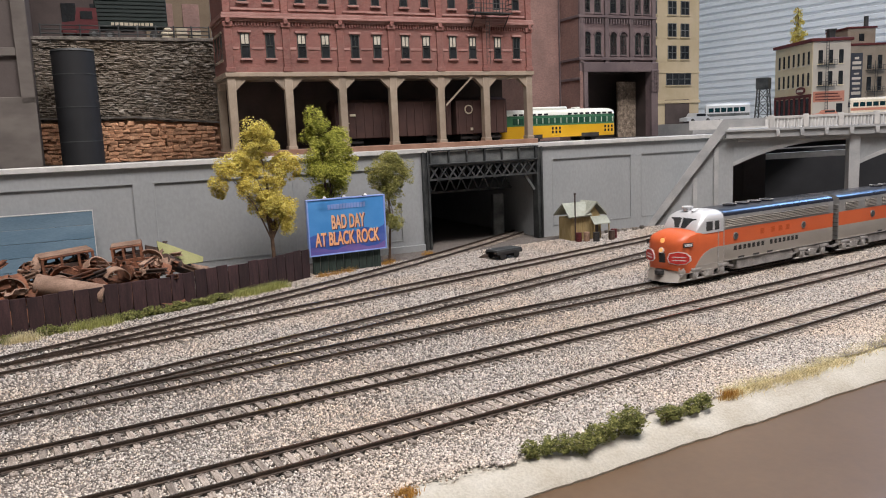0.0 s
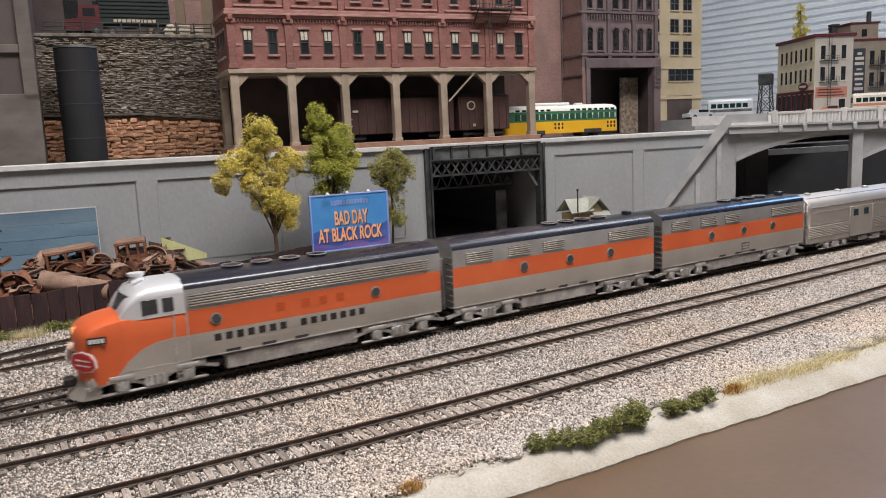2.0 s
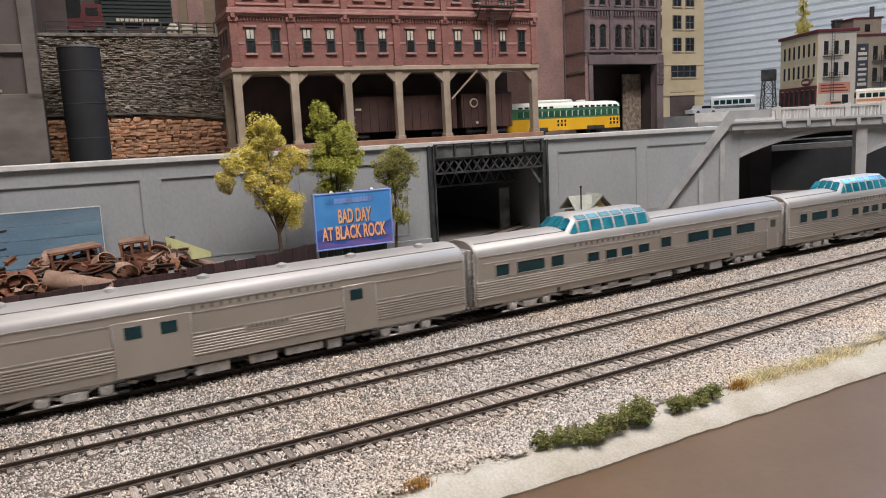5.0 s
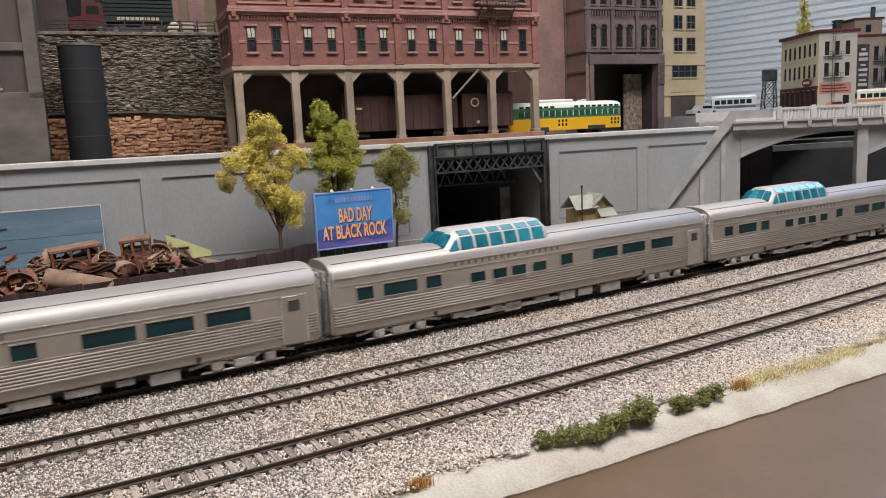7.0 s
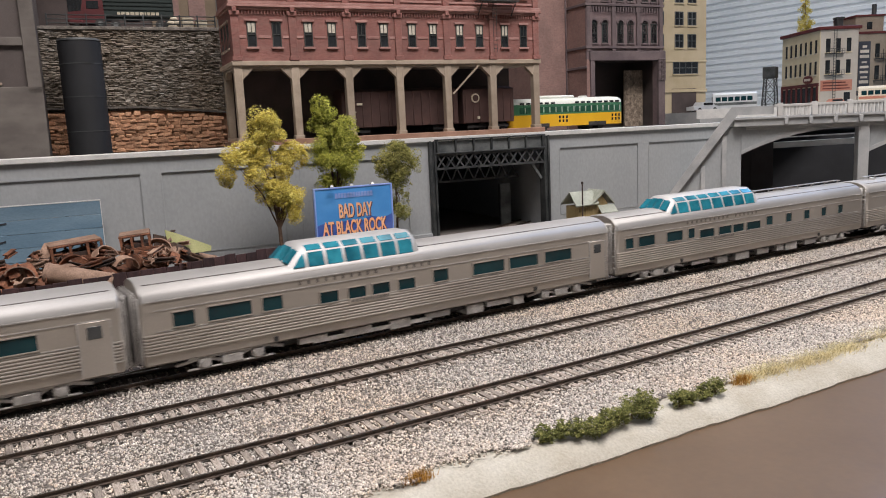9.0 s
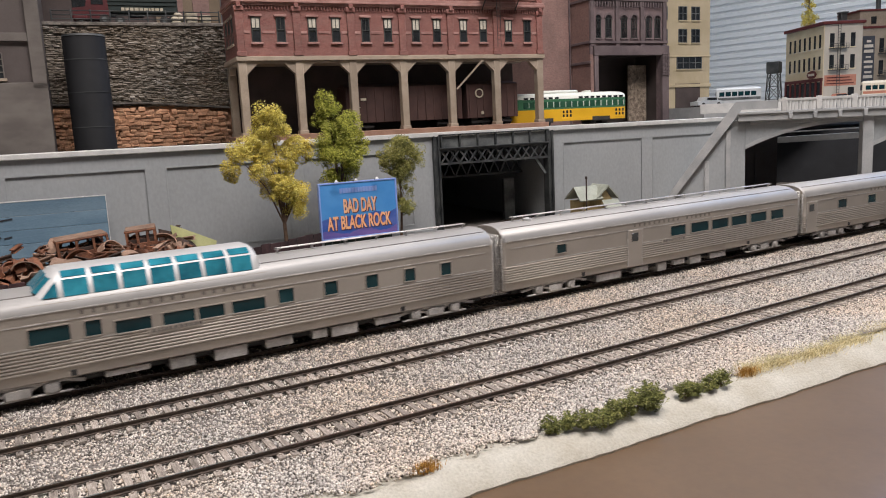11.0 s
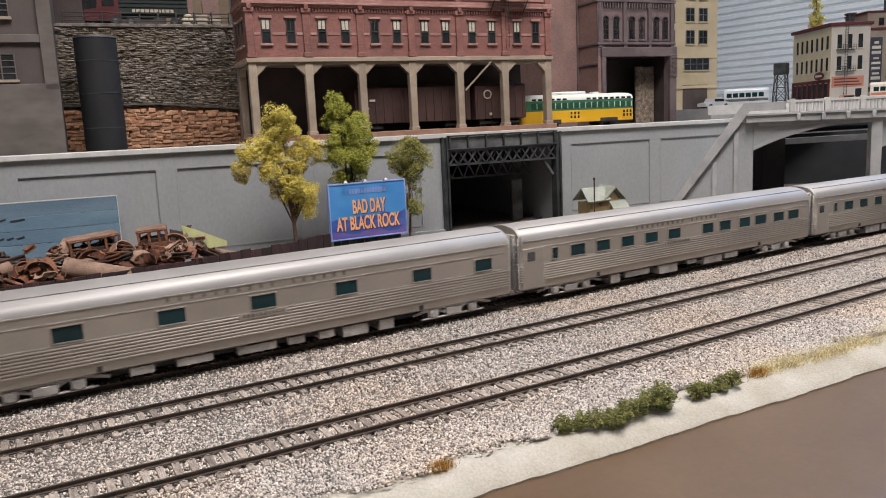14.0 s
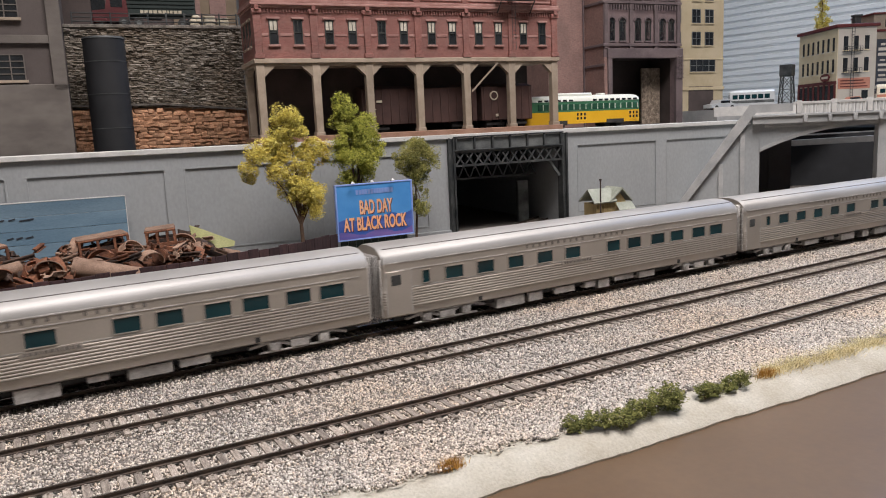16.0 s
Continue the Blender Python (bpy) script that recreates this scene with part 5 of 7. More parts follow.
def engine_a(L):
    o = thing("diesel_cab_unit", 0, 0, 0, 0, "orange and silver streamlined diesel cab locomotive, bulldog nose", "locomotive", "diesel units")
    m = Mesh()
    m.loft([body_section(x, HW, 1.2, 4.72, 5.25) for x in (5.0, L - 0.45)], slots=ENGINE_SLOTS, slot=2)
    part("body", m, [M_ENGSILVER, M_ORANGE, M_ENGGREY, M_ROOFBLACK], o)
    # bulldog nose and cab, lofted from front to back
    stations = ((0.12, 0.30, 1.3, 3.0), (0.2, 0.62, 1.05, 3.28), (0.42, 0.86, 0.95, 3.5), (0.8, 1.0, 0.85, 3.7), (1.4, 1.0, 0.82, 3.86), (2.1, 1.0, 0.82, 3.96))
    def nose_section(x, k, lo, hi):
        hw = HW * k
        pts = []
        for i in range(5):
            pts.append((x, -hw, lo + (hi - 0.55 - lo) * i / 4))
        n = 8
        for i in range(1, n):
            a = math.pi * i / n
            pts.append((x, -hw * math.copysign(abs(math.cos(a)) ** 0.62, math.cos(a)), hi - 0.55 + 0.55 * math.sin(a) ** 0.75))
        for i in range(4, -1, -1):
            pts.append((x, hw, lo + (hi - 0.55 - lo) * i / 4))
        return pts
    m = Mesh()
    m.loft([nose_section(*s) for s in stations])
    part("nose", m, M_ORANGE, o, "rounded orange bulldog nose")
    m = Mesh()
    m.loft([nose_section(x, 1.0, 0.82, 3.96) for x in (2.1, 5.02)])
    part("cab_side", m, M_ORANGE, o)
    # silver sweep on the lower flank
    for s in (-1, 1):
        m = Mesh()
        pts = [(1.5, 0.8), (1.75, 1.2), (2.2, 1.7), (2.8, 2.15), (3.5, 2.4), (4.2, 2.47), (5.02, 2.47), (5.02, 0.8)]
        m.slab(pts, s * (HW + 0.02), s * (HW - 0.1))
        part("silver_flank", m, M_ENGSILVER, o)
    m = Mesh()
    m.loft([nose_section(x, k, 0.8, z) for x, k, z in ((0.36, 0.84, 1.5), (0.6, 0.98, 1.5), (1.6, 1.015, 1.5))])
    part("nose_skirt", m, M_ENGSILVER, o)
    # cab with slanted windscreen
    m = Mesh()
    cab = ((2.05, 0.9, 3.9), (2.45, 0.95, 4.6), (2.85, 0.98, 5.05), (3.4, 1.0, 5.25), (5.05, 1.0, 5.27))
    rings = []
    for x, k, top in cab:
        hw = HW * k
        ring = [(x, -hw, 3.6), (x, -hw, min(4.55, 3.62 + (top - 3.6) * 0.6))]
        for i in range(0, 11):
            a = math.pi * i / 10
            z0 = min(4.6, 3.65 + (top - 3.6) * 0.62)
            ring.append((x, -hw * math.copysign(abs(math.cos(a)) ** 0.7, math.cos(a)), z0 + (top - z0) * math.sin(a) ** 0.8))
        ring += [(x, hw, min(4.55, 3.62 + (top - 3.6) * 0.6)), (x, hw, 3.6)]
        rings.append(ring)
    m.loft(rings)
    part("cab", m, M_CABWHITE, o, "silver-white cab top")
    for s in (-1, 1):
        g = Mesh()
        q = [(2.1, s * 0.12, 4.02), (2.32, s * 1.3, 3.98), (2.62, s * 1.18, 4.7), (2.42, s * 0.12, 4.78)]
        q = [(x - 0.06, y, z) for x, y, z in q]
        g.add(q + [(x + 0.12, y, z - 0.05) for x, y, z in q], [(0, 1, 2, 3), (7, 6, 5, 4), (0, 4, 5, 1), (1, 5, 6, 2), (2, 6, 7, 3), (3, 7, 4, 0)])
        part("windscreen", g, M_CABGLASS, o)
        g = Mesh()
        for a, b in ((3.0, 3.75), (3.95, 4.5)):
            g.box(a, b, s * (HW - 0.06), s * (HW + 0.02), 3.78, 4.5, bev=0.03)
        part("cab_window", g, M_CABGLASS, o)
    # door, steps and grab irons
    m = Mesh()
    m.box(4.35, 4.42, -HW - 0.04, -HW, 1.0, 3.7)
    m.box(5.0, 5.06, -HW - 0.04, -HW, 1.0, 3.7)
    part("cab_door", m, M_UNDER, o)
    m = Mesh()
    for z in (0.35, 0.62):
        m.box(4.4, 5.0, -HW - 0.02, -HW + 0.35, z, z + 0.06)
    for x in (4.38, 5.02):
        m.bar((x, -HW, 0.35), (x, -HW - 0.02, 0.95), 0.06, 0.06)
    part("cab_steps", m, M_UNDER, o)
    # lamps, emblem, numberboards
    for x, z, r in ((0.3, 3.22, 0.27), (0.13, 2.5, 0.22)):
        m = Mesh()
        m.rod((x + 0.3, 0, z - 0.1), (x - 0.12, 0, z), r, seg=18)
        h = part("headlamp", m, M_ORANGE if z > 3 else M_WHITE, o)
        m = Mesh()
        m.rod((x - 0.1, 0, z), (x - 0.15, 0, z + 0.01), r * 0.72, seg=18)
        part("lens", m, M_HEADLAMP, h, "warm glowing lens")
    for s in (-1, 1):
        m = Mesh()
        m.slab([(-0.42, -0.17), (0.42, -0.17), (0.42, 0.17), (-0.42, 0.17)], -0.04, 0.04)
        for k in range(4):
            m.box(-0.32 + 0.17 * k, -0.2 + 0.17 * k, -0.06, 0.0, -0.1, 0.1, slot=1)
        part("numberboard", m, [M_LETTER, M_WHITE], o, at=(0.92, s * 1.78, 2.95, Matrix.Rotation(radians(-s * -12 if s < 0 else 168), 4, "Z")))
        m = Mesh()
        wing = [(-0.62, 0.0), (-0.5, 0.3), (0.0, 0.42), (0.5, 0.36), (0.75, 0.16), (0.78, -0.1), (0.5, -0.3), (0.0, -0.38), (-0.5, -0.28)]
        wing = [(x * 1.15, z * 1.12) for x, z in wing]
        m.slab([(x * 1.1, z * 1.14) for x, z in wing], 0.0, 0.06, slot=1)
        m.slab(wing, -0.03, 0.05)
        for z in (-0.12, 0.12):
            m.box(-0.4, 0.6, -0.045, 0, z - 0.03, z + 0.03, slot=1)
        part("nose_wing", m, [M_REDEMBLEM, M_WHITE], o, "red wing emblem edged in white", at=(0.27, s * 1.36, 1.95, Matrix.Rotation(radians(-62 if s < 0 else 242), 4, "Z")))
    m = Mesh()
    m.box(0.06, 0.3, -0.32, 0.32, 1.55, 2.3, bev=0.06)
    part("nose_door", m, M_BLACKU, o)
    m = Mesh()
    m.loft([[(0.1 - 0.45, -0.5, 0.15), (0.1 - 0.45, 0.5, 0.15), (0.25, 0.5, 0.95), (0.25, -0.5, 0.95)], [(0.1, -1.5, 0.15), (0.1, 1.5, 0.15), (0.5, 1.5, 0.95), (0.5, -1.5, 0.95)], [(0.9, -1.62, 0.18), (0.9, 1.62, 0.18), (1.0, 1.62, 0.95), (1.0, -1.62, 0.95)]])
    part("pilot", m, M_ENGSILVER, o, "silver-white pilot")
    m = Mesh()
    m.box(-0.45, 0.1, -0.3, 0.3, 0.62, 1.05, bev=0.08)
    part("front_coupler", m, M_BLACKU, o)
    m = Mesh()
    m.rod((3.3, 0.3, 5.2), (3.3, 0.3, 5.42), 0.32, seg=16)
    m.rod((3.3, 0.3, 5.42), (3.3, 0.3, 5.55), 0.42, seg=16)
    m.rod((2.9, -0.5, 5.2), (3.5, -0.5, 5.32), 0.09, seg=8)
    part("roof_horn", m, M_CABWHITE, o)
    engine_common(o, L, 1.2, (8.0, 9.6, 11.2, 12.8), ((5.2, 18.9),))
    for x in (6.45, 15.4):
        porthole(o, x, 0.3)
    m = Mesh()
    for x in (9.6, 11.0, 12.0, 13.0):
        m.box(x, x + 0.45, -HW - 0.012, -HW + 0.02, 2.9, 3.35)
    part("side_number", m, mat("faded_orange_mark", (0.55, 0.09, 0.02), (0.6, 0.1, 0.02)), o)
    letter_bars("side_lettering", "xxxxxxx xxxxxxx", 8.6, 0.36, M_LETTER, o, (10.5, -HW - 0.005, 2.12), "black spaced writing as bars")
    m = Mesh()
    m.box(L - 0.45, L - 0.15, -0.9, 0.9, 1.0, 4.2, bev=0.08)
    part("end_door", m, M_DIAPH, o)
    return o


# order of the train: start and end along it, at the clip's start
CONSIST = ((engine_a, 43.9, 64.1, ()), (engine_b, 64.1, 82.25, (False,)), (engine_b, 82.25, 100.3, (True,)), (baggage, 100.3, 127.0, ()),
           (dome_coach, 127.0, 158.4, ()), (dome_coach, 158.4, 189.6, ()), (dome_coach, 189.6, 220.7, ()), (dome_lounge, 220.7, 251.6, ()),
           (diner, 251.6, 282.6, ()), (sleeper_six, 282.6, 313.6, ()), (sleeper_many, 313.6, 344.4, ()), (sleeper_many, 344.4, 375.5, ()), (sleeper_many, 375.5, 406.5, ()))
TRAIN = [(make(b - a, *more), a, b) for make, a, b, more in CONSIST]


def motions():
    """The train rolls along the main track at an even pace."""
    for o, a, b in TRAIN:
        rows = []
        for i in range(33):
            t = i * 0.5
            xa, xb = a - SPEED * t, b - SPEED * t
            ya, yb = TRACK_MAIN(xa), TRACK_MAIN(xb)
            rows.append((t, pose(xa * CM, ya * CM, 0, 0, 0, math.degrees(math.atan2(yb - ya, xb - xa)))))
        walk(o, rows)


# ---- upper left: terrace walls, tank, terrace street ----
M_STONEG = mat("grey_rubble_stone", (0.10, 0.088, 0.075), (0.25, 0.225, 0.195), scale=120, rough=0.9, grain=0.35, fine=900, bump=0.7, vary=0.4)
M_STONEO = mat("orange_rubble_stone", (0.33, 0.16, 0.085), (0.55, 0.32, 0.19), scale=70, rough=0.9, grain=0.3, fine=900, bump=0.6, vary=0.35)
M_MORTAR = mat("dark_mortar", (0.1, 0.085, 0.07), (0.18, 0.155, 0.13), scale=120, rough=0.95)
M_STONES_GREY = island_mat("grey_rubble_pieces", [(0, (0.16, 0.134, 0.105)), (0.4, (0.225, 0.193, 0.155)), (0.8, (0.29, 0.255, 0.21)), (1, (0.40, 0.36, 0.31))], scale=900)
# red and green are darkened to put the terrace's shade into the paint
M_RED = mat("shade_darkened_red", (0.075, 0.012, 0.014), (0.115, 0.018, 0.02), scale=60, rough=0.5)
M_GREEN = mat("shade_darkened_green", (0.009, 0.018, 0.016), (0.016, 0.028, 0.025), scale=60, rough=0.6)
M_CREAM = mat("cream_sacks", (0.5, 0.44, 0.32), (0.62, 0.56, 0.44), scale=80, rough=0.9)


# tan dimmed to hold the shade on the terrace house
M_ANNEXD = mat("shade_dimmed_tan", (0.2, 0.15, 0.1), (0.26, 0.2, 0.14), scale=30, rough=0.85)


def stone_block(k, w, h, d, mat_):
    """An uneven rubble stone, chamfered, in its own shape."""
    r = random.Random(k)
    m = Mesh()
    m.box(-w / 2, w / 2, -d, 0.1, -h / 2, h / 2, bev=0.28 * h)
    m.v = [(x * r.uniform(0.82, 1.08), y * r.uniform(0.55, 1.25) if y < 0 else y, z * r.uniform(0.82, 1.08)) for x, y, z in m.v]
    return m.data("stone", [mat_])


def terrace():
    o = on_deck("terrace_wall", 5.2, 13.0, 10.4, "grey rubble stone terrace wall over an orange stone base", "wall", kind="structure")
    m = Mesh()
    m.box(0, 17.6, 0.15, 20, 0, 12.5)
    part("wall_core", m, M_MORTAR, o)
    boxpart("base_core", (0, 17.6, 0.0, 0.3, 0, 4.3), M_STONEO, o)
    r = random.Random(11)
    data = [stone_block(k, 0.95, 0.46, 0.2, M_STONEO) for k in range(6)]
    z = 0.2
    row = 0
    while z < 4.2:
        x = 0.2 + (row % 2) * 0.35
        while x < 17.2:
            if z < 4.35 - 0.055 * x + (0.25 if x < 9 else 0):
                part("stone", data[r.randrange(6)], None, o, at=(x + r.uniform(-0.1, 0.1), 0.02 - 0.25, z + r.uniform(-0.05, 0.05), Matrix.Rotation(r.uniform(-0.16, 0.16), 4, "Y") @ Matrix.Diagonal((r.uniform(0.6, 1.35), r.uniform(0.7, 1.5), r.uniform(0.75, 1.5), 1))))
            x += r.uniform(0.5, 0.92)
        z += 0.37
        row += 1
    c = Mesh()
    c.slab([(0, 4.55), (9, 4.5), (17.6, 3.7), (17.6, 3.9), (9, 4.7), (0, 4.75)], -0.5, 0.2)
    part("ledge", c, M_STONEG, o)
    g = Mesh()
    z = 4.0
    while z < 12.4:
        x = 0.1
        while x < 17.4:
            w, h, d = r.uniform(0.25, 0.7), r.uniform(0.13, 0.23), r.uniform(0.05, 0.26)
            if z > 4.7 - 0.06 * x:
                k = len(g.v)
                g.box(x, x + w, -d, 0.2, z, z + h, bev=0.06)
                for i in range(k, len(g.v)):
                    a, b, e = g.v[i]
                    g.v[i] = (a + r.uniform(-0.05, 0.05), b + (r.uniform(-0.08, 0.05) if b < 0 else 0), e + r.uniform(-0.04, 0.04))
            x += w * 0.93
        z += 0.185
    part("rubble_face", g, M_STONES_GREY, o, "weathered grey rubble face", fix=False, smooth=False, kind="stuff")
    c = Mesh()
    c.box(0, 17.6, -0.35, 0.5, 12.4, 12.75, bev=0.05)
    part("kerb", c, M_STONEG, o)
    s = Mesh()
    s.box(0, 17.6, 0.5, 22, 12.45, 12.65)
    part("terrace_paving", s, M_ASPHALT, o)
    f = on_deck("terrace_railing", 6.2, 12.85, 23.1, "dark iron pipe railing on the terrace edge", "railing")
    for z in (0.35, 0.75, 1.15):
        m = Mesh()
        m.rod((0, 0, z), (16.2, 0, z), 0.055, seg=6)
        part("rail", m, M_STEEL, f)
    for k in range(10):
        boxpart("post", (k * 1.8 - 0.07, k * 1.8 + 0.07, -0.07, 0.07, 0, 1.3), M_STEEL, f)


def tank():
    o = on_deck("storage_tank", 8.85, 9.2, 10.4, "tall black cylindrical storage tank", "tank")
    m = Mesh()
    m.rod((0, 0, 0), (0, 0, 10.85), 1.93, seg=48)
    part("shell", m, M_TANK, o)
    for z in (2.2, 5.5, 8.6):
        m = Mesh()
        m.rod((0, 0, z), (0, 0, z + 0.09), 1.96, seg=48)
        part("seam", m, M_STEEL, o)
    m = Mesh()
    m.rod((0, 0, 10.8), (0, 0, 11.0), 1.99, 1.9, seg=48)
    part("rim", m, M_STEEL, o)


def wheel(parent, x, y, r, w=0.25):
    m = Mesh()
    m.rod((x, y - w / 2, r), (x, y + w / 2, r), r, seg=16)
    t = part("wheel", m, M_BLACKU, parent)
    m = Mesh()
    m.rod((x, y - w / 2 - 0.02, r), (x, y + w / 2 + 0.02, r), r * 0.5, seg=12)
    part("hub", m, M_STEELLT, t)


def terrace_things():
    o = on_deck("red_truck", 8.2, 14.6, 23.05, "old red delivery truck cab, paint darkened for shade", "truck")
    m = Mesh()
    m.slab([(0, 0.5), (0, 1.6), (1.2, 1.75), (1.5, 3.1), (3.3, 3.1), (3.4, 0.5)], -0.9, 0.9)
    part("cab", m, M_RED, o)
    boxpart("side_window", (1.75, 2.9, -0.93, -0.85, 1.95, 2.75), M_WINDARK, o)
    m = Mesh()
    m.box(-0.1, 1.3, -1.1, -0.7, 0.35, 0.95, bev=0.15)
    part("fender", m, M_RED, o)
    for x in (0.7, 2.9):
        for y in (-0.85, 0.85):
            wheel(o, x, y, 0.5)
    o = on_deck("green_trailer", 11.4, 15.2, 23.05, "dark green slatted cargo trailer, darkened for shade, with faded writing", "trailer")
    boxpart("box", (0, 7.0, -1.1, 1.1, 1.2, 5.6), M_GREEN, o, bev=0.08)
    for k in range(9):
        boxpart("slat", (0.1, 6.9, -1.18, -1.08, 1.95 + 0.4 * k, 2.15 + 0.4 * k), M_GREEN, o)
    m = Mesh()
    r = random.Random(5)
    x = 1.4
    while x < 5.6:
        w = r.uniform(0.15, 0.4)
        m.box(x, x + w, -1.2, -1.1, 1.45, 1.75)
        x += w + 0.1
    part("faded_lettering", m, M_CREAM, o, "faded pale writing as bars")
    for x in (1.2, 5.6, 6.4):
        wheel(o, x, -0.8, 0.5)
    for x, w, h, nm, lab in ((18.3, 1.3, 1.3, "sack_pile", "pale cream sacks in a rounded pile"), (19.7, 1.1, 1.2, "crate", "pale wooden crate on the terrace"), (21.1, 1.1, 1.0, "crate", "pale wooden crate on the terrace")):
        o = on_deck(nm, x, 14.0, 23.05, lab, "crate" if nm == "crate" else "sacks")
        m = Mesh()
        if nm == "crate":
            m.box(-w / 2, w / 2, -0.5, 0.5, 0, h, bev=0.05)
            for z in (0.1, h / 2, h - 0.15):
                m.box(-w / 2 - 0.04, w / 2 + 0.04, -0.55, 0.55, z, z + 0.12)
        else:
            for k in range(5):
                m.box(-0.7 + 0.3 * (k % 3), 0.1 + 0.3 * (k % 3), -0.5, 0.4, 0.42 * (k // 2), 0.45 + 0.42 * (k // 2), bev=0.18)
        part("body", m, M_CREAM, o)
    o = on_deck("terrace_house", 6.0, 24.0, 23.05, "tan stucco house fronts behind the terrace, darkened for shade", "building")
    # both house fronts have the terrace's shade in their colour
    m = Mesh()
    m.box(-8, 11.0, 0, 6, 0, 12)
    part("dark_front", m, M_SHADEDARK, o)
    m = Mesh()
    m.box(11.0, 18.4, -0.4, 6, 0, 12)
    part("tan_front", m, M_ANNEXD, o)
    for x in (2.2, 5.2, 8.2):
        boxpart("window", (x, x + 1.5, -0.1, 0.1, 2.2, 5.2), M_WINDARK, o)
    for x in (12.2, 15.2):
        boxpart("shutter", (x, x + 1.9, -0.55, -0.35, 1.8, 5.4), M_BROWN, o)


terrace()
tank()
terrace_things()

# ---- streetcar and freight cars on the deck ----
M_TRAMY = mat("bright_yellow_paint", (0.66, 0.36, 0.012), (0.74, 0.43, 0.022), scale=30, rough=0.4, grain=0.04)
M_TRAMG = mat("streetcar_green", (0.045, 0.17, 0.085), (0.065, 0.21, 0.11), scale=30, rough=0.4, grain=0.05)
M_TRAMW = mat("streetcar_white_roof", (0.62, 0.65, 0.58), (0.74, 0.76, 0.70), scale=30, rough=0.45, grain=0.05)
M_BOXCAR = mat("boxcar_brown", (0.05, 0.025, 0.021), (0.082, 0.042, 0.035), scale=50, rough=0.85, grain=0.15)


M_TRAMGLASS = mat("dark_green_car_glass", (0.02, 0.075, 0.045), (0.035, 0.11, 0.065), scale=30, rough=0.15, bump=0.0, grain=0.05)


def streetcar():
    o = on_deck("streetcar", 52.3, 4.3, 10.45, "yellow, green and white streamlined streetcar", "streetcar")
    L, hw = 16.4, 1.45
    def ring(x, k, z0, z1, kz=1.0):
        return [(x, -hw * k, z0), (x, -hw * k, z1), (x, hw * k, z1), (x, hw * k, z0)]
    ends = ((0, 0.55), (0.25, 0.78), (0.7, 0.92), (1.6, 1.0), (L - 1.3, 1.0), (L - 0.4, 0.93), (L - 0.1, 0.8), (L, 0.6))
    m = Mesh()
    m.loft([ring(x + (0.15 if x < 1 else 0), k, 0.55, 1.95) for x, k in ends])
    part("lower_body", m, M_TRAMY, o)
    m = Mesh()
    m.loft([ring(x + (0.5 * (1 - k) + 0.4 if x < 1 else 0), k * 0.985, 1.95, 3.15) for x, k in ends])
    part("window_band", m, M_TRAMG, o)
    m = Mesh()
    rings = []
    for x, k in ends:
        rings.append([(x + (0.75 if x < 1 else 0.0), -hw * k * math.cos(math.pi * i / 10) * 1.0, 3.12 + 0.75 * k * math.sin(math.pi * i / 10) ** 0.7) for i in range(11)])
    m.loft(rings)
    part("roof", m, M_TRAMW, o)
    m = Mesh()
    m.box(4.6, 9.8, -0.7, 0.7, 3.7, 4.15, bev=0.15)
    m.box(11.0, 11.8, -0.5, 0.5, 3.7, 4.05, bev=0.1)
    part("roof_housing", m, M_TRAMW, o)
    x = 1.7
    k = 0
    while x < 15.3:
        g = Mesh()
        g.box(x, x + 0.62, -hw - 0.02, -hw + 0.1, 2.15, 2.85, bev=0.04)
        w = part("window", g, M_TRAMGLASS, o)
        boxpart("post", (x + 0.68, x + 0.76, -hw - 0.035, -hw + 0.1, 2.2, 2.8), M_TRAMW, w)
        if not 6 <= k <= 8:
            boxpart("standee_window", (x + 0.05, x + 0.6, -hw - 0.03, -hw + 0.1, 3.14, 3.36), M_WINDARK, o)
        x += 0.84
        k += 1
    for a in (6.9, 14.5):
        d = Mesh()
        for i in range(3):
            d.box(a + i * 0.5, a + i * 0.5 + 0.42, -hw - 0.03, -hw + 0.1, 0.75, 1.9, bev=0.02)
        q = part("folding_door", d, M_TRAMY, o)
        for i in range(3):
            for z in (1.0, 1.45):
                boxpart("door_pane", (a + i * 0.5 + 0.08, a + i * 0.5 + 0.34, -hw - 0.05, -hw, z, z + 0.32), M_WINDARK, q)
    for s in (-0.5, 0.5):
        boxpart("windscreen", (0.52, 0.7, s - 0.42, s + 0.42, 2.05, 2.95), M_WINDARK, o)
    for x in (4.4, 12.5):
        m = Mesh()
        m.box(x - 1.4, x + 1.4, -hw - 0.01, -hw + 0.3, 0.4, 1.05, bev=0.12)
        part("truck_skirt", m, M_BLACKU, o)
        for e in (-0.8, 0.8):
            m = Mesh()
            m.rod((x + e, -1.0, 0.42), (x + e, 1.0, 0.42), 0.42, seg=14)
            part("wheelset", m, M_BLACKU, o)


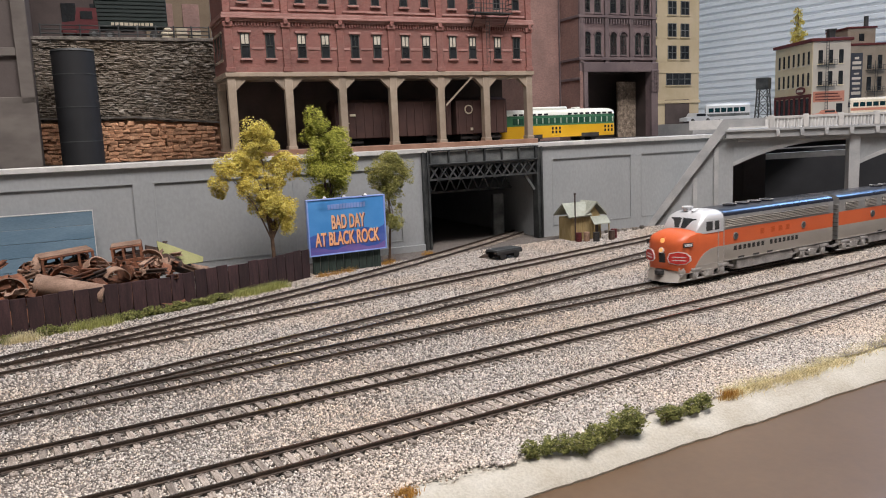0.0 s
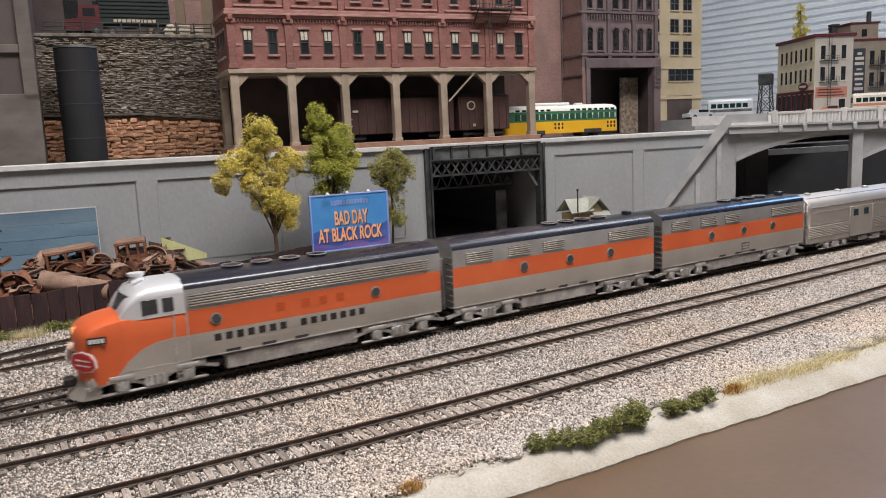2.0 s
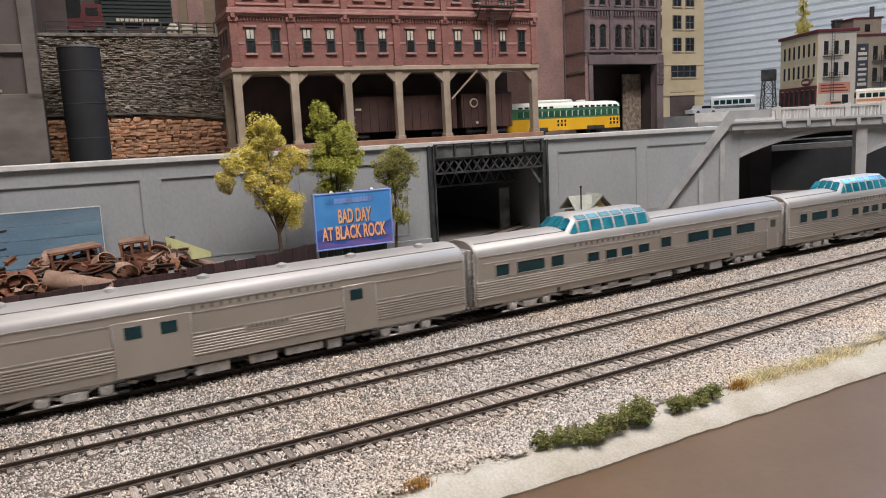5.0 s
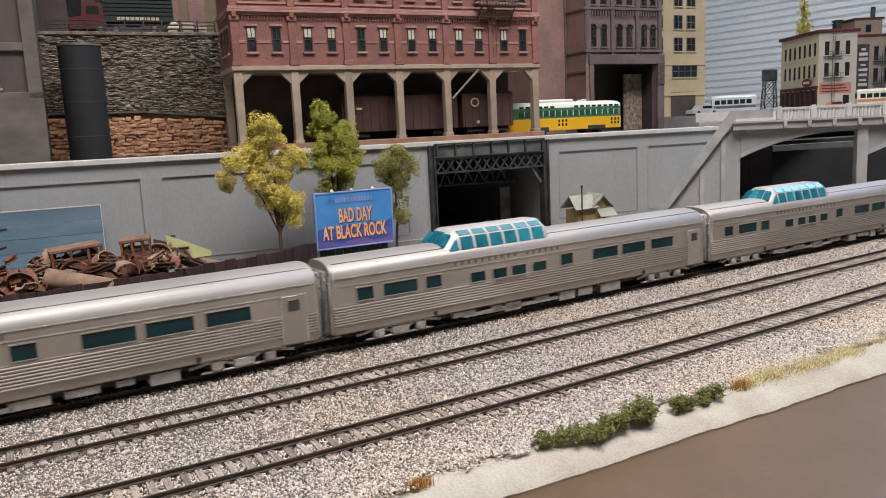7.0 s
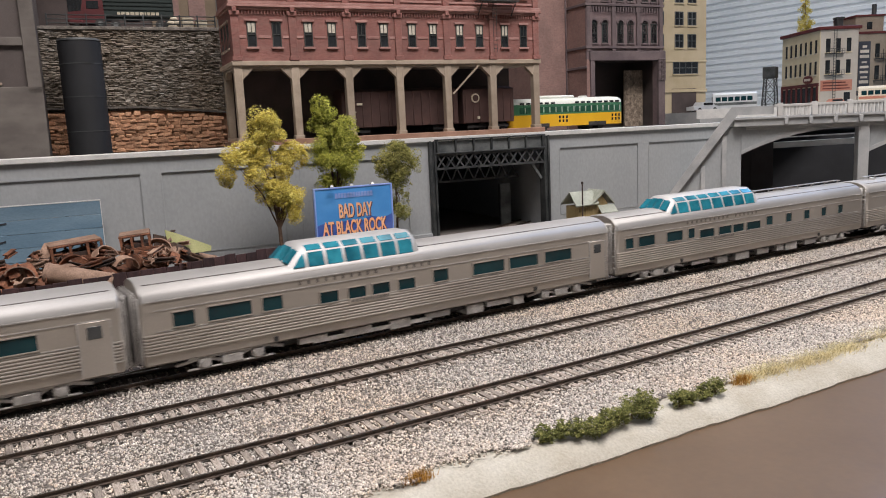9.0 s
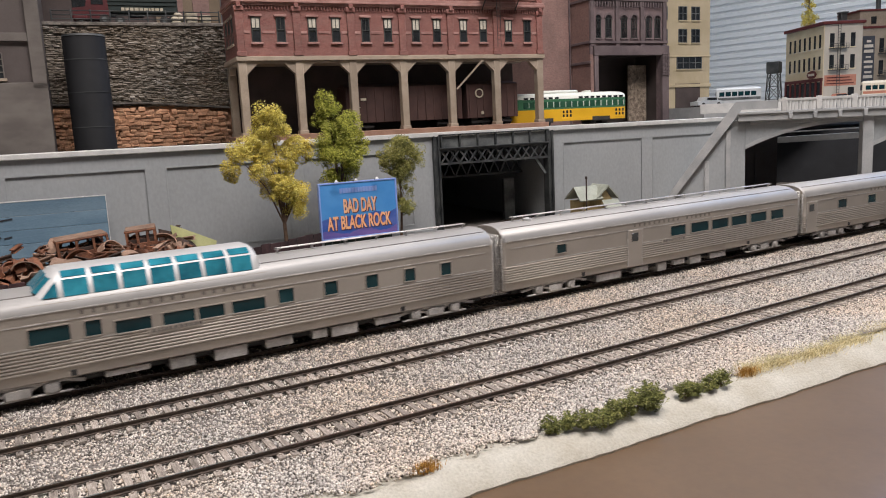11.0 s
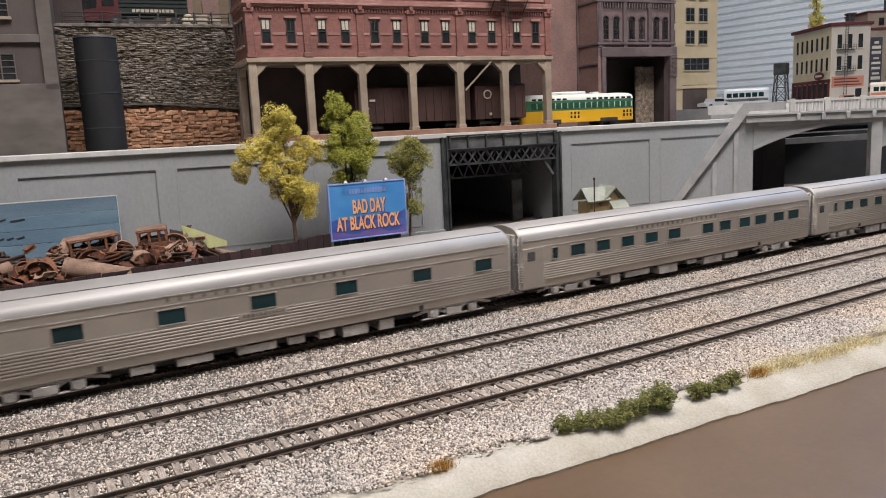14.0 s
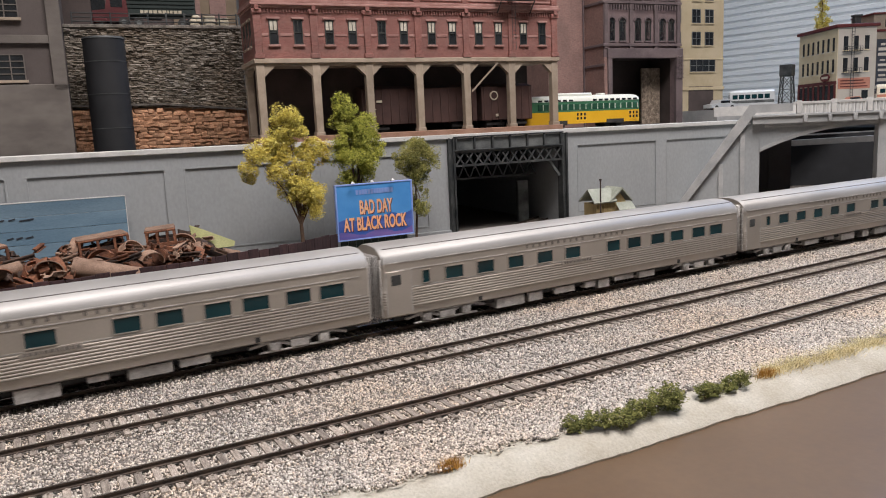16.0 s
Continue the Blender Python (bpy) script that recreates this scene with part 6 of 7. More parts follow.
def boxcar(u0, L, marks):
    o = on_deck("boxcar", u0, 3.6, 10.9, "weathered brown freight boxcar in the arcade", "freight car", "freight cars under the arcade")
    boxpart("body", (0, L, -1.5, 1.5, 0.9, 4.6), M_BOXCAR, o, bev=0.05)
    m = Mesh()
    m.slab([(-1.55, 4.6), (0, 4.95), (1.55, 4.6)], 0, L)
    q = part("roof", m, M_BOXCAR, o)
    q.matrix_basis = Matrix.Translation((L * CM, 0, 0)) @ Matrix.Rotation(radians(90), 4, "Z")
    k = 0.3
    while k < L:
        boxpart("rib", (k - 0.05, k + 0.05, -1.58, -1.5, 0.95, 4.55), M_BOXCAR, o)
        k += 0.95
    boxpart("door", (L / 2 - 1.2, L / 2 + 1.2, -1.62, -1.5, 0.95, 4.5), M_BOXCAR, o)
    if marks == "bars":
        m = Mesh()
        for i, w in enumerate((0.5, 0.75)):
            m.box(0.9 + i * 0.65, 0.9 + i * 0.65 + w * 0.8, -1.6, -1.5, 3.2, 3.42)
        for i in range(4):
            m.box(1.0, 1.3 + 0.15 * (i % 2), -1.6, -1.5, 1.4 + 0.35 * i, 1.5 + 0.35 * i)
        part("stencil_marks", m, M_CREAM, o, "pale stencil marks as bars")
    else:
        m = Mesh()
        m.rod((1.5, -1.62, 3.6), (1.5, -1.5, 3.6), 0.5, seg=24)
        p = part("round_emblem", m, M_CREAM, o, "pale round emblem")
        m = Mesh()
        m.rod((1.5, -1.64, 3.6), (1.5, -1.6, 3.6), 0.36, seg=24)
        m.box(1.7, 2.2, -1.6, -1.5, 1.3, 1.6, slot=1)
        part("emblem_centre", m, [M_BOXCAR, M_CREAM], p)
    for x in (1.8, L - 1.8):
        m = Mesh()
        for e in (-0.7, 0.7):
            m.rod((x + e, -1.0, 0.5), (x + e, 1.0, 0.5), 0.5, seg=14)
        m.box(x - 1.2, x + 1.2, -1.25, -1.0, 0.35, 0.7, bev=0.05)
        part("truck", m, M_BLACKU, o)


streetcar()
boxcar(32.6, 13.2, "bars")
boxcar(46.4, 6.4, "emblem")

# ---- far street: corner hotel, annex, buses, cars, tower ----
M_CREAMW = mat("cream_stucco", (0.72, 0.60, 0.38), (0.80, 0.70, 0.50), scale=20, rough=0.85, grain=0.06)
M_PALEW = mat("pale_plaster", (0.55, 0.50, 0.42), (0.64, 0.59, 0.51), scale=20, rough=0.85, grain=0.06)
M_DKRED = mat("dark_red_trim", (0.09, 0.014, 0.013), (0.13, 0.024, 0.021), scale=40, rough=0.6)
M_SALMON = mat("salmon_wall_paint", (0.50, 0.20, 0.13), (0.58, 0.27, 0.19), scale=40, rough=0.8)
M_ANNEX = mat("tan_annex_plaster", (0.30, 0.25, 0.19), (0.38, 0.32, 0.25), scale=30, rough=0.85)
M_SIGNBL = mat("blue_black_sign", (0.03, 0.035, 0.045), (0.05, 0.055, 0.07), scale=60, rough=0.6)
M_BUSW = mat("bus_silver_white", (0.55, 0.57, 0.58), (0.66, 0.68, 0.69), scale=30, rough=0.35, metal=0.3, grain=0.05)


def corner_hotel():
    o = thing("corner_hotel", 164.0, 105.4, 10.4, -30, "cream three-storey corner hotel with dark red cornice", "building")
    H_ = 18.8
    m = Mesh()
    m.box(0, 8.5, 0, 18, 0, H_)
    part("pale_wall", m, M_PALEW, o)
    m = Mesh()
    m.box(-0.15, 0.02, 0, 18, 0, H_ - 0.3)
    part("cream_wall", m, M_CREAMW, o)
    m = Mesh()
    m.box(-0.7, 9.0, -0.6, 18.4, H_ - 0.2, H_ + 0.5, bev=0.1)
    part("cornice", m, M_DKRED, o)
    for k in range(7):
        for z in (9.0, 13.7):
            g = Mesh()
            y = 1.6 + k * 2.35
            g.box(-0.22, -0.1, y - 0.42, y + 0.42, z, z + 2.9, bev=0.03)
            w = part("window", g, M_WINDARK, o)
            boxpart("sill", (-0.35, -0.1, y - 0.55, y + 0.55, z - 0.22, z), M_PALEW, w)
    m = Mesh()
    m.box(-0.35, 0, 0, 18, 6.4, 7.1, bev=0.05)
    m.box(-0.3, 0, 0, 18, 0, 2.6, bev=0.05)
    part("shopfront_band", m, M_DKRED, o)
    for k in range(8):
        boxpart("shop_pillar", (-0.4, -0.1, 0.1 + k * 2.45, 0.75 + k * 2.45, 0, 6.5), M_DKRED, o)
    for k in range(7):
        boxpart("shop_window", (-0.25, -0.1, 0.85 + k * 2.45, 2.45 + k * 2.45, 2.6, 6.2), M_WINDARK, o)
    m = Mesh()
    m.slab([(math.cos(a * math.pi / 8) * 2.1, math.sin(a * math.pi / 8) * 0.9) for a in range(16)], -0.1, 0.1)
    m.box(-1.4, 1.4, -0.16, 0, -0.25, 0.25, slot=1)
    part("oval_sign", m, [M_DKRED, M_PALEW], o, "dark red oval sign with a pale bar", at=(-0.7, 4.0, 8.0, Matrix.Rotation(radians(-90), 4, "Z")))
    for x in (1.7, 4.0, 6.4):
        for z in (9.0, 13.7):
            g = Mesh()
            g.box(x - 0.5, x + 0.5, -0.1, 0.05, z, z + 3.0, bev=0.03)
            w = part("window", g, M_WINDARK, o)
            boxpart("sill", (x - 0.65, x + 0.65, -0.25, 0.05, z - 0.22, z), M_CREAMW, w)
    boxpart("painted_sign", (0.2, 7.4, -0.06, 0.04, 5.2, 7.6), M_SALMON, o, "faded salmon painted wall sign")
    for k in range(3):
        boxpart("sign_line", (0.7, 6.9 - 0.5 * k, -0.08, -0.05, 5.6 + 0.65 * k, 5.85 + 0.65 * k), M_DKRED, o, "faded unreadable line of writing")
    boxpart("side_door", (5.6, 7.0, -0.08, 0.05, 2.0, 4.8), M_WINDARK, o)
    f = Mesh()
    for z in (8.7, 13.4):
        f.box(0.9, 5.0, -1.0, 0.05, z - 0.1, z)
        for h in (0.5, 1.0):
            f.bar((0.9, -1.0, z + h), (5.0, -1.0, z + h), 0.08, 0.08)
        for k in range(8):
            f.bar((0.9 + k * 0.585, -1.0, z), (0.9 + k * 0.585, -1.0, z + 1.0), 0.06, 0.06)
    for s in (2.6, 3.2):
        f.bar((s, -0.8, 2.0), (s, -0.8, 18.5), 0.08, 0.08)
    for k in range(24):
        f.bar((2.6, -0.8, 2.4 + k * 0.66), (3.2, -0.8, 2.4 + k * 0.66), 0.06, 0.06)
    part("fire_escape", f, M_STEEL, o)
    m = Mesh()
    m.box(5.2, 6.6, 3.0, 4.4, H_ + 0.4, H_ + 2.6, bev=0.1)
    m.box(5.0, 6.8, 2.8, 4.6, H_ + 2.4, H_ + 2.8)
    part("chimney", m, M_STEEL, o)
    a = thing("hotel_annex", 171.5, 101.2, 10.4, -30, "tan plaster annex with a tall dark painted sign", "building")
    m = Mesh()
    m.box(0, 9.0, 0.4, 12, 0, 17.5)
    m.box(0.6, 7.0, 2.5, 12, 17.5, 21.5)
    part("wall", m, M_ANNEX, a)
    m = Mesh()
    m.box(-0.1, 9.3, 0.1, 12, 17.4, 17.9, bev=0.05)
    m.box(0.4, 7.3, 2.2, 12, 21.4, 21.8, bev=0.05)
    part("cornice", m, M_DKRED, a)
    boxpart("sign_panel", (0.3, 3.0, 0.3, 0.42, 5.6, 15.8), M_SIGNBL, a)
    for k, (w, h) in enumerate(((1.0, 0.7), (2.0, 0.9), (2.1, 0.9), (1.2, 0.5), (2.0, 0.7), (1.9, 0.7), (1.6, 0.6), (2.1, 0.9))):
        z = 14.4 - k * 1.12
        boxpart("sign_bar", (1.65 - w / 2, 1.65 + w / 2, 0.24, 0.32, z, z + h * 0.75), M_PALEW, a)
    for x in (4.6, 7.0):
        for z in (7.4, 12.2):
            boxpart("window", (x - 0.5, x + 0.5, 0.3, 0.45, z, z + 3.0), M_WINDARK, a)
    f = Mesh()
    for z in (7.1, 11.9):
        f.box(3.8, 7.8, -0.7, 0.42, z - 0.1, z)
        for h in (0.5, 1.0):
            f.bar((3.8, -0.7, z + h), (7.8, -0.7, z + h), 0.08, 0.08)
        for k in range(8):
            f.bar((3.8 + k * 0.57, -0.7, z), (3.8 + k * 0.57, -0.7, z + 1.0), 0.06, 0.06)
    for e in (5.5, 6.1):
        f.bar((e, -0.5, 2.0), (e, -0.5, 14.0), 0.08, 0.08)
    part("fire_escape", f, M_STEEL, a)
    boxpart("attic_window", (3.2, 4.4, 2.4, 2.55, 18.6, 20.2), M_WINDARK, a)
    m = Mesh()
    m.rod((5.6, 4, 21.6), (5.6, 4, 24.2), 0.5, seg=10)
    part("stove_pipe", m, M_STEEL, a)


def bus(x, y, rz, L, low, band, label):
    o = thing("bus", x, y, 12.0, rz, label, "bus", "parked buses")
    hw = 1.3
    def sec(px, k):
        return [(px, -hw, 0.5), (px, -hw, 2.3), (px, -hw * 0.95, 2.9), (px, -hw * 0.6, 3.3 * k), (px, hw * 0.6, 3.3 * k), (px, hw * 0.95, 2.9), (px, hw, 2.3), (px, hw, 0.5)]
    m = Mesh()
    m.loft([sec(px, k) for px, k in ((0.0, 0.93), (0.3, 1.0), (L - 0.3, 1.0), (L, 0.93))])
    part("body", m, low, o)
    boxpart("stripe", (0.1, L - 0.1, -hw - 0.03, -hw + 0.05, 1.05, 1.5), band, o)
    n = int((L - 1.0) / 1.05)
    for k in range(n):
        boxpart("window", (0.5 + k * 1.05, 0.5 + k * 1.05 + 0.85, -hw - 0.03, -hw + 0.1, 1.75, 2.5), M_TEAL, o)
    for s in (-0.6, 0.6):
        boxpart("windscreen", (-0.05, 0.1, s - 0.5, s + 0.5, 1.7, 2.6), M_WINDARK, o)
    for px in (2.0, L - 2.2):
        for py in (-1.1, 1.1):
            wheel(o, px, py, 0.52)


def parked_car(x, y, z, rz, paint, label):
    o = thing("parked_car", x, y, z, rz, label, "car", "parked cars")
    m = Mesh()
    m.slab([(0, 0.35), (0, 0.9), (1.3, 1.05), (1.8, 1.65), (3.7, 1.65), (4.3, 1.05), (5.4, 0.9), (5.4, 0.35)], -0.95, 0.95)
    part("body", m, paint, o)
    boxpart("side_glass", (1.9, 3.9, -0.98, -0.9, 1.1, 1.5), M_WINDARK, o)
    for px in (1.1, 4.3):
        for py in (-0.85, 0.85):
            wheel(o, px, py, 0.38)


def tower():
    o = thing("lattice_tower", 162.4, 116.8, 10.4, 20, "dark lattice water tower frame", "tower")
    m = Mesh()
    c = [(-1.6, -1.6), (1.6, -1.6), (1.6, 1.6), (-1.6, 1.6)]
    for i in range(4):
        (a, b), (p, q) = c[i], c[(i + 1) % 4]
        m.bar((a, b, 0), (a * 0.7, b * 0.7, 9), 0.22, 0.22)
        for z in (0, 3, 6):
            k, l = 1 - 0.033 * z, 1 - 0.033 * (z + 3)
            m.bar((a * k, b * k, z), (p * l, q * l, z + 3), 0.12, 0.12)
            m.bar((p * k, q * k, z), (a * l, b * l, z + 3), 0.12, 0.12)
            m.bar((a * l, b * l, z + 3), (p * l, q * l, z + 3), 0.14, 0.14)
    part("frame", m, M_STEEL, o)
    boxpart("cabin", (-1.4, 1.4, -1.4, 1.4, 9.0, 11.6), M_STEEL, o, bev=0.1)


corner_hotel()
bus(114.0, 93.8, -48, 7.4, M_BUSW, M_STEELLT, "silver-white coach parked on the street")
bus(136.5, 80.5, -52, 9.5, mat("bus_cream", (0.62, 0.55, 0.42), (0.7, 0.63, 0.5), scale=30, rough=0.4), M_SALMON, "cream bus with a salmon red stripe")
parked_car(101.0, 87.5, 12.0, -8, M_BUSW, "pale grey parked sedan")
parked_car(150.0, 96.0, 12.0, -40, M_SALMON, "salmon parked sedan by the hotel")
parked_car(158.0, 90.5, 12.0, -40, M_BUSW, "pale parked sedan by the hotel")
tower()

# ---- trees and plants ----
M_BARK = mat("brown_bark", (0.09, 0.055, 0.035), (0.16, 0.1, 0.065), scale=200, rough=0.9, grain=0.3)
M_LEAFY = island_mat("yellow_foliage", [(0, (0.26, 0.19, 0.03)), (0.3, (0.54, 0.43, 0.07)), (0.7, (0.74, 0.62, 0.13)), (1, (0.86, 0.76, 0.26))], scale=300)
M_LEAFG = island_mat("green_foliage", [(0, (0.06, 0.075, 0.01)), (0.35, (0.25, 0.26, 0.03)), (0.75, (0.46, 0.46, 0.07)), (1, (0.64, 0.61, 0.15))], scale=300)
M_LEAFO = island_mat("olive_foliage", [(0, (0.055, 0.06, 0.015)), (0.4, (0.2, 0.2, 0.048)), (0.8, (0.35, 0.325, 0.09)), (1, (0.5, 0.44, 0.15))], scale=300)
M_BUSH = island_mat("dark_bush", [(0, (0.045, 0.05, 0.014)), (0.4, (0.125, 0.135, 0.035)), (0.8, (0.23, 0.235, 0.07)), (1, (0.36, 0.35, 0.13))], scale=400)
M_STRAW = island_mat("straw_grass", [(0, (0.5, 0.42, 0.22)), (0.5, (0.66, 0.58, 0.34)), (1, (0.78, 0.72, 0.48))], scale=400)
M_GRASSG = island_mat("yellow_green_grass", [(0, (0.18, 0.2, 0.05)), (0.5, (0.38, 0.4, 0.12)), (1, (0.6, 0.58, 0.25))], scale=400)
M_ORANGEW = island_mat("orange_weeds", [(0, (0.24, 0.11, 0.02)), (0.5, (0.48, 0.25, 0.05)), (1, (0.65, 0.42, 0.13))], scale=400)


def leaves(m, c, r, n, seed, size=0.13, squash=1.0):
    """Small leaves in a ragged clump round c."""
    rng = random.Random(seed)
    lumps = [(Vector((rng.gauss(0, 1), rng.gauss(0, 1), rng.gauss(0, 1))).normalized() * rng.uniform(0.4, 0.95), rng.uniform(0.16, 0.42)) for _ in range(26)]
    for _ in range(n):
        l, lr = rng.choice(lumps)
        d = Vector((rng.gauss(0, 1), rng.gauss(0, 1), rng.gauss(0, 1))).normalized()
        p = (l + d * lr * rng.uniform(0.6, 1.1)) * r
        p = Vector((c[0] + p.x, c[1] + p.y * 0.9, c[2] + p.z * squash))
        a = Vector((rng.gauss(0, 1), rng.gauss(0, 1), rng.gauss(0, 0.7))).normalized()
        b = a.orthogonal().normalized()
        s = size * rng.uniform(0.6, 1.3)
        m.add([p - a * s, p + b * s * 0.36, p + a * s, p - b * s * 0.36], [(0, 1, 2, 3)])


def tree(x, y, z, trunk, limbs, clumps, leaf, label, n=1500, size=0.13):
    o = thing("tree", x, y, z, 0, label, "tree")
    m = Mesh()
    for (p, q, r0, r1) in trunk + limbs:
        m.rod(p, q, r0, r1, seg=8)
    part("trunk", m, M_BARK, o)
    m = Mesh()
    for i, (c, r) in enumerate(clumps):
        leaves(m, c, r * 1.24, int(n * r * r / 1.1), int(x * 10) + i, size)
    part("crown", m, leaf, o, fix=False, smooth=False)


def branches(base, clumps, r0=0.09):
    out = []
    for c, r in clumps:
        mid = ((base[0] + c[0]) / 2 + 0.2, (base[1] + c[1]) / 2, base[2] * 0.4 + c[2] * 0.6)
        out += [(base, mid, r0, r0 * 0.6), (mid, c, r0 * 0.6, r0 * 0.25)]
    return out


Y1 = [((-0.6, 0.2, 11.9), 1.65), ((-0.9, 0, 12.9), 0.8), ((1.75, 0, 10.3), 1.2), ((0.75, 0, 9.4), 1.05), ((-0.2, -0.2, 8.2), 1.05), ((-0.5, 0, 6.9), 1.15), ((0.4, 0, 5.7), 1.65), ((1.25, 0, 6.1), 0.95), ((-3.2, 0, 8.95), 1.7), ((-2.0, 0, 10.6), 1.0), ((-1.4, 0, 9.9), 0.8)]
tree(22.6, 66.0, -0.3, [((0, 0, 0), (-0.1, 0, 3.6), 0.2, 0.17)], branches((-0.1, 0, 3.4), Y1), Y1, M_LEAFY, "tall yellow autumn tree behind the board fence", 3600, 0.1)
G1 = [((-0.9, 0, 13.9), 0.95), ((-0.6, 0, 12.6), 1.3), ((1.5, 0.2, 11.9), 1.25), ((0.7, 0, 10.8), 1.6), ((-0.5, 0, 10.2), 1.7), ((1.6, 0, 9.8), 1.3), ((0.3, -0.2, 8.6), 1.8), ((0.1, 0, 7.0), 1.5)]
tree(28.15, 66.3, -0.3, [((0, 0, 0), (0, 0, 5.2), 0.22, 0.18)], branches((0, 0, 5.0), G1), G1, M_LEAFG, "tall green tree behind the billboard", 3200, 0.1)
O1 = [((0.0, 0, 9.0), 1.5), ((1.1, 0, 8.6), 1.25), ((-1.0, 0, 8.3), 1.2), ((0.1, 0, 7.4), 1.2), ((0.1, -0.3, 4.5), 1.2), ((0.3, 0, 9.7), 1.0)]
tree(34.5, 66.0, -0.3, [((-0.3, 0, 0), (0.0, 0, 4.0), 0.15, 0.1), ((0, 0, 4.0), (-0.1, 0, 6.8), 0.1, 0.07)], branches((-0.05, 0, 6.0), O1, 0.06), O1, M_LEAFO, "slim olive green tree beside the billboard", 3000, 0.095)
D1 = [((0, 0, 27), 1.5), ((0.3, 0, 24), 1.9), ((-0.2, 0, 21), 2.0), ((0, 0, 29.4), 1.0)]
tree(190.5, 127.0, 10.4, [((0, 0, 0), (0, 0, 30.5), 0.5, 0.12)], [], D1, M_LEAFY, "bare yellow tree behind the hotel", 500, 0.25)


def bush(x, y, z, clumps, leaf, label, name="bush", n=520, size=0.075, category="bush", group=""):
    o = thing(name, x, y, z, 0, label, category, group)
    m = Mesh()
    for i, (c, r) in enumerate(clumps):
        leaves(m, (c[0], c[1], c[2] * 0.85), r * 1.05, int(n * (0.6 + r)), int(x * 7 + y * 3) + i, size, 0.8)
        leaves(m, (c[0], c[1], c[2] * 0.35), r, int(n * 0.7), int(x * 5 + y) + i + 50, size, 0.6)
    part("foliage", m, leaf, o, fix=False, smooth=False, kind="stuff")
    m = Mesh()
    for c, r in clumps:
        m.rod((c[0], c[1], -0.1), c, 0.04, 0.02, seg=5)
    part("stems", m, M_BARK, o)


def tuft(x, y, z, w, h, n, leaf, label, seed, group="grass tufts", spread=0.6):
    o = thing("grass_tuft", x, y, z, 0, label, "grass", group)
    r = random.Random(seed)
    m = Mesh()
    for _ in range(n):
        bx, by = r.gauss(0, w * 0.38), r.gauss(0, min(0.32, w * 0.2))
        a = r.uniform(0, 6.28)
        l = h * r.uniform(0.5, 1.1)
        tx, ty = bx + math.cos(a) * l * spread * r.random(), by + math.sin(a) * l * spread * r.random()
        px, py = -math.sin(a) * 0.013, math.cos(a) * 0.013
        m.add([(bx - px, by - py, -0.05), (bx + px, by + py, -0.05), (tx, ty, l)], [(0, 1, 2)])
    part("grass_clump", m, leaf, o, fix=False, smooth=False, kind="stuff")


bush(16.4, 21.75, -0.36, [((0.5, 0.15, 0.35), 0.4), ((1.3, 0.0, 0.3), 0.4), ((1.9, -0.3, 0.32), 0.5), ((2.6, -0.5, 0.35), 0.5), ((3.2, -0.35, 0.4), 0.45), ((3.9, -0.35, 0.5), 0.5), ((4.7, -0.25, 0.65), 0.55), ((5.4, -0.3, 0.75), 0.5), ((5.3, -0.5, 0.4), 0.5)], M_BUSH, "long low dark green bush on the sandy rim", n=700, size=0.06)
bush(23.3, 21.35, -0.4, [((0.4, 0, 0.4), 0.42), ((1.0, 0.05, 0.3), 0.38), ((1.9, 0, 0.35), 0.4), ((2.7, 0.05, 0.5), 0.42)], M_BUSH, "small dark green bush on the sandy rim", n=650, size=0.06)
tuft(11.5, 21.95, -0.38, 0.6, 0.32, 420, M_ORANGEW, "orange dry weed clump on the gravel", 1, "weeds", 0.9)
tuft(28.0, 21.6, -0.4, 0.7, 0.36, 420, M_ORANGEW, "orange dry weed clump on the sand", 2, "weeds", 0.9)
for i, (x, y, w) in enumerate(((28.6, 21.95, 1.6), (30.4, 21.9, 1.6), (32.2, 21.8, 1.8), (33.8, 21.7, 1.8), (36.0, 21.7, 2.2), (39.0, 22.0, 2.6), (42.5, 22.0, 3.0))):
    tuft(x, y, -0.40, w, 0.24, 1300, M_STRAW, "pale straw static grass on the rim", 30 + i, spread=2.4)


def fence_y(x):
    k = max(0.0, x)
    return 57.3 + 0.055 * k + 0.0082 * k * k


for i, (x, d, k) in enumerate(((0.2, 1.5, "b"), (3.6, 1.1, "b"), (8.6, 1.0, "b"), (10.3, 1.0, "b"), (12.2, 1.0, "b"), (14.2, 1.0, "b"), (15.6, 0.9, "b"), (1.8, 1.8, "s"), (5.6, 1.3, "g"), (7.0, 1.2, "g"), (17.8, 1.0, "g"), (19.3, 1.0, "g"), (20.9, 1.0, "g"))):
    y = fence_y(x) - d
    if k == "b":
        bush(x, y, -0.33, [((-0.6, 0, 0.3), 0.45), ((0, 0, 0.4), 0.5), ((0.6, 0.1, 0.3), 0.42)], M_BUSH, "low dark green bush along the fence", n=330, size=0.09, group="bushes along the fence")
    else:
        tuft(x, y, -0.33, 1.5, 0.7, 900, M_STRAW if k == "s" else M_GRASSG, "straw grass tuft by the fence" if k == "s" else "yellow-green grass tuft by the fence", 70 + i, spread=0.7)
for i, (x, y) in enumerate(((26.0, 63.3), (27.4, 63.5), (28.8, 63.9), (33.3, 65.0), (34.0, 65.6), (22.8, 65.6), (39.4, 67.3))):
    tuft(x, y, -0.33, 1.0, 0.5, 260, M_ORANGEW, "rusty orange weeds by the billboard", 110 + i, "weeds", 1.0)

# ---- board fence ----
M_FENCE = mat("dark_maroon_boards", (0.028, 0.013, 0.014), (0.062, 0.03, 0.03), scale=90, rough=0.8, stretch=(4, 4, 0.6), grain=0.3, vary=0.3)


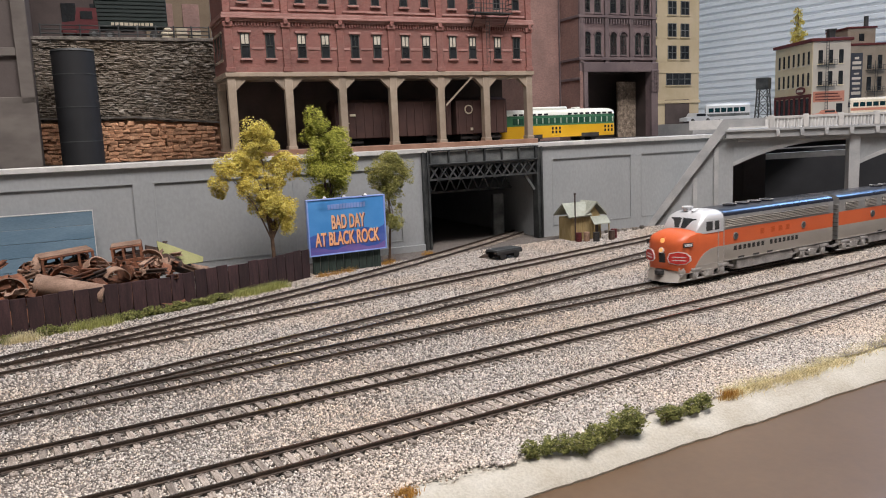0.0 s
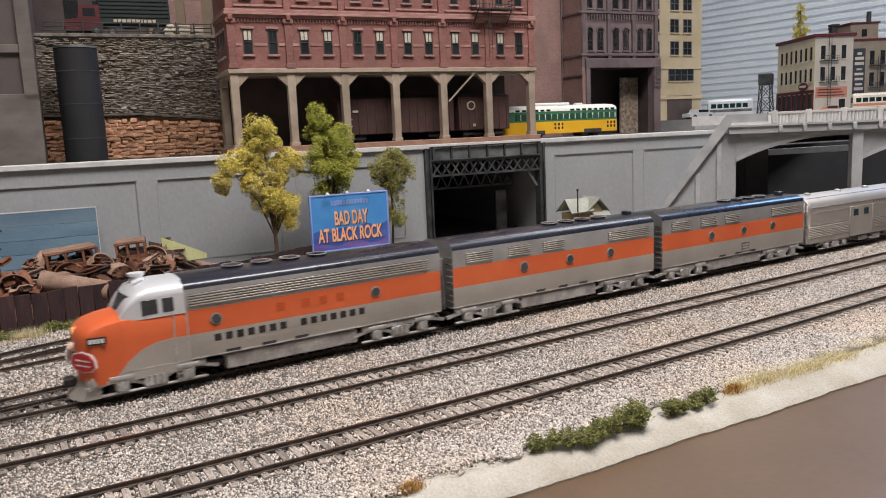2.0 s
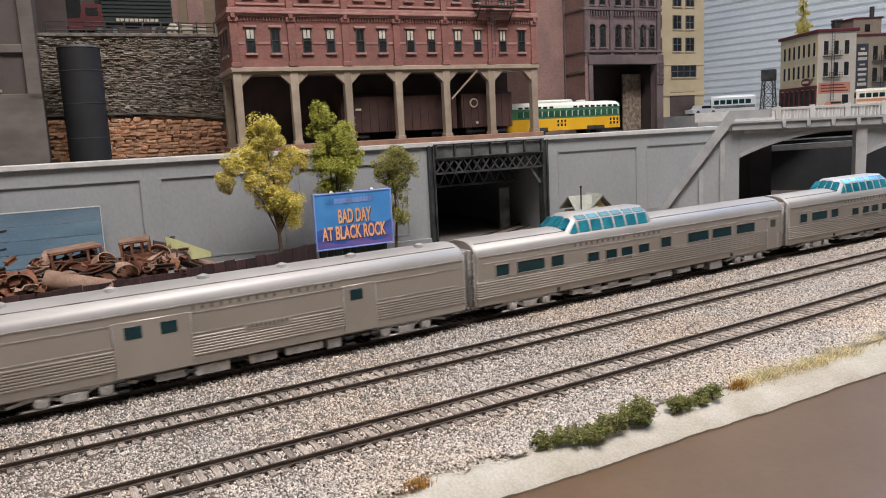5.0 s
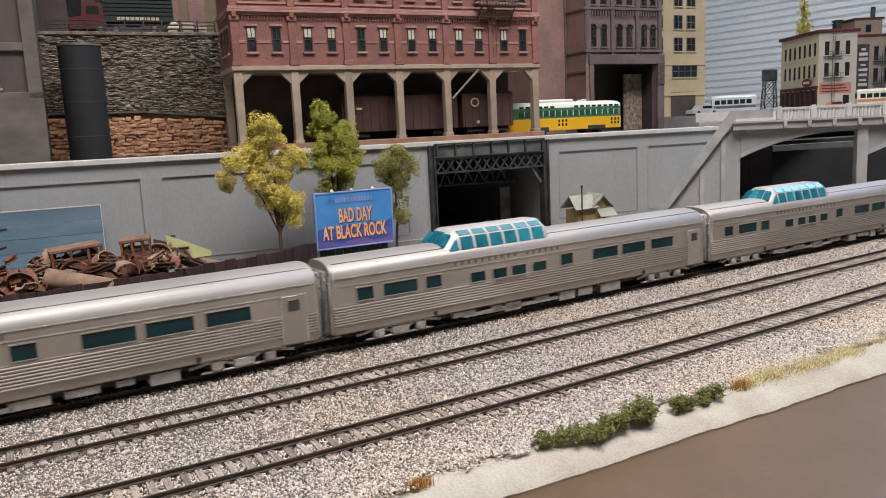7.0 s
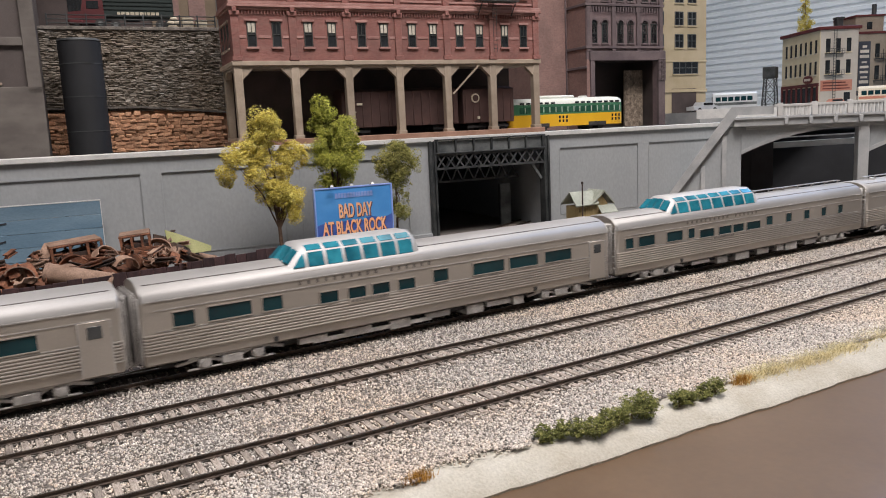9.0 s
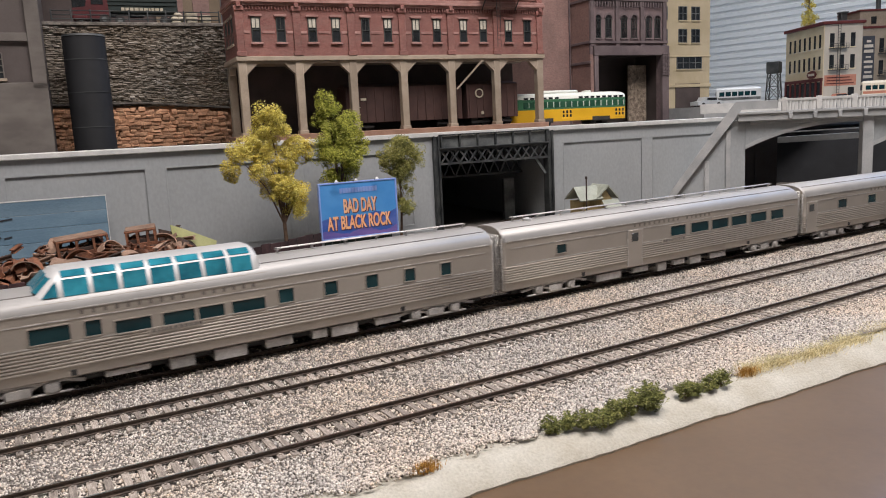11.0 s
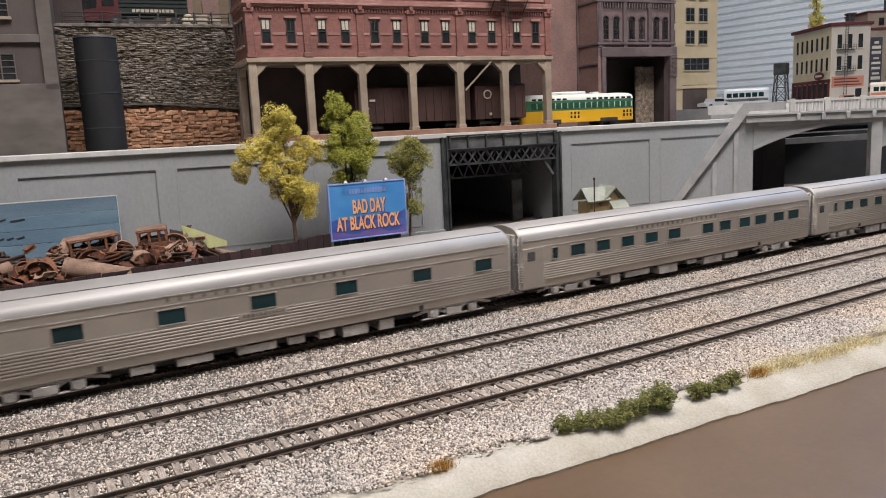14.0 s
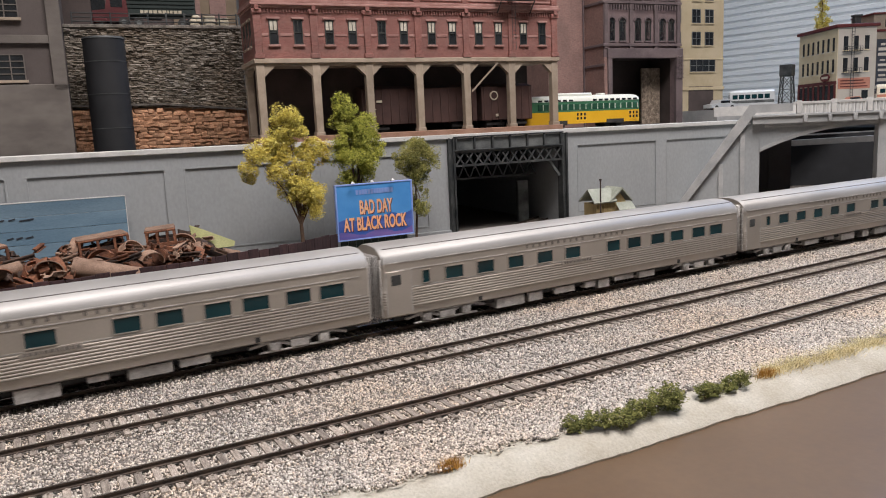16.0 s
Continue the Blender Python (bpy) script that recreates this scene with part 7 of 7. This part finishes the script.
def fence():
    o = thing("board_fence", 0, 0, -0.35, 0, "dark maroon weathered board fence", "fence")
    r = random.Random(21)
    datas = []
    for k in range(5):
        m = Mesh()
        m.box(-0.47, 0.47, -0.06, 0.06, 0, 2.5 + 0.04 * k, bev=0.02)
        datas.append(m.data("board", [M_FENCE]))
    x = -9.0
    while x < 24.8:
        s = math.atan((fence_y(x + 0.1) - fence_y(x)) / 0.1)
        part("board", datas[r.randrange(5)], None, o, at=(x, fence_y(x) + r.uniform(-0.03, 0.03), r.uniform(-0.05, 0.03), Matrix.Rotation(s + r.uniform(-0.02, 0.02), 4, "Z") @ Matrix.Rotation(r.uniform(-0.01, 0.01), 4, "Y")))
        x += 0.985 * math.cos(s)
    m = Mesh()
    xs = [-9.4 + 2 * i for i in range(18)]
    for a, b in zip(xs, xs[1:]):
        for z in (0.6, 1.9):
            m.bar((a, fence_y(a) + 0.14, z), (min(b, 25), fence_y(min(b, 25)) + 0.14, z), 0.1, 0.18)
    part("back_rail", m, M_FENCE, o)


# ---- billboard ----
M_SKY = mat("poster_blue", (0.05, 0.27, 0.68), (0.10, 0.36, 0.78), scale=20, rough=0.5, grain=0.04, bump=0.03)
M_SEA = mat("poster_deep_blue", (0.03, 0.10, 0.42), (0.10, 0.16, 0.5), scale=60, rough=0.5, grain=0.1, bump=0.03, stretch=(0.4, 1, 2))
M_SHORE = mat("poster_violet", (0.14, 0.12, 0.42), (0.3, 0.17, 0.42), scale=60, rough=0.5, grain=0.1, bump=0.03, stretch=(0.4, 1, 2))
M_TITLE = mat("peach_title_letters", (0.85, 0.42, 0.2), (0.92, 0.55, 0.33), scale=60, rough=0.5, grain=0.03, bump=0)
M_TITLESH = mat("title_letter_shadow", (0.10, 0.03, 0.05), (0.14, 0.05, 0.07), scale=60, rough=0.5, grain=0.03, bump=0)
M_PBLUE = mat("poster_pale_blue", (0.22, 0.34, 0.72), (0.3, 0.42, 0.8), scale=60, rough=0.5, grain=0.03, bump=0)
M_BOARDG = mat("dark_green_boards", (0.018, 0.032, 0.026), (0.04, 0.06, 0.05), scale=90, rough=0.8, stretch=(4, 1, 0.6), grain=0.2)


def billboard():
    o = thing("billboard", 25.35, 64.4, -0.3, -1.5, "blue film poster billboard with peach title letters", "billboard")
    W_, z0, z1 = 7.65, 1.75, 6.8
    boxpart("panel", (0, W_, 0, 0.25, z0, z1), M_PBLUE, o, bev=0.03)
    m = Mesh()
    n = 40
    r = random.Random(3)
    hz = [z0 + 1.75 + 0.01 * i + 0.12 * math.sin(i * 0.5) + r.uniform(-0.05, 0.05) for i in range(n + 1)]
    sz = [z0 + 0.55 + 0.2 * math.sin(i * 0.31 + 1) + r.uniform(-0.06, 0.06) for i in range(n + 1)]
    a, b = 0.1, W_ - 0.1
    for i in range(n):
        x0, x1 = a + (b - a) * i / n, a + (b - a) * (i + 1) / n
        for lo0, lo1, hi0, hi1, s in ((z0 + 0.08, z0 + 0.08, sz[i], sz[i + 1], 2), (sz[i], sz[i + 1], hz[i], hz[i + 1], 1), (hz[i], hz[i + 1], z1 - 0.08, z1 - 0.08, 0)):
            m.add([(x0, -0.02, lo0), (x1, -0.02, lo1), (x1, -0.02, hi1), (x0, -0.02, hi0)], [(0, 1, 2, 3)], s)
    part("poster", m, [M_SKY, M_SEA, M_SHORE], o, fix=False, smooth=False)
    for dx, dz, dy, mt in ((0.1, -0.07, -0.03, M_TITLESH), (0, 0, -0.06, M_TITLE)):
        nm = "title_shadow" if mt is M_TITLESH else "title"
        lettering(nm, "BAD DAY", 1.75, mt, o, (3.85 + dx, dy, z0 + 2.85 + dz), width=3.3, depth=0.015, bold=0.045)
        lettering(nm, "AT BLACK ROCK", 1.7, mt, o, (3.75 + dx, dy, z0 + 1.35 + dz), width=6.4, depth=0.015, bold=0.045)
    m = Mesh()
    x = 1.95
    for w in (0.34, 0.3, 0.34, 0.36, 0.34, 0.34, 0.3, 0.25, 0.34, 0.34, 0.36, 0.34, 0.34):
        m.box(x, x + w * 0.72, -0.05, -0.01, z0 + 4.1, z0 + 4.55)
        x += w * 0.88
    part("name_bars", m, M_PBLUE, o, "row of pale blue bars for a name", kind="stuff")
    f = Mesh()
    for bx in ((-0.06, W_ + 0.06, z0 - 0.06, z0 + 0.06), (-0.06, W_ + 0.06, z1 - 0.06, z1 + 0.06), (-0.06, 0.06, z0, z1), (W_ - 0.06, W_ + 0.06, z0, z1)):
        f.box(bx[0], bx[1], -0.08, 0.3, bx[2], bx[3], bev=0.02)
    part("frame", f, M_PBLUE, o)
    for k in range(9):
        boxpart("base_board", (0.35 + k * 0.76, 1.06 + k * 0.76, 0.3, 0.42, 0, z0 + 0.1), M_BOARDG, o)
    for x in (0.5, 3.6, 6.9):
        boxpart("leg", (x - 0.12, x + 0.12, 0.25, 0.55, 0, z1 - 0.3), M_BOARDG, o)
    for x in (1.5, 3.4, 5.5):
        m = Mesh()
        m.rod((x, 0.2, z1), (x, -0.5, z1 + 0.3), 0.03, seg=6)
        lampo = part("lamp_arm", m, M_STEEL, o)
        m = Mesh()
        m.rod((x, -0.5, z1 + 0.32), (x, -0.55, z1 + 0.12), 0.06, 0.2, seg=12)
        part("lamp_shade", m, M_WHITE, lampo, "small white lamp shade")


fence()
billboard()

# ---- blue board and scrap heap behind the fence ----
M_RUST = mat("rust", (0.085, 0.034, 0.02), (0.25, 0.105, 0.055), scale=110, rough=0.85, grain=0.3, fine=900, bump=0.5, vary=0.35)
M_RUSTP = mat("pale_rust_metal", (0.22, 0.135, 0.09), (0.38, 0.25, 0.18), scale=90, rough=0.75, grain=0.25, vary=0.25)
M_RUSTD = mat("dark_rust_metal", (0.035, 0.025, 0.022), (0.12, 0.075, 0.055), scale=90, rough=0.75, grain=0.25, vary=0.25)
M_LIME = mat("faded_lime_sheet", (0.33, 0.34, 0.13), (0.44, 0.44, 0.2), scale=60, rough=0.6)
M_BLUEB = mat("faded_blue_board", (0.12, 0.205, 0.28), (0.19, 0.29, 0.37), scale=30, rough=0.7, stretch=(0.3, 1, 1.5), grain=0.1)
M_INK = mat("dark_ink", (0.03, 0.035, 0.045), (0.05, 0.055, 0.07), scale=60, rough=0.6)


def blue_board():
    o = on_deck("blue_sign_board", -14, -1.2, 0, "faded blue plank board with unreadable handwriting", "sign")
    for k in range(5):
        boxpart("plank", (0, 23.0, 0, 0.2, 0.6 + k * 1.19, 1.76 + k * 1.19), M_BLUEB, o, bev=0.02)
    f = Mesh()
    f.box(-0.1, 23.06, -0.03, 0.22, 6.56, 6.63)
    f.box(23.0, 23.06, -0.03, 0.22, 0.5, 6.6)
    part("edge_trim", f, M_WHITE, o, "pale edge strip")
    m = Mesh()
    for x, z, w in ((12.6, 5.1, 0.9), (13.8, 5.15, 0.5), (14.6, 5.05, 1.1), (11.7, 3.6, 1.1), (13.5, 3.55, 0.5), (14.2, 3.55, 0.5), (14.9, 3.55, 0.6)):
        m.bar((x, -0.03, z), (x + w, -0.03, z + 0.12), 0.03, 0.12)
    part("ink_bars", m, M_INK, o)
    for x in (2, 11, 20):
        boxpart("leg", (x, x + 0.4, 0.2, 0.5, -0.35, 6.0), M_RUSTD, o)


def crumpled(w, d, seed, amp=0.35):
    r = random.Random(seed)
    m = Mesh()
    nx, ny = 7, 5
    off = Vector((seed * 3.1, seed * 1.7, 0))
    rows = [[(w * (i / (nx - 1) - 0.5), d * (j / (ny - 1) - 0.5), amp * noise.noise(Vector((i * 0.6, j * 0.6, 0)) + off) * 1.6) for j in range(ny)] for i in range(nx)]
    top = [p for row in rows for p in row]
    bot = [(x, y, z - 0.08) for x, y, z in top]
    q = lambda i, j: i * ny + j
    F = []
    n = nx * ny
    for i in range(nx - 1):
        for j in range(ny - 1):
            F += [(q(i, j), q(i + 1, j), q(i + 1, j + 1), q(i, j + 1)), (n + q(i, j + 1), n + q(i + 1, j + 1), n + q(i + 1, j), n + q(i, j))]
    for i in range(nx - 1):
        F += [(q(i, 0), n + q(i, 0), n + q(i + 1, 0), q(i + 1, 0)), (q(i + 1, ny - 1), n + q(i + 1, ny - 1), n + q(i, ny - 1), q(i, ny - 1))]
    for j in range(ny - 1):
        F += [(q(0, j + 1), n + q(0, j + 1), n + q(0, j), q(0, j)), (q(nx - 1, j), n + q(nx - 1, j), n + q(nx - 1, j + 1), q(nx - 1, j + 1))]
    m.add(top + bot, F)
    return m


def scrap():
    def place(name, label, cat, x, y, z, rx, ry, rz):
        o = thing(name, x, y, z, 0, label, cat, "scrap heap pieces")
        o.matrix_basis = pose(x * CM, y * CM, z * CM, rx, ry, rz)
        return o
    def car_hulk(x, y, z, rz, w=4.2):
        o = place("rusty_car_hulk", "rusty car body shell without glass", "scrap", x, y, z, 3, -4, rz)
        m = Mesh()
        m.slab([(0, 0), (0, 1.0), (w, 1.0), (w, 0)], -1, 1)
        m.box(0, w, -1, 1, 1.85, 2.05, bev=0.08)
        for px in (0.05, w * 0.36, w * 0.68, w - 0.2):
            for py in (-1, 0.85):
                m.box(px, px + 0.18, py, py + 0.15, 1.0, 1.9)
        part("shell", m, M_RUST, o)
        boxpart("roof_sheet", (0.05, w - 0.05, -0.95, 0.95, 2.03, 2.1), M_RUSTP, o)
        boxpart("dark_inside", (0.2, w - 0.2, -0.8, 0.8, 0.9, 1.3), M_RUSTD, o)
    mound = thing("scrap_mound", 3.0, 62.5, -0.35, 0, "heap of rusty earth and fragments under the scrap", "scrap heap")
    m = Mesh()
    rows = []
    for i in range(25):
        x = -14 + i
        rows.append([(x, -3.6 + 0.6 * j, max(0.0, (2.9 - 0.006 * (x + 2) ** 2 - 0.12 * max(0, x - 6)) * math.cos((j - 6) / 6 * 1.5) ** 0.6 + 0.5 * noise.noise(Vector((x * 0.8, j * 0.7, 4))))) for j in range(13)])
    m.loft(rows, closed=False, caps=False)
    part("rubble_bed", m, M_RUST, mound, fix=False)
    car_hulk(3.7, 62.8, 2.2, 6, 3.7)
    car_hulk(8.9, 63.9, 2.3, -12, 2.3)
    car_hulk(-4.5, 61.5, 2.2, 20, 3.8)
    for x, y, z, L, r, rx, rz, mt in ((3.2, 60.2, 2.6, 4.6, 0.75, 14, -22, M_RUSTP), (9.2, 61.2, 2.5, 2.0, 0.6, 10, 50, M_RUST), (12.3, 62.2, 3.0, 2.6, 0.55, 24, 35, M_RUSTD), (0.8, 60.4, 2.4, 1.6, 0.7, 5, 70, M_RUST), (-3.2, 60.0, 2.5, 3.2, 0.5, -8, 12, M_RUSTP), (13.9, 63.5, 2.0, 2.4, 0.5, 18, 20, M_RUSTP)):
        o = place("rusty_boiler_drum", "rusty dented cylinder drum in the scrap", "scrap", x, y, z, 0, rx, rz)
        m = Mesh()
        m.rod((0, 0, 0), (L, 0, 0), r, seg=20)
        m.rod((0.1, 0, 0), (0.22, 0, 0), r * 1.05, seg=20)
        m.rod((L - 0.25, 0, 0), (L - 0.1, 0, 0), r * 1.05, seg=20)
        part("drum", m, mt, o)
        m = Mesh()
        m.rod((L - 0.02, 0, 0), (L + 0.03, 0, 0), r * 0.78, seg=20)
        part("dark_end", m, M_RUSTD, o)
    r = random.Random(12)
    for k in range(120):
        x = r.uniform(-6, 13.6)
        y = r.uniform(59.6, 63.5)
        z = 2.0 + 0.35 * (y - 59.6) - 0.07 * max(0, x - 8) + r.uniform(0, 0.5)
        kind = r.random()
        if kind < 0.5:
            o = place("crumpled_sheet", "crumpled rusty metal sheet in the heap", "scrap", x, y, z, r.uniform(-45, 45), r.uniform(-40, 40), r.uniform(0, 180))
            part("sheet", crumpled(r.uniform(0.7, 2.0), r.uniform(0.5, 1.2), k), r.choice((M_RUST, M_RUSTP, M_RUSTD)), o)
        elif kind < 0.93:
            o = place("bent_beam", "bent rusty beam in the heap", "scrap", x, y, z, 0, r.uniform(-22, 30), r.uniform(-60, 60))
            m = Mesh()
            L = r.uniform(0.9, 2.4)
            m.box(0, L, -0.2, 0.2, 0, 0.07)
            m.box(0, L, -0.04, 0.04, 0.04, 0.28)
            m.box(0, L, -0.2, 0.2, 0.25, 0.32)
            part("beam", m, r.choice((M_RUST, M_RUSTD, M_RUSTP)), o)
        else:
            o = place("rusty_fender", "curved rusty fender in the heap", "scrap", x, y, z, r.uniform(-40, 40), r.uniform(-30, 30), r.uniform(0, 180))
            m = Mesh()
            m.loft([[(1.0 * math.cos(a), py, 0.8 * math.sin(a)) for py in (-0.35, 0.35)] + [(0.92 * math.cos(a), py, 0.72 * math.sin(a)) for py in (0.35, -0.35)] for a in [math.pi * i / 9 for i in range(10)]])
            part("fender", m, r.choice((M_RUST, M_RUSTP)), o)
    o = place("lime_sheet", "faded lime green metal hood in the scrap", "scrap", 13.3, 62.9, 2.9, -20, 0, -4)
    m = Mesh()
    m.slab([(-1.2, 1.6), (-0.2, 1.15), (2.2, -0.1), (2.1, -0.5), (-1.0, -0.6)], -0.06, 0.06)
    part("sheet", m, M_LIME, o)
    o = place("lime_end_plate", "grey end plate of the green hood", "scrap", 11.4, 64.2, 2.4, 0, 0, 20)
    m = Mesh()
    m.slab([(-0.1, 0), (1.1, 0.2), (0.9, 1.4), (0.0, 1.7)], -0.08, 0.08)
    part("plate", m, M_RUSTD, o)


blue_board()
scrap()

# ---- shed, hand cart, lineside clutter ----
M_SHEDW = mat("tan_shed_boards", (0.34, 0.25, 0.11), (0.46, 0.36, 0.18), scale=120, rough=0.85, stretch=(3, 3, 0.5), grain=0.2)
M_SHEDR = mat("grey_green_roofing", (0.30, 0.32, 0.26), (0.42, 0.44, 0.37), scale=70, rough=0.8, grain=0.15)


def shed():
    o = thing("yard_shed", 54.9, 63.6, -0.3, -8, "small tan board shed with grey-green gable roof", "shed")
    o.matrix_basis = pose(0.555, 0.636, -0.003, 0, 0, -8) @ Matrix.Diagonal((0.76, 0.8, 0.97, 1))
    L, D_ = 5.2, 3.0
    m = Mesh()
    m.box(0, L, 0, D_, 0, 2.6)
    m.slab([(2.6, 2.6), (L, 2.6), ((2.6 + L) / 2, 3.9)], 0.05, D_)
    part("shed_wall", m, M_SHEDW, o)
    for k in range(7):
        boxpart("board_strip", (0.1 + k * 0.37, 0.17 + k * 0.37, -0.06, 0.02, 0, 2.6), M_SHEDW, o)
    m = Mesh()
    apex, zr = 4.15, 4.25
    m.loft([[(-0.7, -0.6, 2.75), (-0.7, -0.5, 2.6), (-0.2, 1.7, 4.05), (-0.3, 1.7, 4.2)], [(3.2, -0.6, 2.85), (3.2, -0.5, 2.7), (3.6, 1.7, 4.05), (3.6, 1.7, 4.2)]])
    m.loft([[(-0.3, 1.7, 4.2), (-0.2, 1.7, 4.05), (-0.6, D_ + 0.5, 2.7), (-0.6, D_ + 0.5, 2.85)], [(3.6, 1.7, 4.2), (3.6, 1.7, 4.05), (3.3, D_ + 0.5, 2.7), (3.3, D_ + 0.5, 2.85)]])
    part("roof_slope", m, M_SHEDR, o)
    m = Mesh()
    m.slab([(2.1, 2.7), (apex, 4.1), (L + 0.7, 2.65), (L + 0.7, 2.85), (apex, 4.32), (2.1, 2.92)], -0.55, D_ + 0.3)
    part("gable_roof", m, M_SHEDR, o)
    m = Mesh()
    m.loft([[(3.0, -0.5, 2.55), (L + 0.5, -0.5, 2.55), (L + 0.5, -0.5, 2.65), (3.0, -0.5, 2.65)], [(2.9, -1.5, 1.75), (L + 0.6, -1.5, 1.75), (L + 0.6, -1.5, 1.85), (2.9, -1.5, 1.85)]])
    part("awning", m, M_SHEDR, o, "pale sloping awning")
    # thin dark panel over the boards, coloured as the shade inside
    boxpart("doorway", (3.7, 4.7, -0.08, 0.05, 0.1, 2.2), M_SHADEDARK, o)
    boxpart("door", (3.2, 3.7, -0.35, -0.28, 0.1, 2.2), M_SHEDW, o)
    for x in (3.05, L + 0.35):
        m = Mesh()
        m.bar((x, -1.4, 0), (x, -1.4, 1.8), 0.12, 0.12)
        part("awning_post", m, M_SHEDW, o)
    m = Mesh()
    m.rod((0.4, -0.5, 0.0), (0.4, -0.5, 5.3), 0.1, seg=10)
    m.rod((0.4, -0.5, 5.2), (0.4, -0.5, 5.45), 0.16, seg=10)
    part("stovepipe", m, M_RUSTD, o)
    for i, (x, y, mt, lab) in enumerate(((1.2, -0.9, M_RED, "red oil drum beside the shed"), (2.1, -1.1, M_RUSTP, "pale oil drum beside the shed"), (5.9, -0.8, M_RED, "red oil drum beside the shed"), (2.8, -1.9, M_BLACKU, "black oil drum beside the shed"), (4.9, -1.8, M_RUSTD, "rusty oil drum beside the shed"))):
        a = radians(-8)
        d = thing("oil_drum", 54.6 + x * math.cos(a) - y * math.sin(a), 63.6 + x * math.sin(a) + y * math.cos(a), -0.3, 0, lab, "drum", "drums by the shed")
        m = Mesh()
        m.rod((0, 0, 0), (0, 0, 1.0), 0.34, seg=16)
        for z in (0.02, 0.34, 0.66, 0.94):
            m.rod((0, 0, z), (0, 0, z + 0.05), 0.36, seg=16)
        part("shell", m, mt, d)
    for i in range(6):
        a = thing("scrap_block", 61.5 + i * 1.3, 65.6 - 0.15 * i + 0.3 * (i % 2), -0.32, i * 37, "small grey stone block by the wall", "rubble", "rubble by the wall")
        m = Mesh()
        m.box(-0.3, 0.3, -0.2, 0.2, 0, 0.3 + 0.05 * (i % 3), bev=0.08)
        part("block", m, M_STONEG, a)


def hand_cart():
    o = thing("push_cart", 41.9, 59.6, -0.28, 6, "small black flat rail cart off the track", "cart")
    m = Mesh()
    m.box(0, 3.3, -0.8, 0.8, 0.75, 0.95, bev=0.03)
    part("deck", m, M_STEEL, o)
    for y in (-0.8, 0.8):
        boxpart("side_beam", (0, 3.3, y - 0.08, y + 0.08, 0.5, 0.78), M_BLACKU, o)
    for x in (0.7, 2.5):
        m = Mesh()
        m.rod((x, -0.95, 0.35), (x, 0.95, 0.35), 0.09, seg=8)
        for y in (-0.85, 0.85):
            m.rod((x, y - 0.08, 0.35), (x, y + 0.08, 0.35), 0.35, seg=16)
        part("wheelset", m, M_BLACKU, o)
    for k in range(4):
        t = thing("loose_rail", 42.2 + k * 0.5, 61.2 + 0.35 * k, -0.25, -14 + 5 * k, "short dark loose rail on the gravel", "rail", "loose rails")
        m = Mesh()
        m.box(-0.5, 3.2, -0.08, 0.08, 0, 0.14)
        m.box(-0.5, 3.2, -0.13, 0.13, -0.04, 0.02)
        part("bar", m, M_RAILSIDE, t)


shed()
hand_cart()

ballast()
motions()
